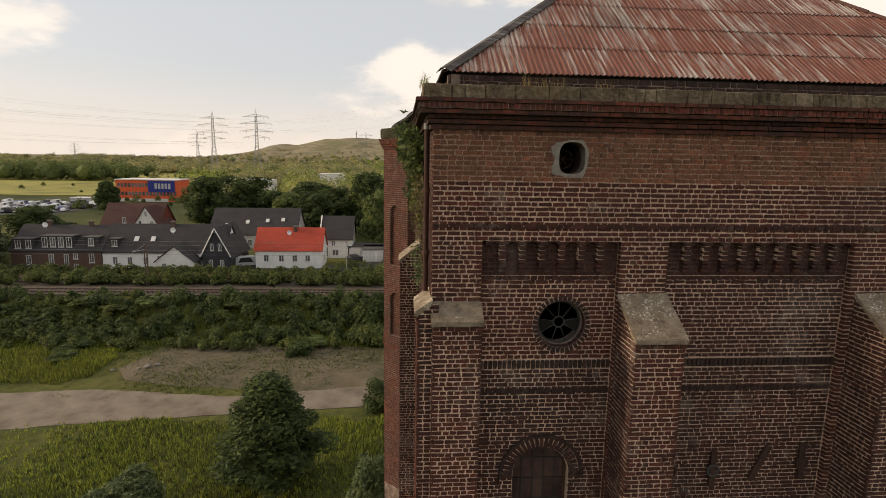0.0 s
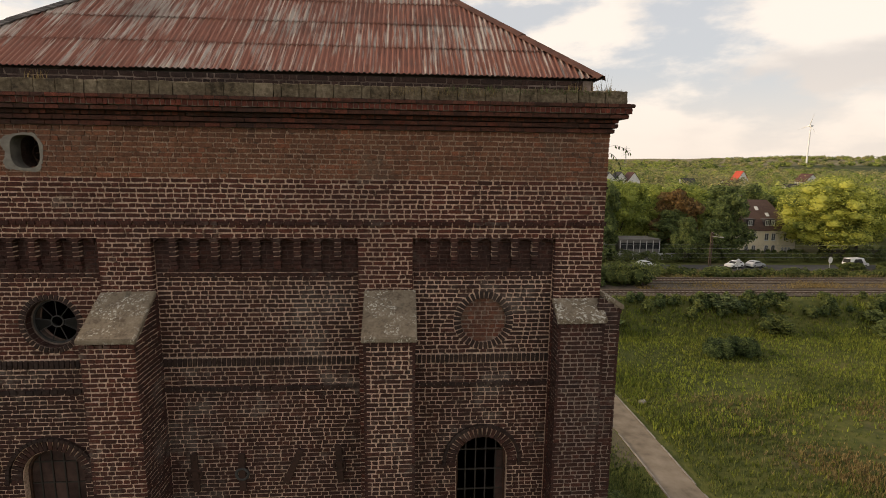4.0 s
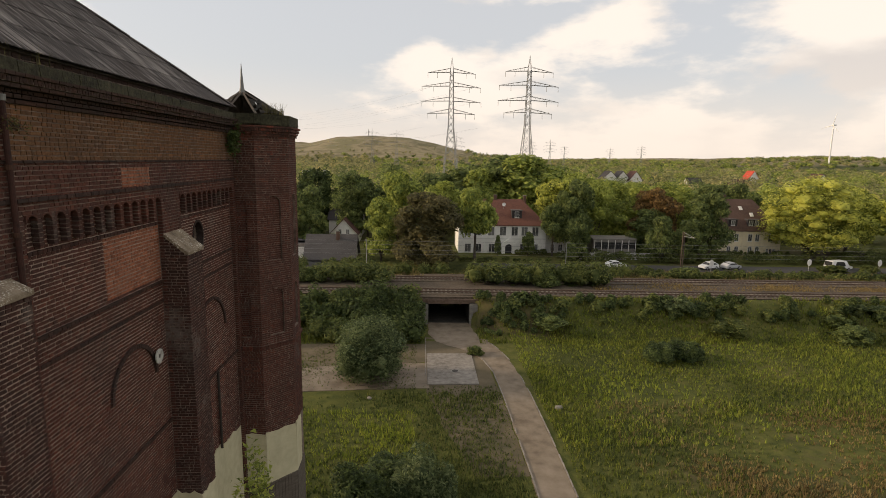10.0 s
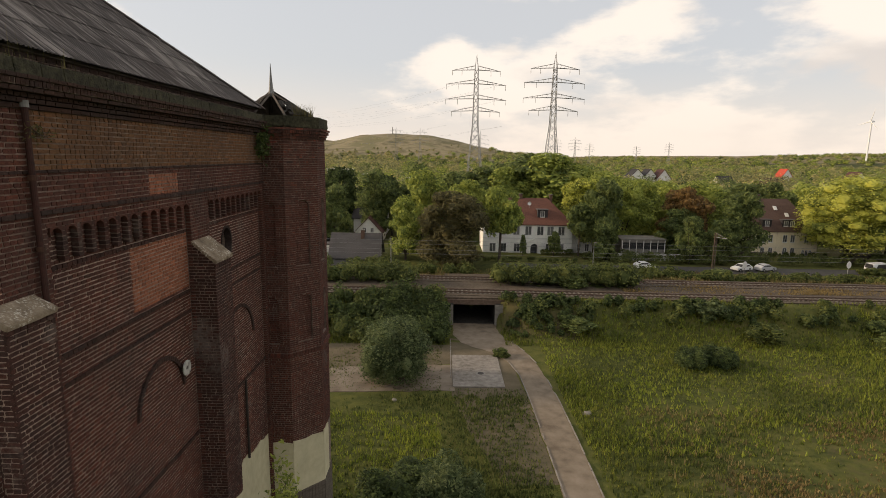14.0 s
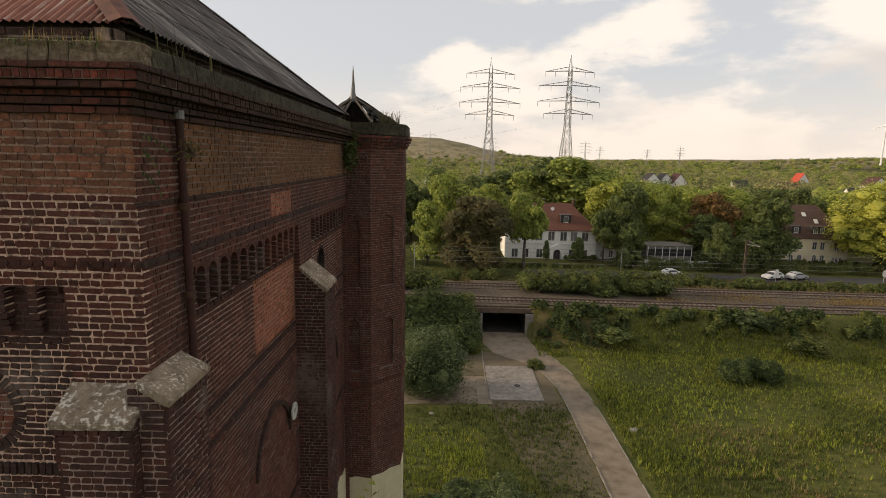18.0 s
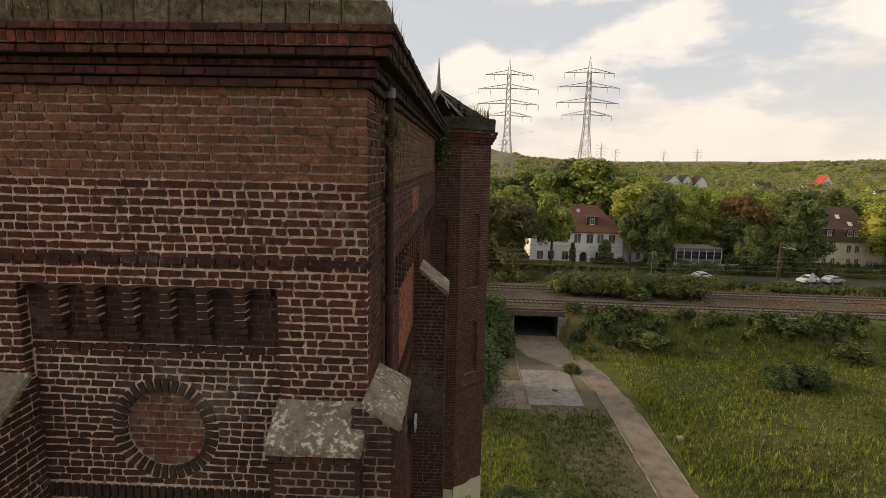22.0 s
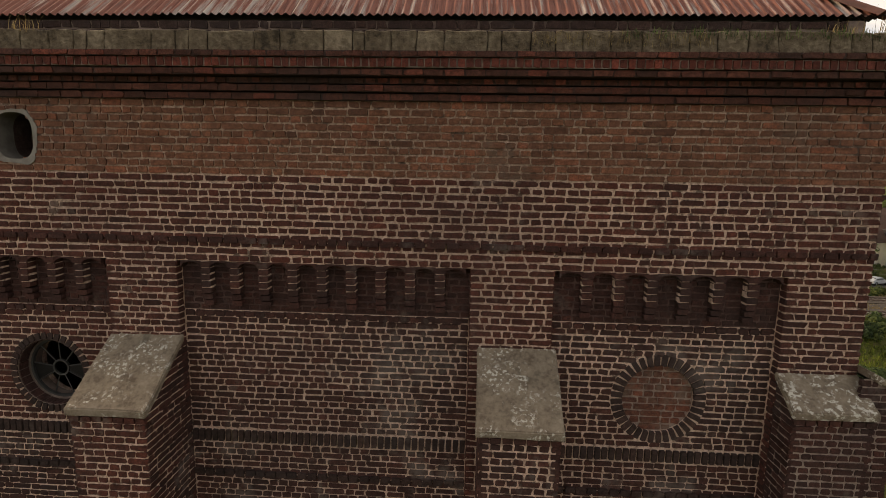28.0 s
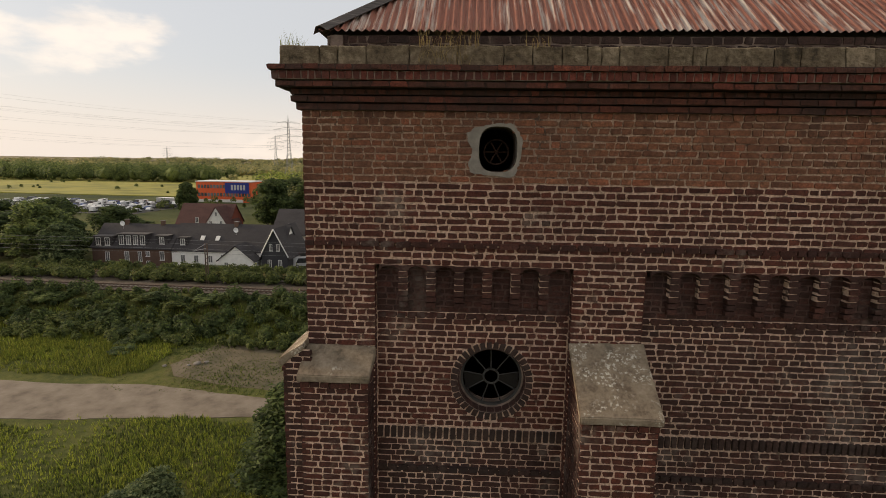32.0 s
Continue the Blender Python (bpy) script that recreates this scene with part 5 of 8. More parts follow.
for i, (cx, cy) in enumerate(((EX0, EY0), (EX1, EY0), (EX1, EY1), (EX0, EY1))):
    a = Vector((cx, cy, EZ + 0.035))
    d = (AP + Z * 0.03 - a)
    for s in range(5):
        p, q = a + d * (s / 5), a + d * ((s + 1.04) / 5)
        bm = bmesh.new()
        side_v = d.cross(Z).normalized()
        nv = side_v.cross(d).normalized()
        if nv.z < 0:
            nv = -nv
        prof = [(-0.16, -0.05), (-0.05, 0.02), (0.05, 0.02), (0.16, -0.05)]
        l0 = [bm.verts.new(p + side_v * u + nv * (v + 0.012)) for u, v in prof]
        l1 = [bm.verts.new(q + side_v * u + nv * v) for u, v in prof]
        for j in range(3):
            bm.faces.new((l0[j], l0[j + 1], l1[j + 1], l1[j]))
        ext = bmesh.ops.extrude_face_region(bm, geom=bm.faces[:])
        bmesh.ops.translate(bm, vec=nv * -0.006, verts=[v for v in ext["geom"] if isinstance(v, bmesh.types.BMVert)])
        part("hip_cap", bm, RIDGE_RUST if i == 1 else SHEET_GREY, roof)


# octagonal corner turrets
def turret(cx, cy, spire, label):
    A = 1.6
    R = A / math.cos(math.pi / 8)
    bm = bmesh.new()
    ang = [math.pi / 8 + math.pi / 4 * i for i in range(8)]
    prism(bm, [(cx + (R - 0.12) * math.cos(a), cy + (R - 0.12) * math.sin(a)) for a in ang], 0, 24.1)
    t = part("turret", bm, MORTAR_DARK, tower, label)
    bs, bs2 = Bricks(), Bricks()
    w = 2 * A * math.tan(math.pi / 8)
    for i in range(8):
        a = math.pi / 4 * i
        N = Vector((math.cos(a), math.sin(a), 0))
        U = Vector((-N.y, N.x, 0))
        if (N.y > 0.8) or (cx > 6 and N.x < -0.5) or (cx < 6 and N.x > 0.5):
            continue
        O = Vector((cx, cy, 0)) + N * A - U * w / 2
        fr = (O, U, Z, N)
        lay(bs, fr, 0, w, 12.25 if cx > 6 else 9.5, 15.7, (), 0)
        niche = [lambda v: (w / 2 - 0.30, w / 2 + 0.30) if 16.2 < v < 17.7 or 19.1 < v < 21.2 else None, arch_hole(w / 2, 17.6, 18.0, 0.6), arch_hole(w / 2, 21.1, 21.5, 0.6)]
        lay(bs, fr, 0, w, 15.85, 22.8, niche, 0)
        part("turret_face", plate([(0.0, 0), (w, 0), (w, 24.05), (0.0, 24.05)], [arch(w / 2, 16.2, 18.0, 0.6, 10), arch(w / 2, 19.1, 21.5, 0.6, 10)], fr, -0.014, -0.13), MORTAR_DARK, t)
        lay(bs, (O - N * 0.09, U, Z, N), w / 2 - 0.32, w / 2 + 0.32, 16.1, 21.5, [lambda v: (-9, 9) if 18.05 < v < 19.0 else None], 0.0)
        lay(bs2, fr, 0, w, 22.8, 23.65, (), 0)
        k = bs2.basis(O, U, Z, N)
        for z0, z1, pr, bw in ((15.7, 15.83, 0.06, 0.125), (23.65, 23.73, 0.05, 0.25), (23.74, 23.81, 0.10, 0.12), (23.83, 23.93, 0.15, 0.085), (23.95, 24.02, 0.19, 0.25)):
            g = pr * math.tan(math.pi / 8)
            u = -g
            while u < w + g - 0.03:
                ww = min(bw, w + g - u)
                bs2.add(k, u + 0.005, u + ww - 0.005, z0, z1, pr)
                u += ww
        if N.y < 0.5 and cx > 6:
            e = w * 0.62 if N.x > 0.9 else w + 0.01
            m = part("cream_plaster", plate([(-0.01, 10.0 + random.uniform(0, 0.2)), (e, 10.0 + random.uniform(0, 0.3)), (e, 11.2), (e - 0.04, 12.22), (e * 0.6, 12.3), (e * 0.4, 12.24), (-0.01, 12.32)], [], fr, 0.025, -0.02), CREAM, t, "flaking cream plaster band")
            for j in range(9):
                u = w * j / 9
                part("plank", boxed(u + 0.006, u + w / 9 - 0.006, -0.02, 0.03, 6.0, 10.15, 0.0, Matrix((U, -N * -1, Z)).transposed().to_4x4()), TIMBER, t).location = O
    part("brickwork", bs.mesh("brickwork"), BRICK_SIDE, t, kind="stuff")
    part("upper_brickwork", bs2.mesh("upper_brickwork", deep=0.08), BRICK_CORNICE, t, kind="stuff")
    bm = bmesh.new()
    outer = [(cx + (R + 0.13) * math.cos(a), cy + (R + 0.13) * math.sin(a)) for a in ang]
    prism(bm, outer, 24.03, 24.42)
    bmesh.ops.bevel(bm, geom=bm.edges[:], offset=0.03, segments=2, affect="EDGES")
    bmesh.ops.subdivide_edges(bm, edges=bm.edges[:], cuts=4, use_grid_fill=True)
    for v in bm.verts:
        v.co += Vector((noise.noise(v.co * 3), noise.noise(v.co * 3 + Vector((5, 0, 0))), noise.noise(v.co * 3 + Vector((0, 5, 0))))) * 0.03
    part("coping", bm, COPING_MOSS, t, "mossy crumbling coping")
    # ruined timber cap: rafters, torn felt and a metal finial
    top = Vector((cx - 0.13, cy - 0.16, 25.32))
    for i in range(8):
        a = ang[i] + 0.1
        foot = Vector((cx + 1.45 * math.cos(a), cy + 1.45 * math.sin(a), 24.42))
        bm = bmesh.new()
        rod(bm, foot, top, 0.055, 0.045, 4)
        part("rafter", bm, TIMBER, t)
        a2 = ang[(i + 1) % 8] + 0.1
        foot2 = Vector((cx + 1.45 * math.cos(a2), cy + 1.45 * math.sin(a2), 24.42))
        if i != 5 and spire or i == 2:
            f0, f1 = (0.0, 0.55) if i in (4, 6) else (0.05, 0.95)
            bm = bmesh.new()
            n = 6
            grid = [[bm.verts.new((foot.lerp(top, f0 + (f1 - f0) * p / n)).lerp(foot2.lerp(top, f0 + (f1 - f0) * p / n), q / n) + Vector((0, 0, 0.07 + random.uniform(-0.03, 0.05)))) for q in range(n + 1)] for p in range(n + 1)]
            for p in range(n):
                for q in range(n):
                    if random.random() < (0.0 if i in (0, 1, 2, 3, 7) else 0.2):
                        continue
                    bm.faces.new((grid[p][q], grid[p][q + 1], grid[p + 1][q + 1], grid[p + 1][q]))
            bmesh.ops.solidify(bm, geom=bm.faces[:], thickness=0.03)
            part("torn_felt", bm, SLATE, t)
    if spire:
        bm = bmesh.new()
        rod(bm, top - Z * 0.15, top + Z * 0.12, 0.13, 0.085, 10)
        rod(bm, top + Z * 0.12, top + Z * 1.03, 0.075, 0.008, 10)
        part("finial", bm, LEAD, t, "pointed grey metal finial")
    return t


turret(12.6, 21.8, True, "octagonal brick corner turret with ruined cap and finial")
turret(0.88, 21.8, False, "octagonal brick corner turret overgrown at the top")

# downpipes at the corners
for x, y, z0 in ((X1 + 0.075, 9.66, 20.6), (X0 - 0.075, 9.3, 20.9)):
    bm = bmesh.new()
    rod(bm, (x, y, z0), (x, y, 23.78), 0.046, n=12)
    pipe = part("downpipe", bm, PIPE, tower, "old rusty iron downpipe at the corner")
    for z in (21.6, 22.7):
        bm = bmesh.new()
        rod(bm, (x, y, z - 0.04), (x, y, z + 0.04), 0.066, n=12)
        part("collar", bm, RUST, pipe)
    bm = bmesh.new()
    rod(bm, (x, y, 23.74), (x, y, 23.84), 0.06, n=12)
    part("outlet", bm, LEAD, pipe, "pale metal pipe end")


# ---- ground ----
def smooth(a, b, x):
    t = min(1.0, max(0.0, (x - a) / (b - a)))
    return t * t * (3 - 2 * t)


TUN0, TUN1 = 20.2, 26.6


HILL = ((-700, 0), (-570, 5), (-480, 26), (-415, 50), (-385, 52), (-350, 47), (-300, 60), (-255, 71), (-150, 75), (-20, 69), (60, 54), (130, 36), (200, 22), (290, 11), (400, 0))


def hill(x):
    """Skyline of the spoil heap."""
    for (x0, z0), (x1, z1) in zip(HILL, HILL[1:]):
        if x0 <= x < x1:
            t = (x - x0) / (x1 - x0)
            return z0 + (z1 - z0) * t
    return 0.0


def height(x, y):
    """Height of the ground: meadow, railway bank with a cutting for the underpass, village, far hills."""
    yp = y + 0.03 * (x - 23)
    z = 0.12 * noise.noise(Vector((x * 0.07, y * 0.07, 0))) if y < 66 else 0.0
    bank = 3.7 * smooth(66.0, 73.0, yp) - 1.1 * smooth(87.0, 93.0, yp)
    if yp < 88.0:
        front = max(0.0, 73.0 - yp)
        out = max(TUN0 - 0.12 * front - x, x - TUN1 - 0.45 * front)
        bank *= smooth(0.0, 0.02 + min(2.4, 1.3 * front), out)
    z += bank
    if y > 200:
        z += hill(x) * math.exp(-((y - 1850) / 260) ** 2) * (1 + 0.05 * noise.noise(Vector((x * 0.012, y * 0.012, 5))))
        z += 20 * smooth(800, 1800, y) + 26 * smooth(600, 1500, x) * smooth(900, 1700, y) + 5 * noise.noise(Vector((x * 0.004, y * 0.004, 2))) * smooth(600, 1500, y)
    return z


xs = [-4200, -3000, -2200, -1600] + list(range(-1200, -600, 50)) + list(range(-600, -200, 20)) + list(range(-200, -80, 10)) + list(range(-80, 18, 4)) + [18, 19, 19.6, 20.19, 20.21, 22, 24, 26.59, 26.61, 27.2, 27.8, 28.4, 29, 29.7, 30.4, 31.2, 32] + list(range(34, 120, 4)) + list(range(120, 220, 10)) + list(range(220, 440, 20)) + list(range(450, 1300, 50)) + [1300, 1600, 2200, 3000, 4200]
ys = [-900, -400, -200, -100, -60, -30, -10] + list(range(0, 60, 4)) + [60, 62, 64, 65, 66, 67, 68, 69, 70, 71, 72, 73, 74, 75, 78, 81, 84, 86, 87, 88, 89, 90, 91, 92, 93, 95, 100, 105, 110, 120, 130, 150, 170, 200] + list(range(240, 1400, 60)) + list(range(1400, 2200, 40)) + [2300, 2700, 3400, 4400]
verts = [(x, y, height(x, y)) for y in ys for x in xs]
nx = len(xs)
faces = [(j * nx + i, j * nx + i + 1, (j + 1) * nx + i + 1, (j + 1) * nx + i) for j in range(len(ys) - 1) for i in range(nx - 1)]
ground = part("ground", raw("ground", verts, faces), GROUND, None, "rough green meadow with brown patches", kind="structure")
ground["category"] = "ground"
ground.data.polygons.foreach_set("use_smooth", [True] * len(ground.data.polygons))


def strip(name, left, right, material, label, category, lift=0.03, n=8, thick=0.06):
    """A flat made surface between two edge lines, draped on the ground."""
    bm = bmesh.new()

    def walkline(pts):
        out = []
        for (x0, y0), (x1, y1) in zip(pts, pts[1:]):
            out += [(x0 + (x1 - x0) * i / n, y0 + (y1 - y0) * i / n) for i in range(n)]
        return out + [pts[-1]]
    a, b = walkline(left), walkline(right)
    rows = []
    for (x0, y0), (x1, y1) in zip(a, b):
        row = []
        for q in range(7):
            x, y = x0 + (x1 - x0) * q / 6, y0 + (y1 - y0) * q / 6
            if 0 < q < 6:
                pass
            else:
                x += 0.25 * noise.noise(Vector((x * 0.6, y * 0.6, 4)))
                y += 0.25 * noise.noise(Vector((x * 0.6, y * 0.6, 8)))
            row.append(bm.verts.new((x, y, height(x, y) + lift)))
        rows.append(row)
    for r0, r1 in zip(rows, rows[1:]):
        for q in range(6):
            bm.faces.new((r0[q], r0[q + 1], r1[q + 1], r1[q]))
    ext = bmesh.ops.extrude_face_region(bm, geom=bm.faces[:])
    bmesh.ops.translate(bm, vec=(0, 0, -thick - lift), verts=[v for v in ext["geom"] if isinstance(v, bmesh.types.BMVert)])
    ob = part(name, bm, material, None, label, kind="structure")
    ob["category"] = category
    return ob


PR = [(26.5, 73.2), (26.4, 71.0), (26.9, 68.5), (27.9, 65.8), (29.0, 62.6), (29.8, 58.9), (30.2, 54.4), (30.4, 49.3), (30.4, 42.2), (30.3, 35.6), (30.2, 24.0)]
PL = [(20.5, 73.2), (20.5, 71.0), (20.6, 68.3), (21.5, 65.4), (24.6, 62.4), (26.6, 59.4), (27.4, 55.6), (27.6, 49.2), (27.6, 42.2), (27.6, 35.6), (27.4, 24.0)]
strip("path", PL, PR, PATH, "pale trodden gravel path that leads to the underpass", "path", 0.04)
strip("underpass_road", [(20.6, 73.1), (20.5, 88.5)], [(26.3, 73.1), (26.3, 88.5)], SHADECON, "road under the railway bridge, coloured dark with its shade", "road", 0.02)
strip("bare_ground", [(20.0, 67.0), (20.0, 58.0), (20.0, 50.6), (21.0, 45.0), (23.5, 36.0)], [(24.6, 66.0), (27.0, 58.0), (27.4, 50.6), (27.5, 45.0), (27.5, 36.0)], MUD, "trampled bare earth beside the path", "ground", 0.015)
strip("dirt_road", [(-120, 53.0), (-60, 53.0), (-39, 52.0), (-31, 52.8), (-17, 50.4), (-2, 52.5), (8, 57.0), (20.3, 58.2)], [(-120, 43.0), (-60, 43.5), (-34, 44.8), (-28.5, 45.4), (-16.5, 46.6), (-2, 48.0), (8, 50.6), (20.3, 51.5)], DIRT, "pale dirt track across the meadow", "road", 0.05)
strip("bare_lot", [(-31, 58.0), (-29, 65.0), (-20, 66.0), (-3, 64.0), (8, 64.5), (20.3, 64.5)], [(-29, 55.0), (-22, 53.0), (-12, 51.5), (-2, 51.5), (8, 55.5), (20.3, 58.6)], MUD, "bare brown earth lot beside the track", "ground", 0.025)
slab = part("concrete_slab", boxed(20.15, 25.5, 52.3, 61.0, -0.3, 0.10, 0.03), CONCRETE, None, "pale rectangular concrete slab in the ground", kind="structure")
slab["category"] = "slab"
manhole = thing("manhole_cover", (23.2, 55.6, 0.10), "dark square manhole cover in the concrete", "manhole")
put(part("frame", boxed(22.7, 23.7, 55.2, 56.0, 0.102, 0.13, 0.01), GREYCON), manhole)
bm = bmesh.new()
prism(bm, circle(23.2, 55.6, 0.33, 20), 0.131, 0.145)
put(part("lid", bm, IRON), manhole)
for pts, name in ((PL[5:], "left"), (PR[3:6], "curve"), (PR[6:], "right"), ([(20.1, 66.5), (20.0, 58.0), (19.95, 53.5)], "slab")):
    curb = thing("kerb", (0, 0, 0), "thin pale stone kerb along the path", "kerb", "kerbs of the path")
    for (x0, y0), (x1, y1) in zip(pts, pts[1:]):
        n = max(1, int(math.hypot(x1 - x0, y1 - y0) / 1.0))
        for i in range(n):
            a = Vector((x0 + (x1 - x0) * i / n, y0 + (y1 - y0) * i / n, 0))
            b = Vector((x0 + (x1 - x0) * (i + 0.97) / n, y0 + (y1 - y0) * (i + 0.97) / n, 0))
            if random.random() < 0.12:
                continue
            m = Matrix.Translation((a + b) / 2 + Z * height(*((a + b) / 2)[:2])) @ pose(0, 0, 0, 0, random.uniform(-2, 2), math.degrees(math.atan2((b - a).y, (b - a).x)) + random.uniform(-1.5, 1.5))
            part("kerb_stone", boxed(-(b - a).length / 2, (b - a).length / 2, -0.05, 0.05, -0.15, 0.11, 0.0, m), CONCRETE, curb)
yf = strip("yellow_field", [(-900, 320), (-420, 300), (-180, 285), (-120, 290), (40, 300)], [(-900, 720), (-420, 760), (-180, 640), (-120, 640), (40, 560)], YFIELD, "yellow-green field in the distance", "field", 0.4)

# ---- railway on its bank ----
for xa, xb in ((-140, TUN0 - 0.8), (TUN1 + 0.8, 190)):
    strip("railway_formation", [(xa, 74.4 - 0.03 * (xa - 23)), (xb, 74.4 - 0.03 * (xb - 23))], [(xa, 87.6 - 0.03 * (xa - 23)), (xb, 87.6 - 0.03 * (xb - 23))], BALLAST, "brown stony ground along the railway tracks", "railway bed", 0.05, 40)
TZ = 3.72


def track(off, label):
    tr = thing("railway_track", (0, 0, 0), label, "railway", "railway tracks")
    bm = bmesh.new()
    ya, yb = 76.3 + off + 0.03 * (23 + 140), 76.3 + off + 0.03 * (23 - 190)
    prism(bm, [(-140, ya - 2.1), (190, yb - 2.1), (190, yb + 2.1), (-140, ya + 2.1)], TZ - 0.12, TZ + 0.13)
    part("ballast_bed", bm, BALLAST, tr)
    for s in (-0.75, 0.75):
        bm = bmesh.new()
        prism(bm, [(-140, ya + s - 0.05), (190, yb + s - 0.05), (190, yb + s + 0.05), (-140, ya + s + 0.05)], TZ + 0.15, TZ + 0.36)
        part("rail", bm, RAIL, tr)
    me = raw("sleeper", [(x, y, z) for x in (-0.13, 0.13) for y in (-1.3, 1.3) for z in (-0.05, 0.05)], [(0, 1, 3, 2), (4, 6, 7, 5), (0, 4, 5, 1), (2, 3, 7, 6), (1, 5, 7, 3), (0, 2, 6, 4)])
    me.materials.append(SLEEPER)
    for i in range(290):
        x = -75 + 0.65 * i
        ob = new("sleeper", me)
        ob.location = (x, 76.3 + off - 0.03 * (x - 23), TZ + 0.15)
        ob.parent = tr


track(0.0, "railway track with rusty rails on a ballast bed")
track(8.3, "second railway track further back on the bank")
bridge = thing("railway_bridge", (0, 0, 0), "low concrete railway bridge over a dark underpass", "bridge")
part("deck", boxed(TUN0 - 0.9, TUN1 + 0.9, 73.2, 88.5, 3.0, 3.78, 0.03), BALLAST, bridge)
part("parapet_beam", boxed(TUN0 - 1.4, TUN1 + 1.4, 72.9, 73.25, 2.85, 3.55, 0.03), RAIL, bridge, "rust-brown edge beam")
part("abutment", boxed(TUN0 - 0.8, TUN0 + 0.35, 72.6, 88.5, -0.3, 3.02, 0.03), SHADECON, bridge, "concrete abutment wall, coloured dark with the underpass shade")
part("abutment", boxed(TUN1 - 0.35, TUN1 + 0.8, 72.6, 88.5, -0.3, 3.02, 0.03), SHADECON, bridge, "concrete abutment wall, coloured dark with the underpass shade")
for xa in (TUN0 - 0.85, TUN1 - 0.3):
    part("pier_face", boxed(xa, xa + 1.15, 72.45, 72.75, -0.3, 2.9, 0.04), GREYCON, bridge, "pale weathered concrete pier")
part("end_wall", boxed(TUN0 - 0.5, TUN1 + 0.5, 88.2, 88.8, -0.3, 3.4), SHADECON, bridge)
for x, y in ((-38.6, 82.05), (69.0, 97.6)):
    pole = thing("catenary_pole", (x, y, 3.6), "rusty lattice catenary pole beside the railway", "pole", "catenary poles")
    for s in (-0.18, 0.18):
        put(part("upright", boxed(x + s - 0.05, x + s + 0.05, y - 0.1, y + 0.1, 3.5, 10.2), RAIL), pole)
    bm = bmesh.new()
    for i in range(10):
        rod(bm, (x - 0.17, y, 3.9 + 0.62 * i), (x + 0.17, y, 4.2 + 0.62 * i), 0.025, n=4)
    put(part("lattice", bm, RAIL), pole)
    bm = bmesh.new()
    rod(bm, (x, y, 9.4), (x, y - 4.0, 9.6), 0.04, n=6)
    rod(bm, (x, y, 10.1), (x, y - 4.0, 9.6), 0.025, n=6)
    put(part("cantilever", bm, STEEL), pole)
for off in (0.0, 8.3):
    for z in (9.3, 9.9):
        bm = bmesh.new()
        rod(bm, (-140, 76.3 + off + 4.89, z), (190, 76.3 + off - 5.01, z), 0.012, n=4)
        w = part("catenary_wire", bm, WIRE, None, "thin overhead wire above the railway track")
        w["category"] = "wire"
street = strip("street", [(30, 98.0), (80, 97.0), (190, 94.0)], [(30, 104.0), (80, 103.0), (190, 100.0)], ASPHALT, "grey asphalt street behind the railway bank", "road", 0.04)
yard = strip("village_street", [(-90, 95.0), (-12, 95.5), (2, 100.0)], [(-90, 98.5), (-12, 104.0), (2, 112.0)], ASPHALT, "asphalt yard and lane between the houses", "road", 0.04)


# ---- trees ----
def leaves(pts, nrm, size, rnd_, spread=0.7):
    """Leaf blades at pts, turned about nrm at random."""
    n = len(pts)
    d = nrm + rnd_.normal(0, spread, (n, 3))
    d /= np.linalg.norm(d, axis=1)[:, None] + 1e-9
    a = np.cross(d, rnd_.normal(0, 1, (n, 3)))
    a /= np.linalg.norm(a, axis=1)[:, None] + 1e-9
    b = np.cross(d, a)
    s = (size * rnd_.uniform(0.55, 1.35, n))[:, None]
    w = s * rnd_.uniform(0.5, 0.8, (n, 1))
    vs = np.stack([pts - a * s - b * w * 0.6, pts - a * s * 0.4 + b * w, pts + a * s * 1.2], 1).reshape(-1, 3)
    return vs, np.arange(n * 3).reshape(n, 3)


ball = bmesh.new()
bmesh.ops.create_icosphere(ball, subdivisions=1, radius=1.0)
ball.verts.index_update()
CORE = np.array([v.co[:] for v in ball.verts])
CORE_F = np.array([[v.index for v in f.verts] for f in ball.faces])
ball.free()


def crown(blobs, n, size, seed, inner=0.62):
    """Clumps of leaves: each bough has a close shell of leaves over a dense inside."""
    r = np.random.default_rng(seed)
    b = np.array(blobs)
    vol = b[:, 3] * b[:, 4]
    idx = r.choice(len(b), n, p=vol / vol.sum())
    d = r.normal(0, 1, (n, 3))
    d[:, 2] += 0.25
    d /= np.linalg.norm(d, axis=1)[:, None]
    rad = 1.04 - np.abs(r.normal(0, 0.17, n)) + 0.10 * (r.uniform(0, 1, n) < 0.12)
    ext = np.stack([b[idx, 3], b[idx, 3], b[idx, 4]], 1)
    pts = b[idx, :3] + d * ext * rad[:, None]
    vs, fs = leaves(pts, d * 0.85 + np.array([0, 0, 0.4]), size, r, 0.55)
    if inner:
        k = len(vs)
        cores = [q[None, :3] + CORE * np.array([q[3], q[3], q[4]]) * inner * r.uniform(0.72, 1.08, (len(CORE), 1)) for q in b]
        vs = np.concatenate([vs] + cores)
        fs = fs.tolist() + (np.arange(len(b))[:, None, None] * len(CORE) + k + CORE_F[None]).reshape(-1, 3).tolist()
    return raw("crown", vs, fs)


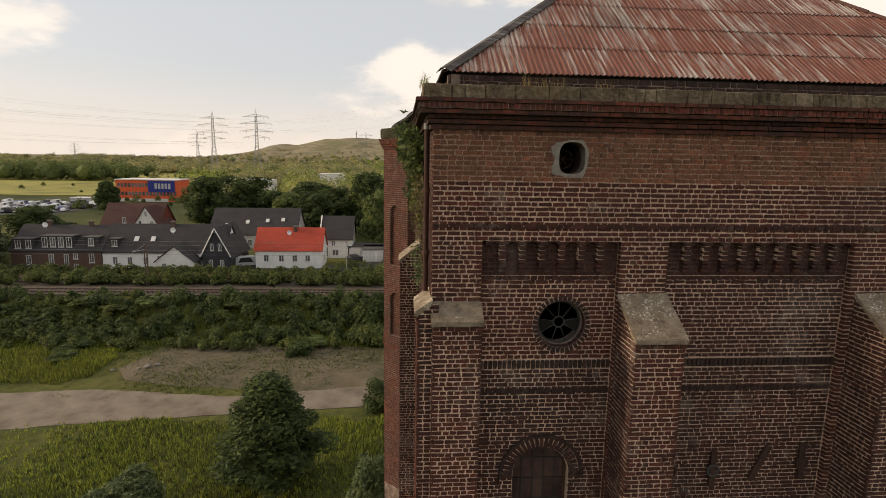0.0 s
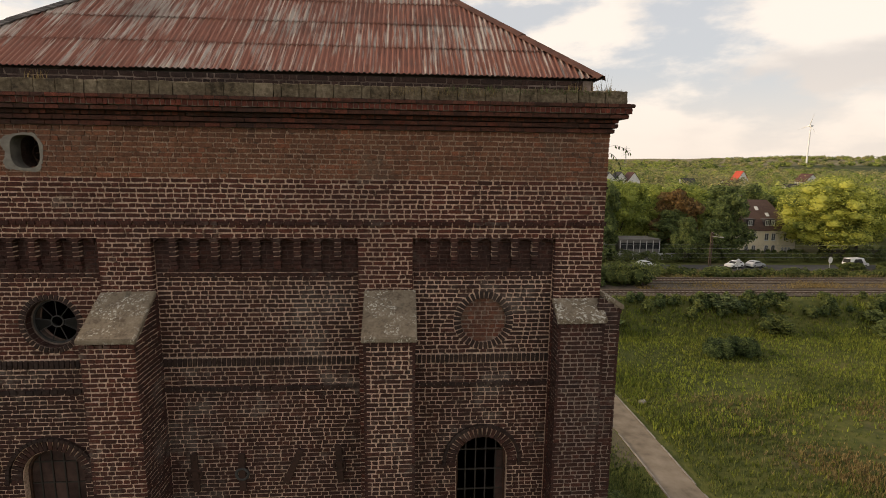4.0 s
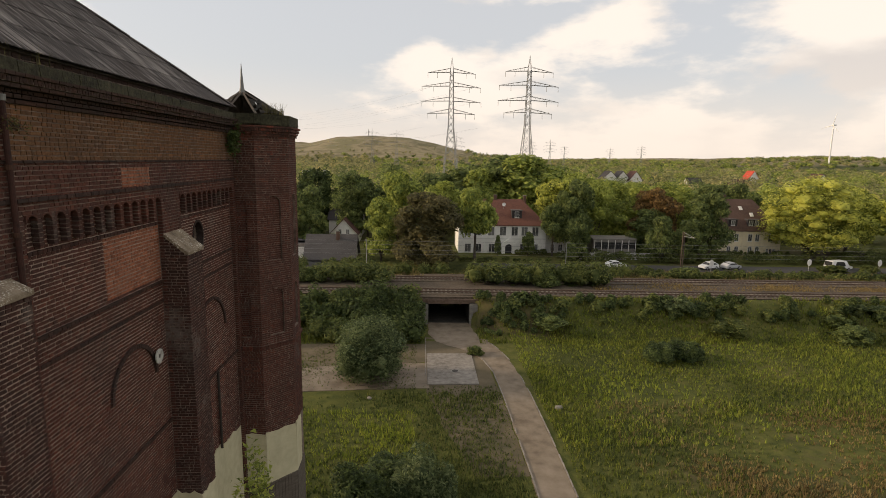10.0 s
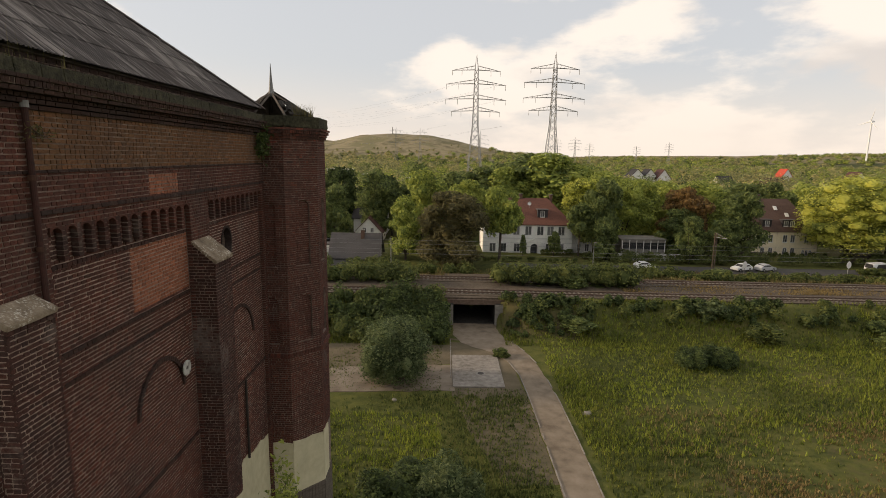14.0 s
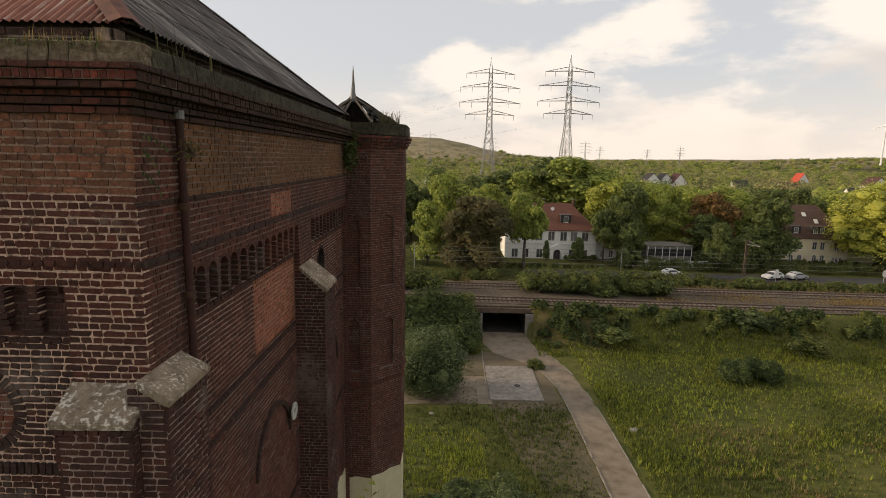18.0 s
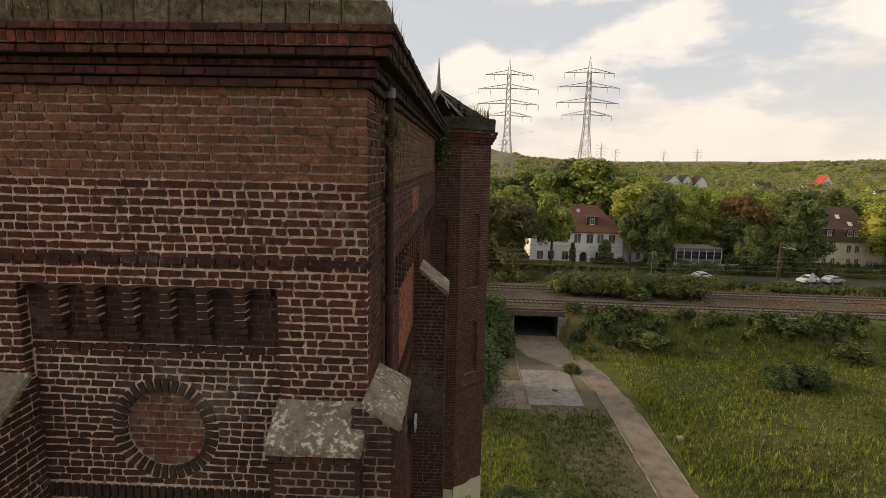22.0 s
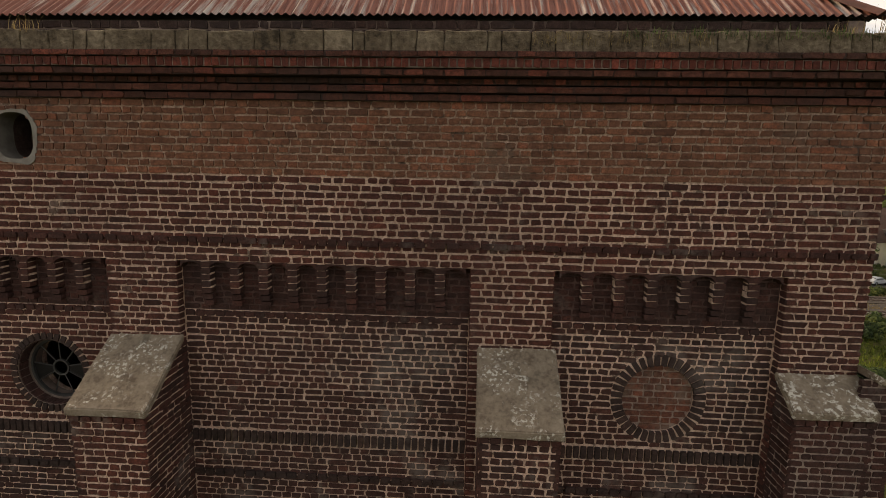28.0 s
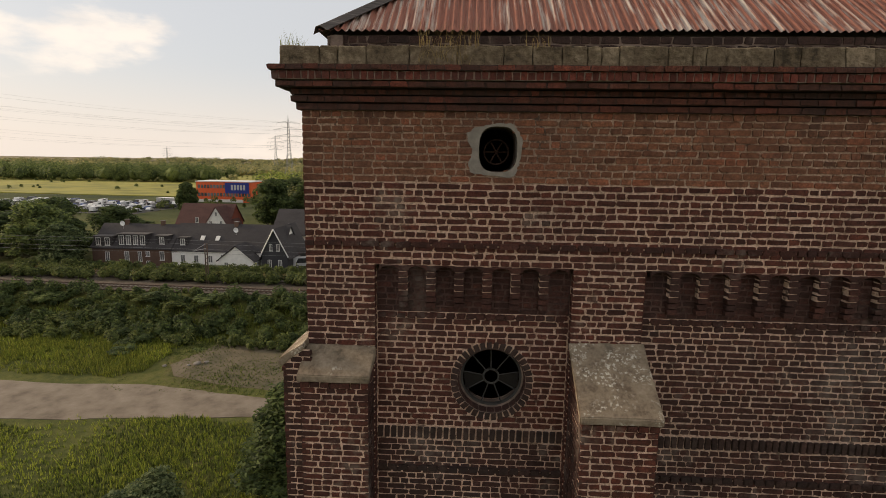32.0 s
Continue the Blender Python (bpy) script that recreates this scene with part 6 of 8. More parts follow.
def blob_set(h, r, base, k, seed, cone=False, dense=False):
    """Boughs of a crown, most of them near its outside: (x, y, z, half width, half height)."""
    rr = random.Random(seed)
    out = []
    for i in range(k):
        t = rr.random()
        z = base + (h - base) * (0.10 + 0.80 * t)
        wide = r * math.sqrt(max(0.08, 1 - ((t - 0.42) / 0.62) ** 2)) * 0.80
        if cone:
            wide = r * max(0.06, (1 - t) ** 0.75 if t > 0.25 else 0.55 + t) * 0.8
        a = rr.uniform(0, 2 * math.pi)
        d = wide * math.sqrt(rr.uniform(0.2, 1.0))
        s = r * rr.uniform(0.17, 0.34) * (0.6 if cone else 1.0)
        if dense:
            s *= 1.2
        out.append((d * math.cos(a), d * math.sin(a), z, s, s * rr.uniform(0.7, 1.0) * (1.7 if dense else 1.0)))
    out.append((0, 0, h - r * 0.3, r * 0.28, r * 0.28))
    out.append((0, 0, base + (h - base) * 0.5, r * 0.45, (h - base) * 0.34))
    return out


TREES = {}


def tree(x, y, h, r, leaf="green", kind="tree", label="", n=2600, size=0.46, base=0.28, k=20, sx=1.0, turn=None, z=None, shape=None, cone=False):
    """A tree: tapered trunk, limbs and a crown of separate leaves. Shapes are shared between trees of a kind."""
    size = round(size / ((r / 5) ** 2 * h / 13) ** 0.333 * 5) / 5 if kind == "bush" and n < 1000 else round(size / ((r / 5) ** 2 * h / 13) ** 0.333 * 12) / 12
    n, size = int(n * (2.6 if n < 6000 else 1.8)), size * (0.68 if n < 6000 else 0.70)
    key = (leaf, cone, kind, n, size, base, k, shape if shape is not None else random.randrange(3))
    z = height(x, y) if z is None else z
    m0 = Matrix.Translation((x, y, z - 0.05)) @ pose(0, 0, 0, 0, 0, random.uniform(0, 360) if turn is None else turn) @ Matrix.Diagonal((r / 5 * sx, r / 5 * sx, h / 13, 1))
    if key in TREES:
        ob = copy_thing(TREES[key], m0)
        return tagged(ob, label)
    ob = new(kind)
    tagged(ob, label, "tree" if kind == "tree" else "bush", "trees round the meadow" if kind == "tree" else "bushes")
    seed = len(TREES) * 17 + 3
    rr = random.Random(seed)
    blobs = blob_set(13.0 if kind == "tree" else 10.5, 5.0, 13 * base, int(k * 1.9), seed, cone, dense=kind == "bush")
    if kind == "tree":
        bm = bmesh.new()
        rod(bm, (0, 0, -0.3), (0.1, 0.05, 13 * base), 0.34, 0.24, 10)
        rod(bm, (0.1, 0.05, 13 * base), (0.0, 0.2, 10.5), 0.24, 0.06, 8)
        part("trunk", bm, BARK, ob)
        for i in range(6):
            b = blobs[i]
            s = Vector((0.1, 0.05, 13 * base * rr.uniform(0.8, 1.4)))
            bm = bmesh.new()
            mid = s.lerp(Vector(b[:3]), 0.5) + Vector((0, 0, -0.3))
            rod(bm, s, mid, 0.13, 0.09, 6)
            rod(bm, mid, b[:3], 0.09, 0.03, 6)
            part("limb", bm, BARK, ob)
    else:
        bm = bmesh.new()
        for b in blobs[:7]:
            rod(bm, (rr.uniform(-0.3, 0.3), rr.uniform(-0.3, 0.3), -0.2), b[:3], 0.07, 0.02, 5)
        part("stem", bm, BARK, ob)
    part("crown", crown(blobs, n, size, seed), LEAF[leaf], ob)
    ob.matrix_basis = m0
    TREES[key] = ob
    return ob


def bush(x, y, h, r, leaf="green", label="", n=900, size=0.3, z=None):
    return tree(x, y, h, r, leaf, "bush", label or "leafy green bush", n, size, 0.02, 14, z=z)


# trees of the village side, seen past the tower
tree(20.6, 100, 14.5, 7.6, "brown", label="broad brownish-green tree behind the railway", n=5800, size=0.46, base=0.0, k=36)
tree(30, 103, 15, 4.6, "green", label="green street tree in front of a white villa", n=2600, base=0.42)
tree(11.5, 106, 12.5, 4, "green", label="slender green tree beside a grey roof", n=2600, base=0.06)
tree(14.5, 112, 18, 5.5, "green", label="green tree behind the railway", base=0.2)
tree(2.5, 134, 17.5, 6.5, "dark", label="tall dark tree behind the houses", base=0.06)
tree(-5, 118, 14, 4.5, "dark", label="dark tree beside the turret", base=0.1)
tree(6, 135, 15, 6, "dark", label="dark tree behind the houses", base=0.1)
tree(13, 140, 19, 7, "dark", label="dark tree behind the houses", base=0.1)
for x, y, h, r, c in ((22, 150, 16.5, 8, "dark"), (30, 160, 18, 9, "dark"), (38, 156, 18, 8.5, "green"), (45, 165, 17.5, 9, "dark"), (52, 158, 16, 8, "green"), (25, 134, 15, 6, "olive"), (62, 146, 15, 7, "olive"), (70, 150, 15.5, 8, "green"), (80, 152, 15, 7.5, "olive"), (90, 146, 14.5, 7, "green"), (97, 138, 15, 7, "dark"), (112, 138, 15.5, 8, "green")):
    tree(x, y, h, r, c, label="tall leafy tree in the row behind the villa", n=3400, size=0.62, base=0.12, k=26)
tree(48.0, 113, 11.5, 3.4, "dark", label="dark tree at the corner of the white villa", base=0.2)
tree(53.0, 114, 16.5, 5.0, "dark", label="tall dark green tree beside the villa", n=3200, base=0.22)
tree(55, 122, 15.5, 5.61, "green", label="leafy green tree beside the street", n=3200, base=0.06)
tree(50.5, 122, 16.5, 6.71, "yellow", label="tall yellow-green tree by the villa", n=3000, base=0.06)
tree(60, 122, 16.5, 6.1, "olive", label="tall olive-green tree by the street", n=3000, base=0.06)
tree(70.5, 115, 10.5, 5.12, "dark", label="dark green tree by the street", n=3400, size=0.36, base=0.05)
tree(72.5, 118, 15.0, 6.1, "rust", label="tree with rusty brown autumn leaves", n=3400, base=0.06)
tree(66, 126, 16, 6.1, "olive", label="tall olive-green tree by the street", n=3000, base=0.06)
tree(82, 112.5, 14.5, 5.12, "dark", label="full dark green tree beside the cream villa", n=3200, base=0.06)
tree(68.5, 106, 9, 3.2, "dark", label="full green tree beside the street", n=2600, size=0.34, base=0.1)
tree(42.6, 112.5, 5.4, 1.5, "dark", label="small dark tree in front of the villa", n=1200, size=0.4, base=0.06)
tree(36, 112.5, 4.4, 1.1, "dark", label="small dark conifer beside the villa porch", n=1000, size=0.4, base=0.1, cone=True)
tree(82, 130, 15.5, 7.93, "green", label="tall green tree behind the cream villa", n=3200, base=0.06)
tree(74, 132, 15.5, 7.32, "olive", label="tall olive-green tree by the street", n=3200, base=0.06)
tree(104.6, 112, 18.6, 10.2, "yellow", label="broad yellow-green tree lit by the low sun", n=18000, size=0.33, base=0.10, k=70)
tree(118, 118, 16, 7, "yellow", label="broad yellow-green street tree", n=4200, base=0.12, k=28)
tree(99, 130, 16, 6, "dark", label="dark tree behind the cream villa", base=0.06)
tree(128, 112, 13, 6, "dark", label="dark tree at the end of the street", base=0.1)
tree(76.5, 109, 9.0, 3.6, "dark", label="dark full tree by the street", n=3000, base=0.03)
tree(52.0, 108.5, 9.0, 2.8, "dark", label="full dark green tree beside the villa wing", n=3000, base=0.03)
for x in range(86, 180, 13):
    tree(x + random.uniform(-3, 3), 140 + random.uniform(-6, 10), random.uniform(13, 15.5), random.uniform(6, 8), random.choice(("green", "olive", "dark", "yellow")), label="tall leafy tree in the wooded row", n=3200, size=0.62, base=0.12, k=26)
# trees behind the houses on the other side
for x, y, h, r, c in ((-53, 150, 15.5, 6.5, "deep"), (-43, 158, 13, 7, "deep"), (-35, 150, 12, 6, "deep"), (-27, 160, 12, 7, "deep"), (-19, 150, 13, 7, "deep"), (-9, 146, 17.5, 7, "deep"), (1, 150, 16, 7, "deep"), (-22, 140, 12, 5, "deep"), (-30, 142, 12, 5, "dark"), (-106, 200, 12, 4.5, "deep"), (-66, 190, 14, 7, "deep"), (-58, 182, 15, 8, "deep"), (-54, 200, 13, 8, "dark")):
    tree(x, y, h, r, c, label="dark full tree behind the village roofs", n=3000, size=0.62, base=0.06, k=26)
for x, y, h, r in ((-80, 104, 9, 6), (-86, 110, 12, 7), (-78, 118, 10, 6), (-95, 106, 10, 7), (-108, 120, 11, 8), (-84, 132, 8, 6)):
    tree(x, y, h, r, "deep", label="dark leafy tree at the edge of the village", n=3000, base=0.04, k=26)
tree(-9.4, 36.0, 8.4, 5.8, "deep", label="dense young tree with dark green leaves in the meadow", n=12000, size=0.24, base=0.06, k=60, cone=True)
tree(14.2, 54.2, 7.2, 3.9, "silver", label="round willow bush beside the dirt track", n=14000, size=0.18, base=0.02, k=34, kind="bush")
tree(-81, 100, 12.5, 6.5, "dark", label="dark full tree at the end of the houses", n=3000, base=0.04, k=26)
tree(-73.5, 96.5, 8.5, 4.2, "silver", label="grey-green willow tree at the end of the houses", n=3000, base=0.04, k=26)
bush(-1.8, 47.5, 3.4, 2.0, "deep", "small bush at the foot of the tower", 2400, 0.18)
bush(-1.2, 27.0, 9.0, 2.4, "silver", "tall bush close to the tower", 4200, 0.17)
bush(-16.8, 30.5, 5.2, 2.6, "silver", "pale willow bush in the meadow", 4200, 0.18)
bush(-5.5, 25.0, 5.0, 2.6, "deep", "dark bush in front of the tower", 4200, 0.18)
bush(-14.0, 28.0, 3.2, 3.0, "deep", "low dark bush in the meadow", 3200, 0.18)
bush(15.5, 29.5, 6.4, 2.6, "deep", "dark shrub at the foot of the turret", 4200, 0.16)
bush(19.4, 30.5, 6.2, 2.5, "silver", "dark grey-green willow shrub at the foot of the turret", 4200, 0.16)
bush(17.4, 33.5, 3.6, 2.6, "deep", "low dark shrub in the grass beside the tower", 4200, 0.16)
bush(22.0, 28.0, 3.4, 2.4, "scrub", "low green shrub in the grass beside the tower", 3200, 0.16)
bush(24.8, 27.0, 2.4, 2.0, "brown", "dry brownish weeds beside the path", 2400, 0.14)
bush(25.9, 60.9, 1.2, 1.1, "scrub", "small tuft of weeds beside the slab", 900, 0.13)

# scrub on the railway bank
rr = random.Random(5)
for i in range(80):
    x = rr.uniform(-70, 130)
    if TUN0 - 1.5 < x < TUN1 + 1.5:
        continue
    y = 69.0 + rr.uniform(-2.5, 3.0) - 0.03 * (x - 23)
    near = abs(x - 12) < 9 or x < -5
    h = (rr.uniform(1.8, 4.0) if x > -5 else rr.uniform(0.9, 2.0)) if near else rr.uniform(1.2, 3.0)
    if x > 35 and rr.random() < 0.3:
        continue
    bush(x, y, h, rr.uniform(1.4, 2.8), rr.choice(("dark", "scrub", "scrub", "dark", "silver")), "scrub on the slope of the railway bank", 700, 0.26)
for i in range(50):
    x = rr.uniform(-75, 130)
    if 14.5 < x < 20.5:
        continue
    y = (81.8 + rr.uniform(-0.9, 0.9) if -4 < x < 50 else 91.5 + rr.uniform(-1.5, 3.5)) - 0.03 * (x - 23)
    h = rr.uniform(1.8, 3.0) if -4 < x < 50 else rr.uniform(1.0, 2.2)
    bush(x, y, h, rr.uniform(1.4, 2.8), rr.choice(("scrub", "scrub", "dark", "deep")), "scrub behind the railway tracks", 600, 0.26)
for x in (97.5, 99.8, 102.0, 104.0, 106.3):
    bush(x, 97.6, rr.uniform(1.5, 2.0), 1.6, "scrub", "roadside bush in front of a parked van", 900, 0.24)
for x, y in ((84, 63), (88, 61), (92, 64), (98, 60), (104, 62), (76, 65)):
    bush(x, y, rr.uniform(2.2, 4.2), rr.uniform(2.0, 3.4), rr.choice(("dark", "silver")), "bush at the edge of the meadow", 1800, 0.24)
for i in range(26):
    x, y = rr.uniform(-70, -6), rr.uniform(60.5, 67.0)
    bush(x, y, rr.uniform(0.8, 1.8), rr.uniform(1.2, 2.6), rr.choice(("scrub", "dark", "deep")), "scrub at the edge of the meadow", 700, 0.26)

# far woods: countless crowns, one body of leaves for each stretch

def woods(name, boxes, label, seed, leaf="far", category="woods", flat=0.0, core=False):
    r = np.random.default_rng(seed)
    P, Nn, S, CV = [], [], [], []
    for x0, x1, y0, y1, count, h0, h1, n, size in boxes:
        n, size = int(n * (3.0 if core else 2.1)), size * 0.6
        for i in range(count):
            x, y = r.uniform(x0, x1), r.uniform(y0, y1)
            h = r.uniform(h0, h1)
            rad = h * r.uniform(0.32, 0.5) * (1.0 if size < 1.2 or not core else 1.9)
            d = r.normal(0, 1, (n, 3))
            d[:, 2] = np.abs(d[:, 2]) * 1.1 - 0.25
            d /= np.linalg.norm(d, axis=1)[:, None]
            if flat and y < 90 and max(TUN0 - x, x - TUN1 - 0.45 * max(0, 73 - y)) < 0.6 * rad + 0.2:
                continue
            if core:
                q = CORE * np.array([rad, rad, h * 0.5]) * r.uniform(0.5, 0.74, (len(CORE), 1)) + np.array([x, y - flat * (x - 23), height(x, y - flat * (x - 23)) + h * 0.37])
                CV.append(q)
            P.append(np.array([x, y - flat * (x - 23), height(x, y - flat * (x - 23)) + h * (0.37 if core else 0.45)]) + d * np.array([rad, rad, h * 0.55]) * r.uniform(0.75, 1.05, (n, 1)))
            Nn.append(d)
            S.append(np.full(n, size))
    P, Nn, S = np.concatenate(P), np.concatenate(Nn), np.concatenate(S)
    vs, fs = leaves(P, Nn * 0.85 + np.array([0, 0, 0.45]), S, r, 0.42)
    fs = fs.tolist()
    if core:
        k = len(vs)
        vs = np.concatenate([vs] + CV)
        fs += (np.arange(len(CV))[:, None, None] * len(CORE) + k + CORE_F[None]).reshape(-1, 3).tolist()
    ob = part(name, raw(name, vs, fs), LEAF[leaf], None, label, kind="stuff")
    ob["category"] = category
    return ob


# Half of the crowns take the far leaf tone with haze in it.
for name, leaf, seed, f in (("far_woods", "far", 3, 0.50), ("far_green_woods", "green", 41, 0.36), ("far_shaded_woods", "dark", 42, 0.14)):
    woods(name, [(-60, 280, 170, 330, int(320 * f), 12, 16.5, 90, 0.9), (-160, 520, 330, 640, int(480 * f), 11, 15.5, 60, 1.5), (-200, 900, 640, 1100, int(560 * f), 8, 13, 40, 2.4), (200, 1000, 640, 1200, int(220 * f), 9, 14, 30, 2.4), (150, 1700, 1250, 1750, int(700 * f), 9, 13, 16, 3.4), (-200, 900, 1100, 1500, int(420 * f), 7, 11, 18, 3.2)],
          {"far": "far wooded plain with olive crowns paled for haze", "green": "far wooded plain with mid-green crowns", "dark": "far wooded plain with dark green crowns"}[leaf], seed, leaf, core=True)
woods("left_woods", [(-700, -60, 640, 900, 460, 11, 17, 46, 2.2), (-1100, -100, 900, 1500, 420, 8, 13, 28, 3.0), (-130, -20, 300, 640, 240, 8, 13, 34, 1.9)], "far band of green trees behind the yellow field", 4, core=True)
woods("dark_woods", [(-640, -230, 450, 540, 300, 13, 20, 110, 1.3)], "dark wood at the edge of the yellow field", 5, "dark", core=True)
woods("field_scrub", [(-420, -60, 300, 640, 150, 1.2, 3.2, 34, 0.9), (-215, -122, 188, 194, 26, 1.5, 3.5, 60, 0.5), (-140, -70, 205, 250, 34, 2.0, 5.0, 90, 0.6)], "scattered scrub on the yellow field and round the car park", 35, "scrub", "scrub")
woods("hill_scrub", [(-560, 350, 1480, 1560, 90, 5, 8, 24, 2.4), (-400, 200, 1600, 1700, 14, 3, 5, 14, 2.0)], "scrub on the far hill", 6)

woods("bank_scrub", [(-8, 19, 63.5, 72.0, 70, 1.6, 3.2, 62, 0.34), (-80, -8, 62.0, 71.5, 230, 0.9, 2.0, 50, 0.34), (27, 125, 69.0, 72.5, 80, 1.0, 2.2, 56, 0.34)], "dense green scrub on the slope of the railway bank", 31, "scrub", "scrub", 0.03, core=True)
woods("dark_scrub", [(-8, 19, 64.5, 72.5, 50, 1.8, 3.6, 62, 0.34), (-80, -6, 64.5, 73.0, 210, 1.2, 2.6, 56, 0.34), (8, 20, 64.0, 72.0, 64, 2.2, 4.0, 62, 0.34), (27.4, 36, 67.5, 72.8, 30, 0.8, 1.8, 56, 0.34), (28, 60, 69.5, 72.8, 50, 0.9, 2.0, 56, 0.34), (60, 125, 69.0, 73.0, 60, 0.9, 2.2, 56, 0.34), (12, 19.4, 67, 72.8, 26, 1.2, 2.4, 56, 0.34)], "dark bramble scrub on the slope of the railway bank", 33, "deep", "scrub", 0.03, core=True)
woods("bramble_thicket", [(45.6, 51.4, 57.6, 61.4, 20, 1.6, 2.6, 150, 0.30), (50.0, 53.0, 57.4, 60.0, 7, 0.9, 1.6, 130, 0.28)], "low dark bramble thicket in the meadow", 36, "deep", "bush", core=True)
woods("garden_hedge", [(40.5, 47.5, 113.4, 114.6, 22, 1.0, 1.5, 90, 0.22), (48, 86, 107.0, 112.0, 40, 1.2, 2.4, 110, 0.26), (48, 124, 105.0, 106.4, 130, 1.5, 2.6, 90, 0.24), (27, 47, 105.2, 106.2, 40, 0.7, 1.1, 80, 0.22), (103, 124, 107.0, 112.0, 30, 1.6, 3.2, 110, 0.26), (88, 103, 115.8, 117.2, 26, 0.6, 1.1, 80, 0.2), (-12, 12, 97, 101, 30, 1.2, 2.4, 90, 0.24)], "dark hedges and garden shrubs in front of the villas", 34, "scrub", "hedge", 0.0)
woods("track_scrub", [(-80, -2, 87.5, 93.0, 170, 1.2, 2.3, 56, 0.34), (-80, -4, 80.4, 83.2, 210, 1.3, 2.5, 56, 0.34), (-80, 18, 72.0, 74.2, 130, 0.6, 1.2, 46, 0.34), (-4, 14.5, 80.9, 83.0, 46, 1.8, 3.6, 66, 0.34), (24, 49, 80.9, 83.6, 72, 2.2, 4.4, 66, 0.34), (-4, 60, 89.5, 94.0, 60, 1.6, 3.2, 56, 0.34), (49, 130, 88.0, 94.0, 130, 0.9, 2.1, 50, 0.34)], "green scrub between the tracks and the houses", 32, "scrub", "scrub", 0.03, core=True)


# ---- meadow grass ----
def grass(name, count, area, hmin, hmax, mat, label, seed, avoid=True, wide=0.055, oval=None):
    r = np.random.default_rng(seed)
    x0, x1, y0, y1 = area
    x, y = r.uniform(x0, x1, count), r.uniform(y0, y1, count)
    dens = np.array([noise.noise(Vector((a * 0.11, b * 0.11, seed))) for a, b in zip(x, y)])
    keep = r.uniform(-0.55, 0.5, count) < dens
    if avoid:
        wob = np.array([1.6 * noise.noise(Vector((a * 0.5, b * 0.5, 3))) for a, b in zip(x, y)])
        road = (x < 20.5) & (y > 45.6 + wob + np.clip((x + 2) * 0.45, 0, 4.6)) & (y < 66)
        keep &= ~((x > -33) & road) & ~((x <= -33) & (y > 43.5 + wob) & (y < 54.5 + wob))
        keep &= ~((x > 19) & (x < 31.0) & (y > 24)) | ((x > 18.8) & (x < 27.1) & (y < 50.5 + wob))
    keep &= ~((x > TUN0 - 0.3) & (x < TUN1 + 0.3) & (y > 61) & (y < 90))
    if avoid and not oval:
        keep &= (((x - 55) / 12) ** 2 + ((y - 37) / 8) ** 2 > 0.9 + 1.2 * dens) | (r.uniform(0, 1, count) < 0.22)
    if oval:
        keep &= ((x - oval[0]) / oval[2]) ** 2 + ((y - oval[1]) / oval[3]) ** 2 < 0.9 + 1.3 * dens + r.uniform(-0.3, 0.3, count)
    x, y, dens = x[keep], y[keep], dens[keep]
    n = len(x)
    z = np.array([height(a, b) for a, b in zip(x, y)])
    h = r.uniform(hmin, hmax, n) * (0.8 + 0.5 * dens)
    vs, fs = [], []
    for k in range(3):
        a = r.uniform(0, 6.283, n)
        w = wide * r.uniform(0.6, 1.4, n)
        lean = r.uniform(0.1, 0.5, n) * h
        la = r.uniform(0, 6.283, n)
        ox, oy = r.uniform(-0.12, 0.12, n), r.uniform(-0.12, 0.12, n)
        bx, by = x + ox, y + oy
        v = np.stack([np.stack([bx - w * np.cos(a), by - w * np.sin(a), z - 0.03], 1), np.stack([bx + w * np.cos(a), by + w * np.sin(a), z - 0.03], 1), np.stack([bx + lean * np.cos(la), by + lean * np.sin(la), z + h * r.uniform(0.7, 1.1, n)], 1)], 1)
        vs.append(v.reshape(-1, 3))
    vs = np.concatenate(vs)
    ob = part(name, raw(name, vs, np.arange(len(vs)).reshape(-1, 3)), mat, None, label, kind="stuff")
    ob["category"] = "grass"


grass("shaded_meadow_grass", 46000, (28, 115, 24, 69), 0.22, 0.5, LEAF["scrub"], "dark green meadow grass", 23, wide=0.045)
grass("meadow_grass", 40000, (28, 115, 24, 69), 0.28, 0.62, GRASS, "tall green and yellow meadow grass", 11, wide=0.045)
grass("dry_meadow_grass", 5000, (36, 95, 26, 48), 0.3, 0.7, STRAW, "dry straw-coloured grass patches", 12)
grass("dry_patch_grass", 26000, (34, 80, 22, 52), 0.22, 0.5, LEAF["fawn"], "brown dried grass in the meadow", 17, oval=(55, 37, 13, 9), wide=0.055)
grass("lush_grass", 32000, (-60, 19, 22, 46.5), 0.25, 0.62, LEAF["lush"], "bright green tall grass beside the tower", 18, wide=0.045)
grass("low_path_grass", 5200, (19.6, 27.4, 30, 52), 0.08, 0.32, LEAF["scrub"], "sparse low grass on the bare earth beside the path", 24, False, 0.04)
grass("lush_meadow_grass", 22000, (30, 115, 40, 70), 0.28, 0.65, LEAF["lush"], "bright green grass at the far side of the meadow", 19)
grass("lot_weeds", 17000, (-34, 19, 51, 66), 0.06, 0.28, LEAF["scrub"], "sparse low weeds on the bare earth lot", 22, False, 0.05)
grass("lush_slope_grass", 12000, (-80, -6, 58, 72), 0.35, 0.8, LEAF["lush"], "tall light green grass on the railway slope", 20)
grass("trackside_dead_grass", 7000, (46, 130, 77.6, 82.6), 0.15, 0.5, LEAF["fawn"], "reddish dead grass between the railway tracks", 21, False)
grass("near_meadow_grass", 46000, (-60, 27, 22, 50.5), 0.22, 0.55, LEAF["scrub"], "tall green meadow grass beside the tower", 13)
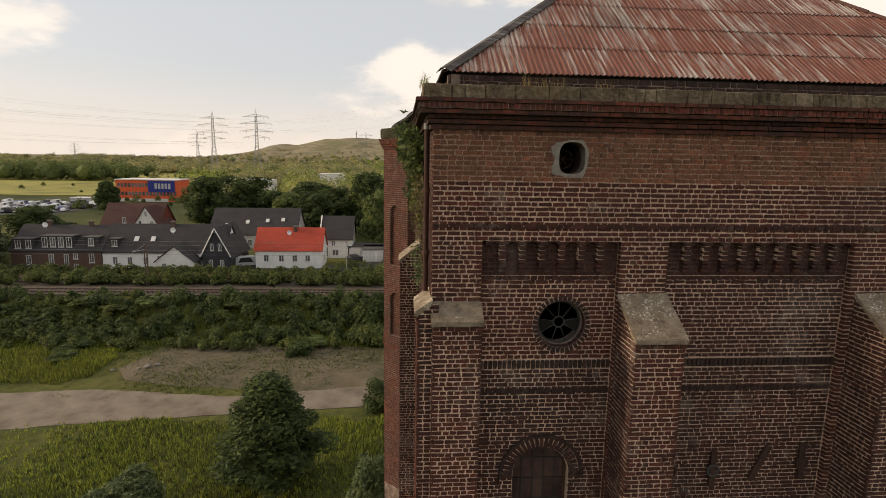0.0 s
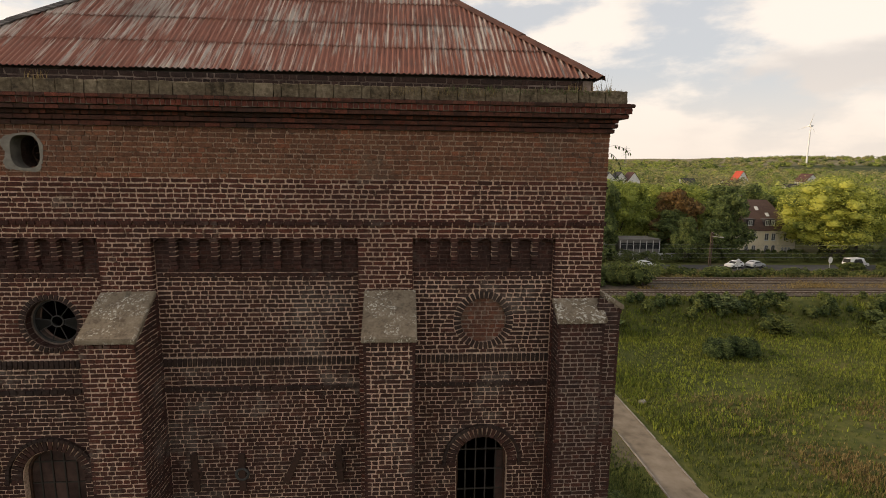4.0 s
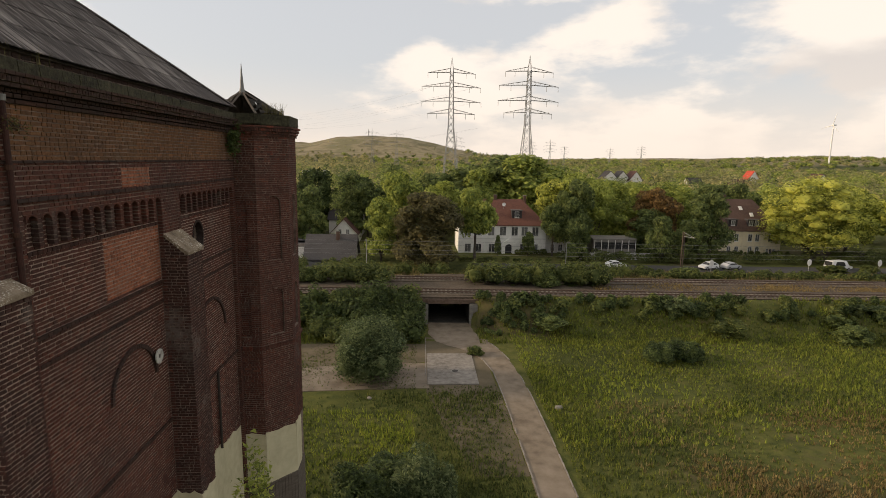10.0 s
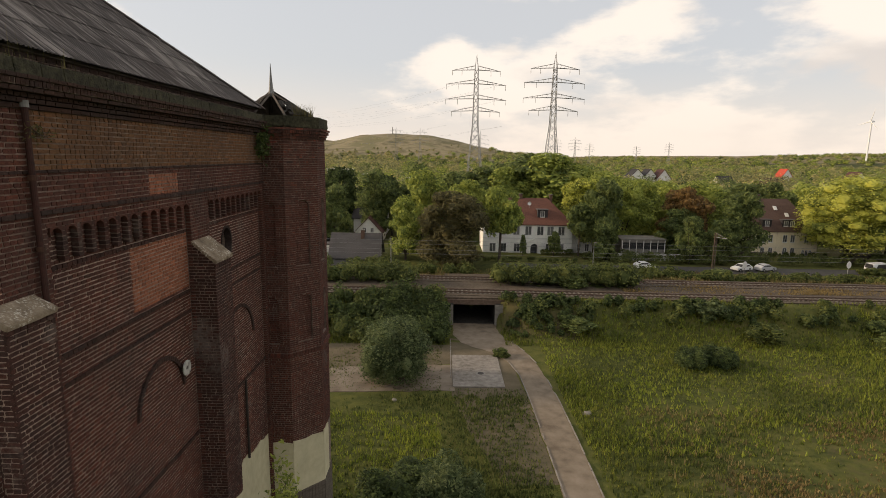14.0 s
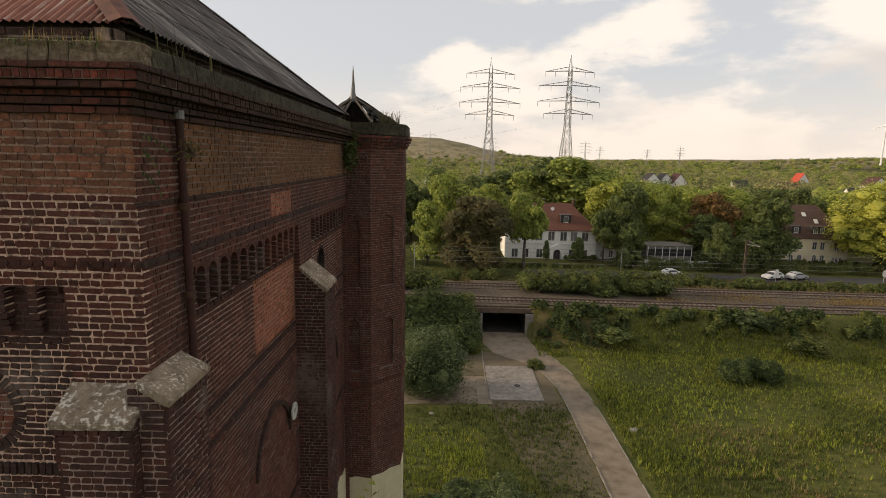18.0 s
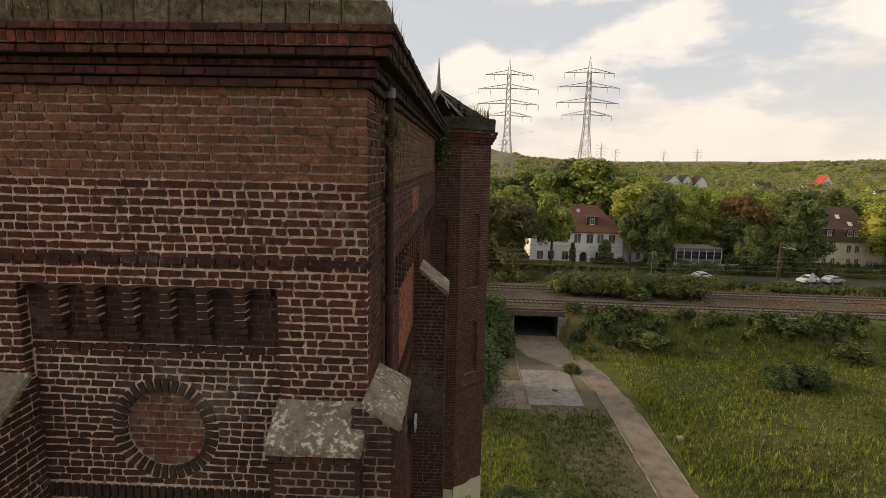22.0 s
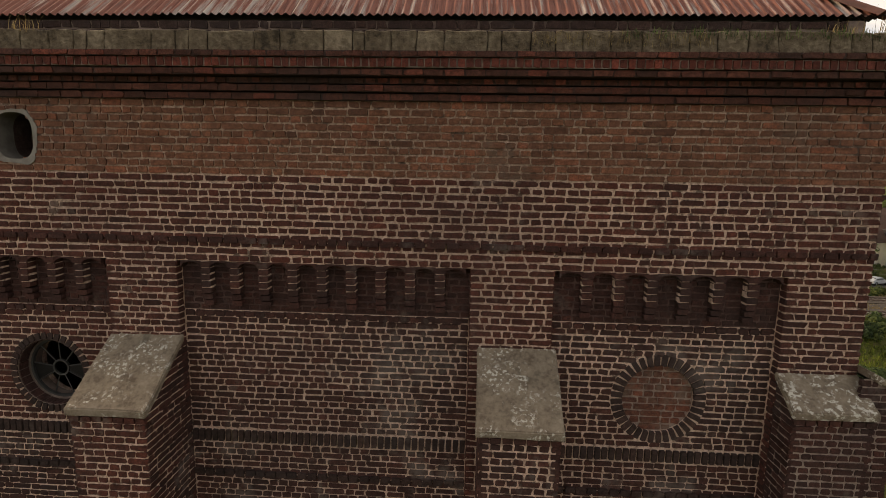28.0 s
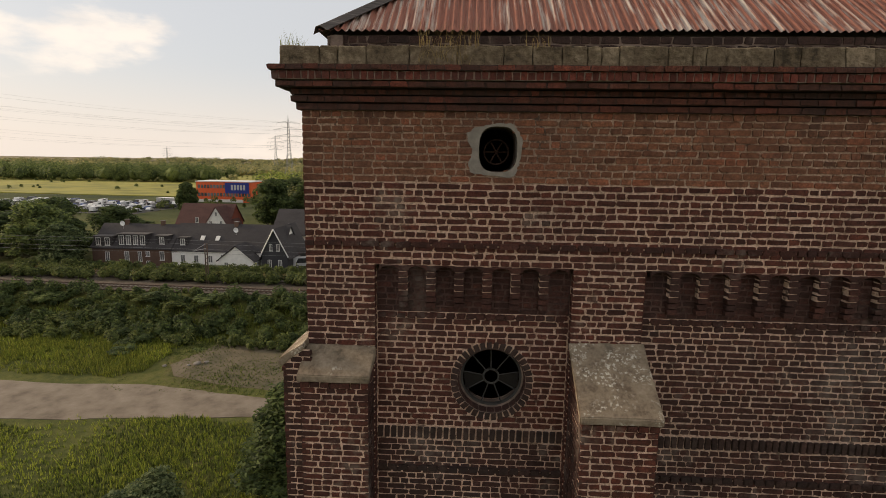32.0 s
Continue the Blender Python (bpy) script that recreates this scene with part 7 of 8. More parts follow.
grass("bank_grass", 16000, (-75, -28, 54, 70), 0.4, 1.0, GRASS, "rough green grass beside the dirt track", 14)
grass("slope_grass", 20000, (-80, 120, 64.5, 73), 0.4, 0.9, GRASS, "rough grass on the railway bank", 15, False)
grass("trackside_weeds", 14000, (-80, 130, 85.5, 97), 0.4, 1.0, STRAW, "dry weeds beside the railway", 16, False)


# ---- houses ----
def window(house, x, y, z, w, h, axis="y", sign=-1, arched=False, trim=None):
    """A window in a wall: frame, pane and sill; (x, y, z) is the middle of its foot on the wall."""
    m = Matrix.Translation((x, y, z)) @ pose(0, 0, 0, 0, 0, {("y", -1): 0, ("x", 1): 90, ("x", -1): -90, ("y", 1): 180}[(axis, sign)])
    bm = bmesh.new()
    outl = arch(0, 0, h, w, 8) if arched else [(-w / 2, 0), (w / 2, 0), (w / 2, h), (-w / 2, h)]
    inn = arch(0, 0.08, h - 0.08, w - 0.16, 8) if arched else [(-w / 2 + 0.08, 0.08), (w / 2 - 0.08, 0.08), (w / 2 - 0.08, h - 0.08), (-w / 2 + 0.08, h - 0.08)]
    fr = (Vector((0, 0, 0)), Vector((1, 0, 0)), Z, Vector((0, -1, 0)))
    bm = plate(outl, [inn], fr, 0.05, -0.06)
    bmesh.ops.transform(bm, matrix=m, verts=bm.verts)
    win = put(part("window", bm, trim or TRIM), house)
    bm = plate(inn, [], fr, 0.012, -0.02)
    bmesh.ops.transform(bm, matrix=m, verts=bm.verts)
    p = part("pane", bm, GLASS)
    p.parent = win
    p2 = part("mullion", boxed(-0.03, 0.03, -0.045, 0.02, 0.08, h - 0.08, 0, m), trim or TRIM)
    p2.parent = win
    p3 = part("sill", boxed(-w / 2 - 0.06, w / 2 + 0.06, -0.14, 0.02, -0.07, 0.0, 0, m), trim or TRIM)
    p3.parent = win
    return win


def house(name, x0, x1, y0, y1, zb, eave, ridge, wall, roof_m, label, along="x", hip=0.0, wins=(), sidewins=(), dormers=(), chimneys=(), lights=(), door=None, category="house", over=0.35, arched=False):
    """A house: walls, pitched roof (hip: how far the ridge stops short), windows, dormers, chimneys."""
    cx, cy = (x0 + x1) / 2, (y0 + y1) / 2
    h = thing(name, (cx, cy, zb), label, category, "houses of the village")
    bm = bmesh.new()
    box(bm, x0, x1, y0, y1, zb - 0.6, eave)
    put(part("wall", bm, wall), h)
    e = eave - over * (ridge - eave) / ((y1 - y0) / 2 if along == "x" else (x1 - x0) / 2)
    bm = bmesh.new()
    ax0, ax1, ay0, ay1 = x0 - over, x1 + over, y0 - over, y1 + over
    if along == "x":
        r0, r1 = (ax0 + hip, cy, ridge), (ax1 - hip, cy, ridge)
        quads = [[(ax0, ay0, e), (ax1, ay0, e), r1, r0], [(ax1, ay1, e), (ax0, ay1, e), r0, r1]]
        ends = [[(ax0, ay1, e), (ax0, ay0, e), r0], [(ax1, ay0, e), (ax1, ay1, e), r1]]
        gab = [[(x0, y0, eave), (x0, y1, eave), (x0, cy, ridge - 0.1)], [(x1, y0, eave), (x1, y1, eave), (x1, cy, ridge - 0.1)]]
    else:
        r0, r1 = (cx, ay0 + hip, ridge), (cx, ay1 - hip, ridge)
        quads = [[(ax0, ay1, e), (ax0, ay0, e), r0, r1], [(ax1, ay0, e), (ax1, ay1, e), r1, r0]]
        ends = [[(ax0, ay0, e), (ax1, ay0, e), r0], [(ax1, ay1, e), (ax0, ay1, e), r1]]
        gab = [[(x0, y0, eave), (x1, y0, eave), (cx, y0, ridge - 0.1)], [(x0, y1, eave), (x1, y1, eave), (cx, y1, ridge - 0.1)]]
    for q in quads + (ends if hip else []):
        bm.faces.new([bm.verts.new(p) for p in q])
    bmesh.ops.remove_doubles(bm, verts=bm.verts, dist=0.001)
    ext = bmesh.ops.extrude_face_region(bm, geom=bm.faces[:])
    bmesh.ops.translate(bm, vec=(0, 0, 0.16), verts=[v for v in ext["geom"] if isinstance(v, bmesh.types.BMVert)])
    rf = put(part("roof", bm, roof_m), h)
    if not hip:
        for g in gab:
            bm = bmesh.new()
            bm.faces.new([bm.verts.new(p) for p in g])
            d = Vector((cx, cy, 0)) - Vector((g[0][0] if along == "x" else cx, g[0][1] if along == "y" else cy, 0))
            ext = bmesh.ops.extrude_face_region(bm, geom=bm.faces[:])
            bmesh.ops.translate(bm, vec=d.normalized() * 0.3, verts=[v for v in ext["geom"] if isinstance(v, bmesh.types.BMVert)])
            put(part("gable", bm, wall), h)
    slope = (ridge - eave) / ((y1 - y0) / 2)
    for x, z, w, hh in wins:
        window(h, x, y0 - 0.001, z, w, hh, arched=arched and z < zb + 3)
    for y, z, w, hh, s in sidewins:
        window(h, x1 if s > 0 else x0, y, z, w, hh, "x", s)
    for x, w, z, hh in dormers:
        yd = y0 + (z - eave) / slope if along == "x" else y0
        d = put(part("dormer", boxed(x - w / 2, x + w / 2, yd - 0.1, yd + hh / slope + 0.2, z, z + hh), wall if wall in (W_DARK,) else R_DARK), h)
        f = part("dormer_roof", boxed(x - w / 2 - 0.15, x + w / 2 + 0.15, yd - 0.35, yd + hh / slope + 0.5, z + hh, z + hh + 0.14), R_GREY)
        f.parent = d
        nw = max(1, int(w / 1.4))
        for i in range(nw):
            window(h, x - w / 2 + w * (i + 0.5) / nw, yd - 0.1, z + 0.15, min(0.95, w / nw - 0.2), hh - 0.3)
    for x, y, z1 in chimneys:
        c = put(part("chimney", boxed(x - 0.35, x + 0.35, y - 0.3, y + 0.3, ridge - 1.4, z1, 0.03), W_BROWN), h)
        f = part("chimney_cap", boxed(x - 0.42, x + 0.42, y - 0.37, y + 0.37, z1, z1 + 0.1), GREYCON)
        f.parent = c
    for x, z in lights:
        yd = y0 + (z - eave) / slope
        m = Matrix.Translation((x, yd, z + 0.14)) @ pose(0, 0, 0, math.degrees(math.atan(slope)), 0, 0)
        put(part("skylight", boxed(-0.4, 0.4, -0.55, 0.55, 0.02, 0.14, 0.02, m), TRIM, None, "white roof window"), h)
    if door:
        x, w, hh = door
        dd = put(part("door", boxed(x - w / 2, x + w / 2, y0 - 0.05, y0 + 0.05, zb, zb + hh, 0.01), W_DARK), h)
        f = part("door_surround", boxed(x - w / 2 - 0.15, x + w / 2 + 0.15, y0 - 0.03, y0 + 0.03, zb, zb + hh + 0.2), TRIM)
        f.parent = dd
    return h


def dish(x, y, z, r=0.5, turn=0):
    d = thing("satellite_dish", (x, y, z), "round pale satellite dish on a roof", "satellite dish", "satellite dishes")
    bm = bmesh.new()
    n = 14
    c = bm.verts.new((x, y + 0.12, z + 0.6))
    rim = [bm.verts.new((x + r * math.cos(2 * math.pi * i / n), y - 0.05, z + 0.6 + r * math.sin(2 * math.pi * i / n))) for i in range(n)]
    for i in range(n):
        bm.faces.new((c, rim[i], rim[(i + 1) % n]))
    ext = bmesh.ops.extrude_face_region(bm, geom=bm.faces[:])
    bmesh.ops.translate(bm, vec=(0, 0.03, 0), verts=[v for v in ext["geom"] if isinstance(v, bmesh.types.BMVert)])
    put(part("reflector", bm, TURBINE), d)
    bm = bmesh.new()
    rod(bm, (x, y + 0.15, z - 0.5), (x, y + 0.15, z + 0.7), 0.03)
    put(part("mast", bm, STEEL), d)


# the white villa and the cream villa across the railway
house("white_villa", 27.8, 47.2, 116, 128, 2.0, 9.0, 14.0, W_WHITE, R_BROWN, "large pale villa with a red-brown hipped roof", hip=5.0,
      wins=[(x, 6.5, 1.45, 2.0) for x in (29.8, 32.0, 35.0, 37.6, 40.2, 42.4, 44.8)] + [(x, 2.8, 1.4, 1.9) for x in (29.9, 32.2, 35.2, 42.2, 44.8)],
      dormers=[(40.8, 2.2, 10.2, 1.7)], chimneys=[(36.5, 122, 15.0), (43.5, 123, 14.9)], door=(38.9, 1.4, 2.6))
villa_porch = thing("villa_porch", (38.9, 115.4, 2.0), "pale arched entrance porch of the villa", "porch")
put(part("porch", plate([(37.4, 2.0), (40.4, 2.0), (40.4, 4.9), (38.9, 5.9), (37.4, 4.9)], [arch(38.9, 2.05, 4.7, 1.6)], (Vector((0, 116, 0)), Vector((1, 0, 0)), Z, Vector((0, -1, 0))), 0.7, 0.02), W_WHITE), villa_porch)
for z in (5.7, 8.6):
    c = part("villa_cornice", boxed(27.7, 47.3, 115.88, 116.02, z, z + 0.25), TRIM, None, "pale moulded string course of the villa")
    c["category"] = "moulding"
house("villa_wing", 47.2, 52.0, 117, 127, 2.0, 6.8, 9.8, W_GREY, R_BROWN, "low pale side wing of the villa", hip=2.5, wins=[(49.0, 3.0, 1.0, 1.6), (50.8, 3.0, 1.0, 1.6)])
house("cream_villa", 87.6, 102.4, 118, 130, 1.8, 8.2, 14.6, W_CREAM, R_DULL, "cream villa with a steep brown tiled roof", hip=4.5,
      wins=[(x, 5.5, 1.0, 1.7) for x in (90.0, 91.8, 95.0, 96.7, 99.8)] + [(x, 2.5, 1.0, 1.9) for x in (90.2, 92.0, 95.2, 96.9)] + [(x, 2.5, 0.6, 1.4) for x in (99.3, 100.1, 100.9)],
      dormers=[(91.0, 2.0, 8.9, 1.5), (95.9, 2.8, 8.9, 1.5)], chimneys=[(92, 125, 15.6)], lights=[(94.5, 12.6), (96.5, 11.2)], arched=True)
for x in (88.0, 93.4, 98.2):
    c = part("wall_pilaster", boxed(x - 0.25, x + 0.25, 117.86, 118.02, 1.6, 8.1), W_CREAM, None, "flat cream pilaster on the villa front")
    c["category"] = "pilaster"
dish(38.0, 118.6, 12.6, 0.42)
dish(32.0, 119, 12.0, 0.42)
house("grey_roof_house", -3.2, 6.2, 104.5, 112, 2.3, 3.4, 7.4, W_GREY, R_GREY, "low house with a big plain grey roof", chimneys=[(2.8, 107.5, 8.2)], over=0.5)
house("gabled_house", -1.8, 4.4, 126, 136, 2.3, 5.2, 8.6, W_WHITE, R_MAROON, "white gabled house behind a grey roof", along="y", wins=[(0.4, 5.0, 0.8, 1.2), (2.2, 5.0, 0.8, 1.2)])
house("back_house", -4.5, 4.0, 140, 149, 2.3, 7.0, 11.2, W_GREY, R_DARK, "house with a dark roof half hidden by trees", sidewins=[(143, 6.0, 0.9, 1.3, 1), (146, 6.0, 0.9, 1.3, 1)])


def shed(name, x0, x1, y0, y1, z0, z1, wall, label, doors=0, top=R_GREY, category="garage"):
    s = thing(name, ((x0 + x1) / 2, (y0 + y1) / 2, z0), label, category, "garages")
    put(part("wall", boxed(x0, x1, y0, y1, z0 - 0.5, z1), wall), s)
    put(part("flat_roof", boxed(x0 - 0.15, x1 + 0.15, y0 - 0.2, y1 + 0.15, z1, z1 + 0.18, 0.02), top), s)
    for i in range(doors):
        w = (x1 - x0) / doors
        d = put(part("garage_door", boxed(x0 + w * i + 0.2, x0 + w * (i + 1) - 0.2, y0 - 0.04, y0 + 0.04, z0, z0 + 2.1, 0.01), TRIM), s)
        for q in range(1, 4):
            g = part("panel_groove", boxed(x0 + w * i + 0.25, x0 + w * (i + 1) - 0.25, y0 - 0.055, y0 - 0.03, z0 + 0.52 * q - 0.02, z0 + 0.52 * q + 0.02), W_GREY)
            g.parent = d
    return s


shed("garage_row", -8.0, -2.6, 108, 114, 2.5, 5.0, W_WHITE, "white flat-roofed garages beside the tower", 2)
shed("garage_block", -11.4, -3.4, 112, 118, 2.6, 5.0, W_GREY, "grey-white garage block with pale doors", 3)
shed("low_pavilion", 56.8, 66.2, 112.5, 118, 2.6, 6.4, GREYCON, "long low grey pavilion with a dark window band", 0, GREYCON, "pavilion")
for i in range(7):
    pm = part("pavilion_post", boxed(57.0 + 1.5 * i, 57.12 + 1.5 * i, 112.3, 112.42, 2.7, 6.3), TRIM, None, "slim white post of the low pavilion")
    pm["category"] = "post"
pv = part("window_band", boxed(57.0, 66.0, 112.4, 112.52, 4.4, 5.8), GLASS_DARK, None, "dark window band of the low pavilion")
pv["category"] = "window"


def fence(x0, x1, y, z, h, mat, label):
    """A close-boarded garden fence: posts, rails and boards."""
    fe = thing("garden_fence", (x0, y, z), label, "fence", "garden fences")
    n = int((x1 - x0) / 2.4)
    for i in range(n + 1):
        x = x0 + (x1 - x0) * i / n
        put(part("post", boxed(x - 0.07, x + 0.07, y - 0.02, y + 0.12, z - 0.3, z + h + 0.1), mat), fe)
    me = bpy.data.meshes.new("board")
    bm = boxed(-0.11, 0.11, -0.04, 0.0, 0.0, h - 0.1)
    bm.to_mesh(me)
    bm.free()
    me.materials.append(mat)
    m = int((x1 - x0) / 0.26)
    for i in range(m):
        ob = new("board", me)
        ob.location = (0.15 + (x1 - x0 - 0.3) * (i + 0.5) / m, 0, random.uniform(0.0, 0.05))
        ob.parent = fe
    put(part("rail", boxed(x0, x1, y + 0.01, y + 0.06, z + h * 0.75, z + h * 0.75 + 0.1), mat), fe)


fence(71.5, 86.5, 111.5, 2.5, 1.9, TIMBER, "dark weathered board fence beside the street")
fence(103.0, 121.0, 111.0, 2.5, 1.9, TIMBER, "long dark board fence under the street trees")
gw = part("garden_wall", boxed(53.0, 68.5, 109.2, 109.5, 2.3, 4.0, 0.03), W_GREY, None, "pale rendered garden wall in front of the pavilion", kind="structure")
gw["category"] = "wall"

# the row of houses beyond the track on the other side
house("brown_terrace", -70.5, -54.9, 100, 109, 2.4, 6.1, 10.1, W_BROWN, R_DARK, "brown brick terrace with dark roof and dormers", over=0.3,
      wins=[(-63.6, 3.4, 0.9, 2.0), (-61.0, 3.4, 0.8, 2.0), (-59.4, 4.5, 0.8, 1.0), (-59.4, 2.6, 0.8, 1.0), (-56.6, 3.8, 0.9, 1.7), (-67.5, 3.4, 0.9, 1.8)],
      dormers=[(-62.6, 5.6, 6.5, 2.1), (-56.8, 2.4, 6.7, 1.7), (-68.3, 3.6, 6.3, 1.8)], chimneys=[(-66, 104.5, 11.0), (-58.6, 104.5, 10.9)])
house("white_terrace", -54.8, -33.0, 100.2, 109, 2.5, 5.9, 10.4, W_WHITE, R_DARK, "long white house with a dark tiled roof", over=0.3,
      wins=[(-52.6, 3.5, 0.9, 1.4), (-50.0, 3.5, 0.9, 1.4), (-47.2, 3.5, 0.9, 1.4), (-44.8, 3.7, 0.7, 1.4)], dormers=[(-52.8, 1.7, 6.6, 1.5)], lights=[(-49.4, 7.8), (-46.4, 7.8)], chimneys=[(-43.6, 104.4, 11.0)])
house("white_gable_annex", -44.0, -37.4, 97.0, 104.0, 2.6, 4.7, 7.4, W_WHITE, R_DARK, "white gabled annex with a dark roof", along="y", wins=[(-42.6, 2.9, 0.8, 1.4)])
house("dark_gable_house", -36.4, -31.4, 98.4, 110, 2.6, 5.4, 10.4, W_DARK, R_DARK, "dark slate-hung gabled house with white trim", along="y", wins=[(-34.9, 3.2, 0.7, 1.5), (-32.9, 3.2, 0.7, 1.5), (-34.6, 6.4, 0.6, 1.3), (-33.2, 6.4, 0.6, 1.3)], sidewins=[(102, 3.2, 0.8, 1.4, 1), (105, 3.2, 0.8, 1.4, 1)])
for a, b in (((-36.6, 5.2), (-33.9, 10.4)), ((-33.9, 10.4), (-31.2, 5.2))):
    bm = bmesh.new()
    rod(bm, (a[0], 98.0, a[1] + 0.1), (b[0], 98.0, b[1] + 0.1), 0.12, n=4)
    g = part("verge_board", bm, TRIM, None, "white verge board on a dark gable")
    g["category"] = "board"
house("red_roof_house", -27.6, -15.3, 101, 108, 2.6, 6.2, 9.9, W_WHITE, R_RED, "white house with a bright red tiled roof", over=0.3,
      wins=[(-25.6, 3.9, 0.95, 1.3), (-22.8, 3.9, 0.95, 1.3), (-20.3, 3.9, 0.95, 1.3), (-17.9, 3.9, 0.95, 1.3)], sidewins=[(104.5, 3.4, 0.8, 1.2, 1)], chimneys=[(-20.6, 104.0, 10.3)])
dish(-21.6, 103, 8.6, 0.45)
dish(-43.0, 102.6, 9.0, 0.5)
dish(-66.0, 103.0, 9.8, 0.5)
house("long_dark_house", -44, -24.5, 124, 136, 2.5, 6.0, 11.3, W_GREY, R_DARK, "long house with a dark roof and skylights", wins=[(-41, 3.2, 1.0, 1.5), (-38, 3.2, 1.0, 1.5), (-35, 3.2, 1.0, 1.5), (-31, 3.2, 1.0, 1.5)], lights=[(-40.5, 7.6), (-36.0, 8.3), (-31.5, 8.6), (-28.0, 8.8)])
house("black_roof_house", -17.0, -10.6, 112, 121, 2.6, 6.8, 11.0, W_WHITE, R_DARK, "white house with a black steep roof", along="x", wins=[(-16.0, 3.0, 0.9, 2.0), (-14.0, 3.2, 1.3, 1.2), (-14.4, 5.2, 0.8, 1.1)], sidewins=[(115.5, 5.2, 0.8, 1.2, 1), (118.0, 8.0, 0.8, 1.2, 1)])
bm = bmesh.new()
rod(bm, (-17.3, 111.6, 6.6), (-17.3, 116.5, 11.2), 0.13, n=4)
g = part("verge_board", bm, TRIM, None, "white verge board on the edge of a black roof")
g["category"] = "board"
house("red_gable_house", -75, -61, 138, 147, 2.5, 6.4, 11.2, W_RED, R_MAROON, "red brick house with a dark red roof", wins=[(-69.5, 6.6, 0.9, 1.4)])
house("white_end_house", -66.2, -60.4, 136, 144, 2.5, 6.4, 10.9, W_WHITE, R_MAROON, "white gable of a house with small windows", along="y", wins=[(-64.8, 6.2, 0.7, 1.2), (-62.0, 6.2, 0.7, 1.2), (-63.3, 8.6, 0.6, 1.1)])

# orange office block with a blue panel, beyond the car park
block = thing("orange_office", (-116, 258, 2.6), "long orange office building with a blue panel", "building")
put(part("wall", boxed(-131, -104, 255, 270, 2.0, 12.4), W_ORANGE), block)
put(part("flat_roof", boxed(-131.3, -103.7, 254.7, 270.3, 12.4, 12.8), TRIM), block)
put(part("blue_panel", boxed(-116.6, -104.8, 254.7, 255.05, 7.0, 12.1), W_BLUE, None, "deep blue panel with pale strokes"), block)
for i in range(5):
    put(part("sign_bar", boxed(-113.6 + 1.5 * i, -112.6 + 1.5 * i, 254.55, 254.72, 8.6, 11.0), W_GREY), block)
put(part("ground_floor", boxed(-131.2, -108, 254.6, 255.05, 2.2, 4.0), TRIM), block)
for z in (5.4, 9.3):
    for i in range(17):
        if z > 9 and i > 8:
            break
        x = -130.2 + 1.55 * i
        put(part("window", boxed(x, x + 1.1, 254.85, 255.06, z, z + 1.7), GLASS), block)
for x0, x1, y, z1 in ((-95, -72, 300, 11.5), (-46, -33, 300, 15.2), (-30, -22, 320, 12), (-2.0, 8, 300, 11)):
    shed("white_warehouse", x0, x1, y, y + 14, 2.4, z1, W_WHITE, "pale flat industrial hall among trees", 0, TRIM, "warehouse")
for x, y, w, m in ((272, 395, 9, R_RED), (122, 285, 9, R_DARK), (130, 288, 8, R_DARK), (136, 285, 7, R_MAROON), (252, 300, 9, R_MAROON), (205, 300, 12, R_MAROON), (188, 320, 9, R_DARK), (172, 250, 10, R_MAROON), (200, 240, 14, R_DARK)):
    zb = height(x, y)
    house("far_house", x - w / 2, x + w / 2, y, y + 9, zb, zb + (9.0 if m is R_RED else 11.0 if 120 < x < 140 or x > 250 else 7.5), zb + (15.5 if m is R_RED else 15.5 if 120 < x < 140 or x > 250 else 11.5), W_WHITE, m, "far pale house among the trees", along="y" if 120 < x < 140 or x > 250 else "x", wins=[(x - w / 4, zb + 5.6, 1.0, 1.4), (x + w / 4, zb + 5.6, 1.0, 1.4)])


# ---- vehicles ----
def car_paint(name, c):
    return surf(name, [tuple(x * 0.9 for x in c), c], 2.0, 0.5, 0.3, 0.0, spec=0.5)


PAINTS = [car_paint("paint_white", (0.72, 0.72, 0.71)), car_paint("paint_silver", (0.42, 0.43, 0.44)), car_paint("paint_dark", (0.03, 0.032, 0.036)), car_paint("paint_blue", (0.05, 0.08, 0.20)), car_paint("paint_red", (0.28, 0.03, 0.025))]
CARS = {}


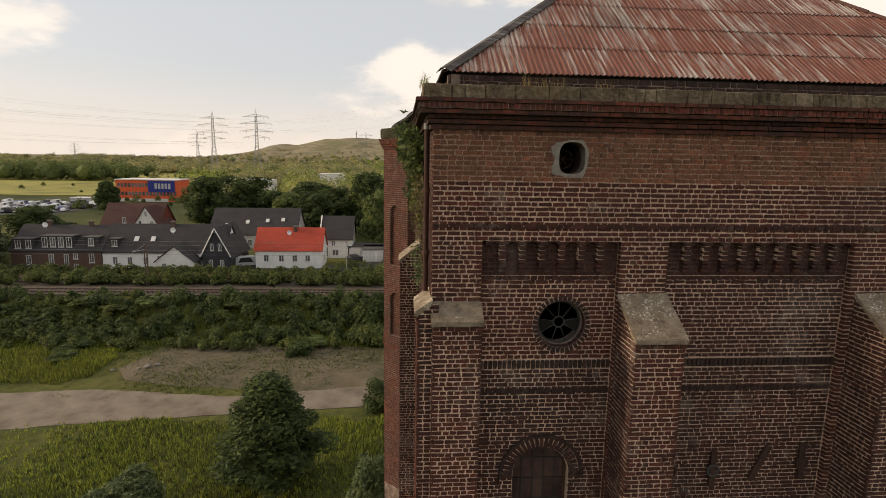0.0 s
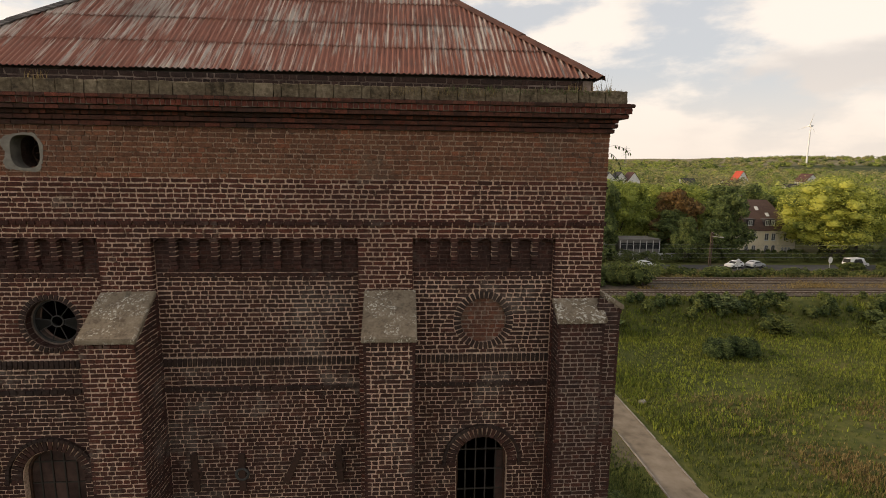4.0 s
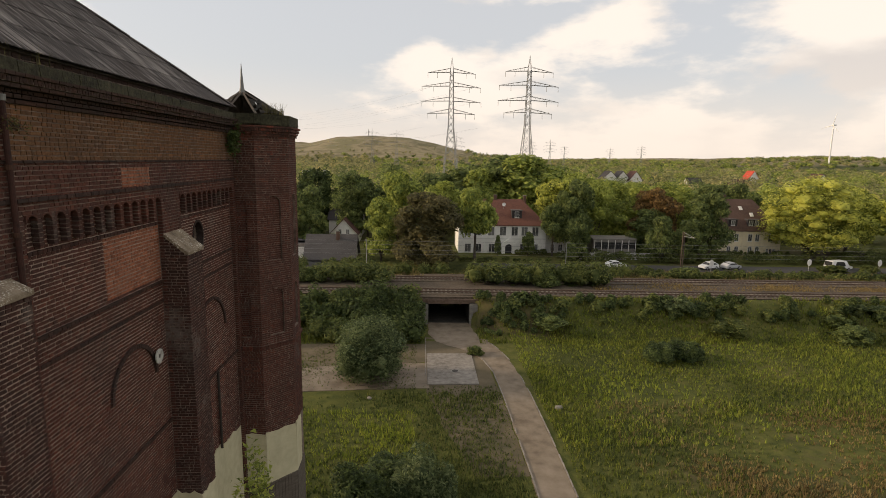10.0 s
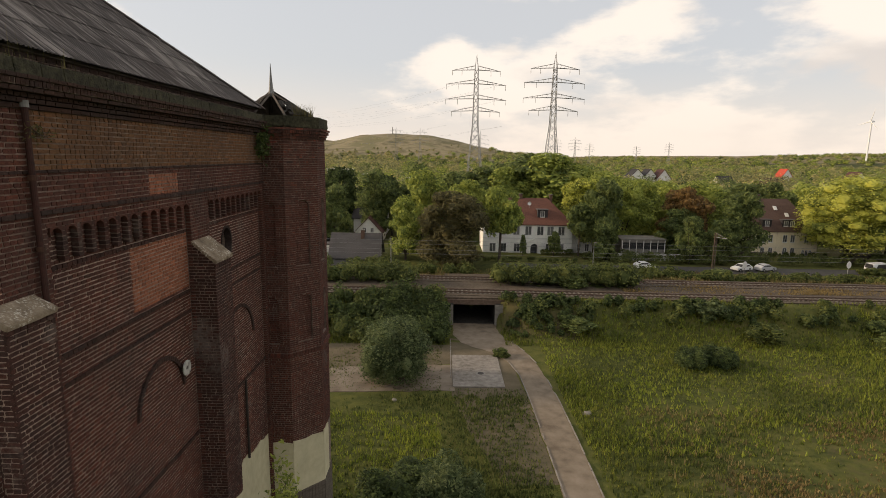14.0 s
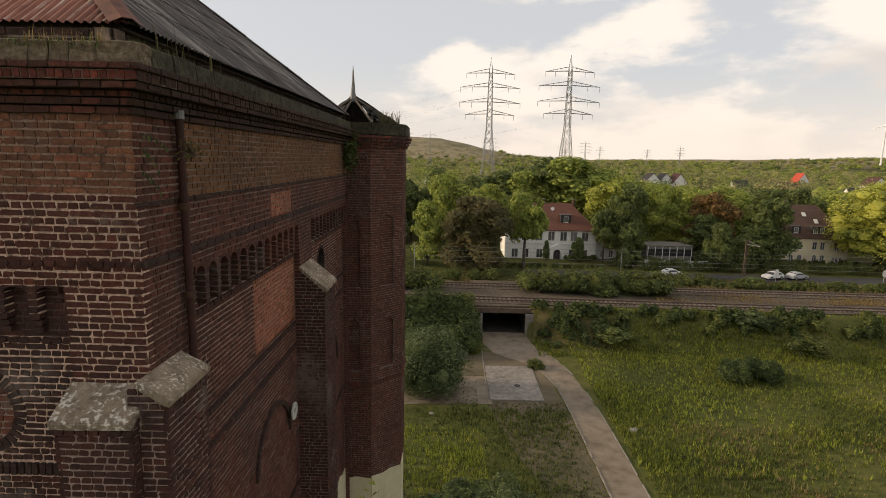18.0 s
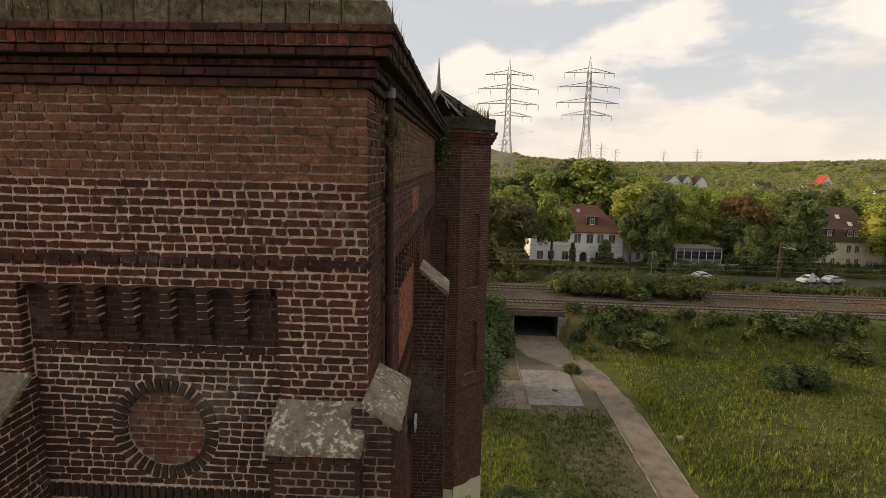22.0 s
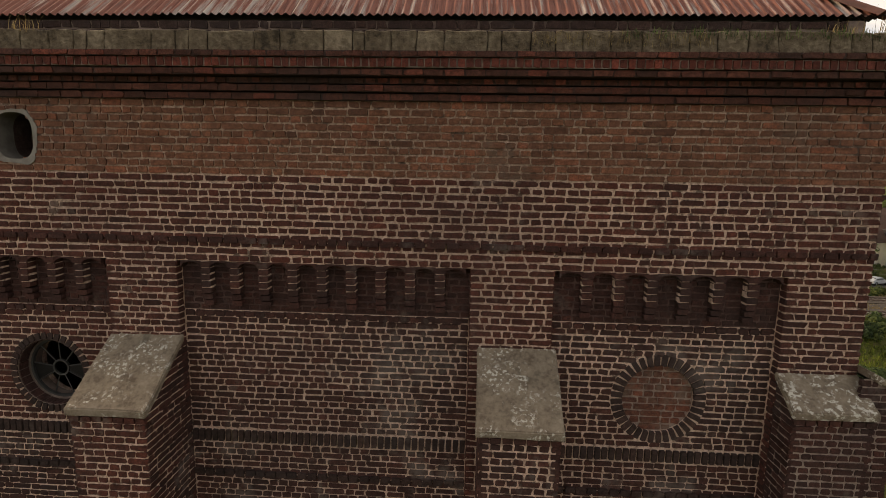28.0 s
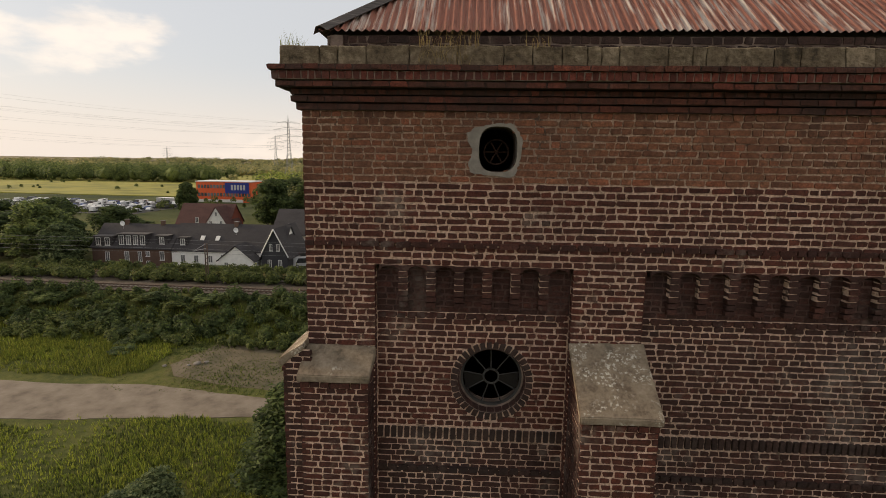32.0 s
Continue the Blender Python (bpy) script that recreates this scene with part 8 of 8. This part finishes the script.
def car(x, y, z, turn, paint, label, van=False, group="cars along the street", far=False):
    key = (paint, van, far)
    m = pose(x, y, z, 0, 0, turn)
    if key in CARS:
        return tagged(copy_thing(CARS[key], m), label)
    c = new("van" if van else "car")
    tagged(c, label, "van" if van else "car", group)
    L, W, H = (2.6, 0.95, 2.0) if van else (1.9, 0.84, 1.4)
    prof = [(-L, 0.35), (L, 0.35), (L, 0.8), (L * 0.93, 0.95), (L * 0.62, 1.02), (L * 0.42, H), (-L * (0.96 if van else 0.62), H), (-L, 1.0)] if van else [(-L, 0.32), (L, 0.32), (L, 0.66), (L * 0.9, 0.78), (L * 0.42, 0.90), (L * 0.12, H), (-L * 0.55, H), (-L * 0.88, 0.95), (-L, 0.85)]
    bm = bmesh.new()
    a = [bm.verts.new((px, -W, pz)) for px, pz in prof]
    b = [bm.verts.new((px, W, pz)) for px, pz in prof]
    for v in a + b:
        if v.co.z > 1.1:
            v.co.y *= 0.82
    bm.faces.new(a)
    bm.faces.new(b[::-1])
    for i in range(len(prof)):
        bm.faces.new((a[i], b[i], b[(i + 1) % len(prof)], a[(i + 1) % len(prof)]))
    bmesh.ops.bevel(bm, geom=bm.edges[:], offset=0.05, segments=2, affect="EDGES")
    part("body", bm, PAINTS[paint], c)
    for s in (() if far else (-1, 1)):
        bm = bmesh.new()
        y0 = s * W
        bm.faces.new([bm.verts.new(v) for v in ((-L * 0.72, y0 * 0.99, 0.98), (L * 0.34, y0 * 0.99, 0.98), (L * 0.12, y0 * 0.89, H - 0.14), (-L * 0.54, y0 * 0.89, H - 0.14))])
        ext = bmesh.ops.extrude_face_region(bm, geom=bm.faces[:])
        bmesh.ops.translate(bm, vec=(0, -0.06 * s, 0), verts=[v for v in ext["geom"] if isinstance(v, bmesh.types.BMVert)])
        part("side_window", bm, GLASS_DARK, c)
        for px in (-L * 0.62, L * 0.62):
            bm = bmesh.new()
            rod(bm, (px, s * (W - 0.2), 0.32), (px, s * (W + 0.02), 0.32), 0.32, n=14)
            w = part("wheel", bm, TYRE, c)
            bm = bmesh.new()
            rod(bm, (px, s * (W + 0.02), 0.32), (px, s * (W + 0.035), 0.32), 0.19, n=10)
            part("rim", bm, STEEL, w)
        part("headlight", boxed(L - 0.04, L + 0.012, s * W * 0.75 - 0.14, s * W * 0.75 + 0.14, 0.58, 0.72), TRIM, c)
    if not far:
        low, top, back = ((0.62, 1.05), (0.44, H - 0.08), (-0.985, -0.975)) if van else ((0.42, 0.93), (0.15, H - 0.06), (-0.86, -0.58))
        for name, x0, x1 in (("windscreen", low[0], top[0]), ("rear_window", back[0], back[1])):
            bm = bmesh.new()
            off = 0.03 if x0 > 0 else -0.03
            bm.faces.new([bm.verts.new(v) for v in ((L * x0 + off, -W * 0.84, low[1] + 0.02), (L * x0 + off, W * 0.84, low[1] + 0.02), (L * x1 + off, W * 0.74, top[1]), (L * x1 + off, -W * 0.74, top[1]))])
            ext = bmesh.ops.extrude_face_region(bm, geom=bm.faces[:])
            bmesh.ops.translate(bm, vec=(-off * 2, 0, -0.02), verts=[v for v in ext["geom"] if isinstance(v, bmesh.types.BMVert)])
            part(name, bm, GLASS_DARK, c)
    if far:
        part("glass_band", boxed(-L * 0.5, L * 0.16, -W * 0.93, W * 0.93, 1.0, H - 0.14, 0.03), GLASS, c)
        part("underbody", boxed(-L * 0.8, L * 0.8, -W * 0.9, W * 0.9, 0.0, 0.34), TYRE, c)
    c.matrix_basis = m
    CARS[key] = c
    return c


ST = 2.68
car(57.4, 100.4, ST, 8, 0, "white car on the street behind the railway")
car(75.6, 99.8, ST, 200, 0, "small white car parked at the street")
car(80.2, 100.0, ST, 18, 1, "silver estate car parked at the street")
car(102.4, 100.6, ST - 0.2, 12, 0, "long white van on the street", True)
car(-29.5, 103.0, 2.6, 20, 1, "silver van parked between the houses", True)
car(-9.5, 108.8, 2.6, 30, 2, "black car parked in a yard")
rr2 = random.Random(9)
for i in range(182):
    row = i // 25
    x = -205 + (i % 25) * 3.3 + rr2.uniform(-0.4, 0.4) + (row % 2) * 1.2
    y = 200 + row * 6.0 + rr2.uniform(-0.5, 0.5)
    if x > -122 or rr2.random() < 0.12:
        continue
    car(x, y, height(x, y) + 0.02, rr2.choice((85, 95, 270)) + rr2.uniform(-4, 4), rr2.choice((0, 0, 0, 1, 1, 2, 2, 3)), "parked car in a crowded car park", rr2.random() < 0.3, "cars in the car park", True)
lot = strip("car_park", [(-215, 192), (-122, 192)], [(-215, 246), (-122, 246)], ASPHALT, "asphalt car park full of cars", "car park", 0.05)
shed("flat_hall", -146, -130, 246, 252, 2.6, 4.6, W_GREY, "low pale hall beside the car park", 0, TRIM, "hall")

# ---- pylons, cables, mast and turbine ----
PYL = {}


def pylon(x, y, top, label):
    s = top / 80.0
    m = pose(x, y, height(x, y), 0, 0, 4) @ Matrix.Diagonal((s, s, s, 1))
    if PYL:
        return tagged(copy_thing(PYL["a"], m), label)
    p = new("power_pylon")
    tagged(p, label, "pylon", "power pylons")

    def half(z):
        return 5.2 + (1.6 - 5.2) * z / 40 if z < 40 else 1.6 + (0.9 - 1.6) * (z - 40) / 32
    for sx in (-1, 1):
        for sy in (-1, 1):
            bm = bmesh.new()
            rod(bm, (sx * half(0), sy * half(0), -1), (sx * half(40), sy * half(40), 40), 0.24, 0.2, 4)
            rod(bm, (sx * half(40), sy * half(40), 40), (sx * half(72), sy * half(72), 72), 0.2, 0.16, 4)
            rod(bm, (sx * half(72), sy * half(72), 72), (0, 0, 80), 0.15, 0.05, 4)
            part("leg", bm, STEEL, p)
    zs = [0, 9, 17, 24, 30, 35.5, 40, 44, 48, 52, 56, 60, 64, 68, 72]
    bm = bmesh.new()
    for a, b in zip(zs, zs[1:]):
        for s1 in (-1, 1):
            for q in (-1, 1):
                rod(bm, (q * half(a), s1 * half(a), a), (-q * half(b), s1 * half(b), b), 0.11, n=3)
                rod(bm, (s1 * half(a), q * half(a), a), (s1 * half(b), -q * half(b), b), 0.11, n=3)
    part("bracing", bm, STEEL, p)
    for z, w in ((71.3, 14.0), (63.6, 17.4), (55.2, 17.8), (48.4, 14.2)):
        for sx in (-1, 1):
            bm = bmesh.new()
            for sy in (-1, 1):
                rod(bm, (sx * half(z), sy * half(z), z), (sx * w, 0, z - 0.6), 0.13, n=4)
                rod(bm, (sx * half(z), sy * half(z), z + 2.2), (sx * w, 0, z - 0.6), 0.10, n=4)
            for k in range(1, 6):
                t = k / 6
                rod(bm, (sx * (half(z) + (w - half(z)) * t), half(z) * (1 - t), z - 0.6 * t), (sx * (half(z) + (w - half(z)) * t), -half(z) * (1 - t), z + 2.2 * (1 - t)), 0.07, n=3)
            part("crossarm", bm, STEEL, p)
            for f in (0.99, 0.6):
                bm = bmesh.new()
                rod(bm, (sx * w * f, 0, z - 0.6), (sx * w * f, 0, z - 3.4), 0.12, n=5)
                part("insulator", bm, STEEL, p)
    p.matrix_basis = m
    PYL["a"] = p
    return p


PYLONS = [(36.0, 300, 75, "lattice power pylon with four crossarms"), (78.5, 300, 82, "tall lattice power pylon with four crossarms"), (-176, 520, 68, "lattice power pylon beyond the field"), (-136.5, 520, 71, "lattice power pylon beyond the field"),
          (-330, 900, 68, "far lattice power pylon"), (-520, 900, 45, "far lattice power pylon"), (70, 760, 60, "far lattice power pylon"), (225, 1000, 62, "far lattice power pylon"), (262, 1000, 62, "far lattice power pylon"), (330, 1150, 52, "far lattice power pylon"), (520, 1200, 58, "far lattice power pylon"), (-60, 900, 72, "far lattice power pylon"), (-20, 900, 70, "far lattice power pylon"), (430, 1150, 50, "far lattice power pylon")]
for a in PYLONS:
    pylon(*a)


def cable(a, b, sag, r):
    bm = bmesh.new()
    n = 14
    pts = [Vector(a).lerp(Vector(b), i / n) - Z * sag * 4 * (i / n) * (1 - i / n) for i in range(n + 1)]
    for p, q in zip(pts, pts[1:]):
        rod(bm, p, q, r, n=3)
    bmesh.ops.remove_doubles(bm, verts=bm.verts, dist=0.02)
    c = part("power_cable", bm, WIRE, None, "thin power cable hanging between pylons")
    tagged(c, category="cable", group="power cables")


for (x, y, h), (x2, y2, h2) in (((-176, 520, 68), (-480, 330, 90)), ((-136.5, 520, 71), (-440, 300, 96)), ((36, 300, 75), (-136.5, 520, 71)), ((36, 300, 75), (-176, 520, 68))):
    for z, w in ((0.86, 13), (0.76, 15), (0.575, 17)):
        for s in (-1, 1):
            cable((x + s * w * 0.9, y, h * z - 3), (x2 + s * w * 0.9, y2, h2 * z - 3), 7, 0.034 if y > 400 else 0.018)
turb = thing("wind_turbine", (1040, 1300, 50), "white wind turbine on the far ridge", "wind turbine")
bm = bmesh.new()
rod(bm, (1040, 1300, 20), (1040, 1300, 122), 2.1, 1.3, 14)
put(part("tower", bm, TURBINE), turb)
put(part("nacelle", boxed(1036, 1044, 1296, 1304, 120, 124, 0.6), TURBINE), turb)
for a in (75, 195, 315):
    bm = bmesh.new()
    d = Vector((0.25 * math.cos(radians(a)), -math.cos(radians(a)), math.sin(radians(a))))
    rod(bm, Vector((1036, 1299, 122)), Vector((1036, 1299, 122)) + d * 30, 1.2, 0.2, 6)
    put(part("blade", bm, TURBINE), turb)
mast = thing("radio_mast", (-150, 1790, 90), "slender mast on top of the far hill", "mast")
bm = bmesh.new()
rod(bm, (-150, 1790, 85), (-150, 1790, 116), 1.6, 0.8, 6)
put(part("mast_tube", bm, STEEL), mast)
bm = bmesh.new()
rod(bm, (-150, 1790, 105), (-150, 1790, 109), 2.6, 2.6, 8)
put(part("platform", bm, STEEL), mast)

# street furniture and field clutter
for x, y, h in ((108.5, 98, 2.6), (93.6, 97.0, 2.8), (74.8, 97.5, 2.4)):
    p = thing("street_sign", (x, y, 2.6), "white sign post at the street", "sign", "street signs")
    bm = bmesh.new()
    rod(bm, (x, y, 2.4), (x, y, 2.6 + h), 0.06)
    put(part("post", bm, STEEL), p)
    put(part("board", plate(circle(x, 2.6 + h - 0.7, 0.42, 20, 1.55), [], (Vector((0, y, 0)), Vector((1, 0, 0)), Z, Vector((0, -1, 0))), 0.1, 0.06), TRIM), p)
for x, y in ((9.6, 96, ), (-10.0, 96), (46, 95)):
    p = thing("street_lamp", (x, y, 2.6), "slender grey street lamp", "street lamp", "street lamps")
    bm = bmesh.new()
    rod(bm, (x, y, 2.4), (x, y, 8.4), 0.08, 0.05, 8)
    put(part("post", bm, STEEL), p)
    bm = bmesh.new()
    rod(bm, (x, y, 8.4), (x, y - 1.1, 8.6), 0.04, n=6)
    put(part("arm", bm, STEEL), p)
    put(part("lamp_head", boxed(x - 0.12, x + 0.12, y - 1.5, y - 1.0, 8.53, 8.66, 0.02), GREYCON), p)
for x, y, s in ((-28.2, 58.5, 0.42), (-27.4, 59.0, 0.28), (-29.0, 58.0, 0.22), (-31.5, 57.6, 0.25), (32.3, 46.8, 0.42), (32.7, 47.2, 0.25), (0.2, 60.0, 0.2), (-5, 57.5, 0.18), (14.5, 49.0, 0.25)):
    bm = bmesh.new()
    bmesh.ops.create_icosphere(bm, subdivisions=2, radius=s)
    for v in bm.verts:
        v.co *= 1 + 0.35 * noise.noise(v.co * 2.2 + Vector((x, y, 0)))
        v.co.z *= 0.55
        v.co += Vector((x, y, height(x, y) + s * 0.3))
    st = part("rubble_stone", bm, CONCRETE, None, "pale lump of broken concrete in the grass")
    tagged(st, category="rubble", group="lumps of rubble")


# ---- plants on the tower ----
def tuft(name, at, spread, count, hmin, hmax, mat, label, seed, droop=0.7, wide=0.0035):
    """A tuft of thin stalks growing from a ledge."""
    r = random.Random(seed)
    vs, fs = [], []
    for i in range(count):
        x, y, z = (at[k] + r.uniform(-1, 1) * spread[k] for k in range(3))
        h = r.uniform(hmin, hmax)
        a = r.uniform(0, 6.28)
        lean = r.uniform(0, droop) * h
        w = wide * r.uniform(0.7, 1.4)
        b = len(vs)
        for q in range(4):
            t = q / 3
            c = (x + lean * t * t * math.cos(a), y + lean * t * t * math.sin(a), z + h * t - lean * 0.4 * t * t)
            ww = w * (1 - 0.85 * t)
            vs += [(c[0] - ww * math.sin(a), c[1] + ww * math.cos(a), c[2]), (c[0] + ww * math.sin(a), c[1] - ww * math.cos(a), c[2])]
            if q:
                fs.append((b + 2 * q - 2, b + 2 * q - 1, b + 2 * q + 1, b + 2 * q))
    ob = part(name, raw(name, vs, fs), mat, None, label)
    tagged(ob, category="grass", group="plants on the tower")
    return ob


tuft("wall_grass", (2.25, 8.63, 24.40), (0.34, 0.05, 0.02), 80, 0.05, 0.32, LEAF["fawn"], "dry grass tuft growing on the mossy coping", 1, 0.8, 0.003)
tuft("wall_grass", (2.2, 8.60, 24.25), (0.30, 0.01, 0.06), 60, 0.06, 0.22, LEAF["fawn"], "dry grass tuft growing on the mossy coping", 2, 0.9, 0.003)
tuft("wall_grass", (3.25, 8.63, 24.40), (0.16, 0.05, 0.02), 22, 0.05, 0.2, LEAF["fawn"], "small dry grass tuft on the coping", 3)
tuft("wall_grass", (12.05, 8.63, 24.40), (0.45, 0.05, 0.02), 70, 0.04, 0.18, LEAF["fawn"], "dry grass tuft at the corner of the coping", 4)
tuft("wall_grass", (12.62, 9.2, 24.40), (0.05, 0.5, 0.02), 60, 0.03, 0.09, LEAF["deep"], "thin green weeds on the corner coping", 5)
tuft("wall_grass", (13.75, 21.2, 24.42), (0.35, 0.35, 0.02), 150, 0.2, 0.55, LEAF["brown"], "bare grey-brown weeds on the turret coping", 7, wide=0.009)
tuft("wall_grass", (0.35, 9.1, 24.42), (0.06, 0.4, 0.02), 90, 0.08, 0.26, GRASS, "thin weeds on the coping", 8)


tuft("wall_grass", (11.0, 8.62, 24.36), (1.4, 0.05, 0.04), 420, 0.03, 0.10, LEAF["deep"], "short green grass on the mossy coping", 31, 0.8, 0.004)
tuft("wall_grass", (9.6, 8.60, 24.30), (0.9, 0.02, 0.05), 160, 0.04, 0.11, LEAF["fawn"], "short dry grass on the mossy coping", 32, 0.9, 0.003)
tuft("bare_twigs", (12.60, 9.7, 24.40), (0.06, 0.5, 0.02), 14, 0.2, 0.5, LEAF["brown"], "bare brown twigs growing on the corner coping", 33, 0.45, 0.006)
tuft("bare_twigs", (12.55, 10.6, 24.40), (0.06, 0.3, 0.02), 8, 0.15, 0.4, LEAF["brown"], "bare brown twigs growing on the side coping", 34, 0.45, 0.006)


def climber(name, lo, hi, n, size, leaf, label, seed):
    """A climbing plant on a wall: a stem and leaves in an uneven patch."""
    r = np.random.default_rng(seed)
    lo, hi = np.array(lo), np.array(hi)
    c = thing(name, tuple(lo), label, "climbing plant", "plants on the tower")
    k = r.uniform(0.15, 0.85, (9, 3)) * (hi - lo) + lo
    idx = r.integers(0, 9, n)
    pts = k[idx] + r.normal(0, 1, (n, 3)) * (hi - lo) * np.array([0.16, 0.13, 0.12])
    vs, fs = leaves(pts, r.normal(0, 1, (n, 3)), size, r)
    put(part("foliage", raw("foliage", vs, fs), LEAF[leaf]), c)
    bm = bmesh.new()
    for a, b in zip(k, k[1:]):
        mid = (Vector(a) + Vector(b)) / 2 - Z * 0.04
        rod(bm, a, mid, 0.006, 0.005, 5)
        rod(bm, mid, b, 0.005, 0.004, 5)
    put(part("stem", bm, BARK), c)
    return c


climber("wall_shrub", (-0.1, 11.5, 22.2), (0.5, 14.5, 24.0), 1500, 0.075, "deep", "green shrub hanging under the cornice of the side wall", 21)
climber("wall_creeper", (0.15, 9.3, 20.9), (0.5, 10.4, 22.0), 260, 0.04, "silver", "pale creeper on the corner of the tower", 22)
climber("wall_creeper", (0.2, 9.6, 21.6), (0.5, 13.0, 23.0), 500, 0.05, "brown", "dry brown creeper on the side wall", 23)
climber("wall_weed", (12.5, 9.5, 23.1), (12.68, 10.3, 23.6), 130, 0.028, "brown", "dry weed under the cornice of the side wall", 24)
twig = thing("hanging_twig", (12.72, 8.85, 23.55), "thin leafy twig growing out under the corner cornice", "climbing plant", "plants on the tower")
rt = random.Random(4)
for foot, tip in (((12.50, 8.88, 23.50), (12.86, 8.8, 23.40)), ((12.50, 8.9, 23.40), (12.74, 8.85, 23.16)), ((12.49, 8.88, 23.16), (12.73, 8.85, 22.94))):
    a, b = Vector(foot), Vector(tip)
    pts = [a.lerp(b, q / 6) + Z * 0.06 * math.sin(math.pi * q / 6) for q in range(7)]
    bm = bmesh.new()
    for p, q in zip(pts, pts[1:]):
        rod(bm, p, q, 0.004, 0.0035, 5)
    put(part("stem", bm, BARK), twig)
    vs, fs = [], []
    for q in range(2, 7):
        for k in range(2):
            c = pts[q] + Vector((rt.uniform(-0.015, 0.015), rt.uniform(-0.02, 0.02), 0))
            d = Vector((rt.uniform(-0.012, 0.03), rt.uniform(-0.01, 0.01), -rt.uniform(0.045, 0.075)))
            o = Vector((0.012, rt.uniform(-0.006, 0.006), 0.004))
            n0 = len(vs)
            vs += [tuple(c), tuple(c + d * 0.5 + o), tuple(c + d), tuple(c + d * 0.5 - o)]
            fs.append((n0, n0 + 1, n0 + 2, n0 + 3))
    put(part("foliage", raw("foliage", vs, fs), LEAF["deep"]), twig)
climber("turret_weed", (12.4, 19.4, 22.9), (12.9, 20.1, 24.0), 380, 0.07, "deep", "dark weed in the corner of the turret", 26)
birch = climber("birch_shrub", (13.3, 16.0, 11.4), (14.3, 17.6, 13.9), 520, 0.085, "olive", "thin birch shrub growing beside the plastered wall", 27)
birch_stem = bmesh.new()
rod(birch_stem, (13.7, 16.8, -0.1), (13.8, 16.8, 12.0), 0.06, 0.02, 7)
put(part("trunk", birch_stem, BARK), birch)
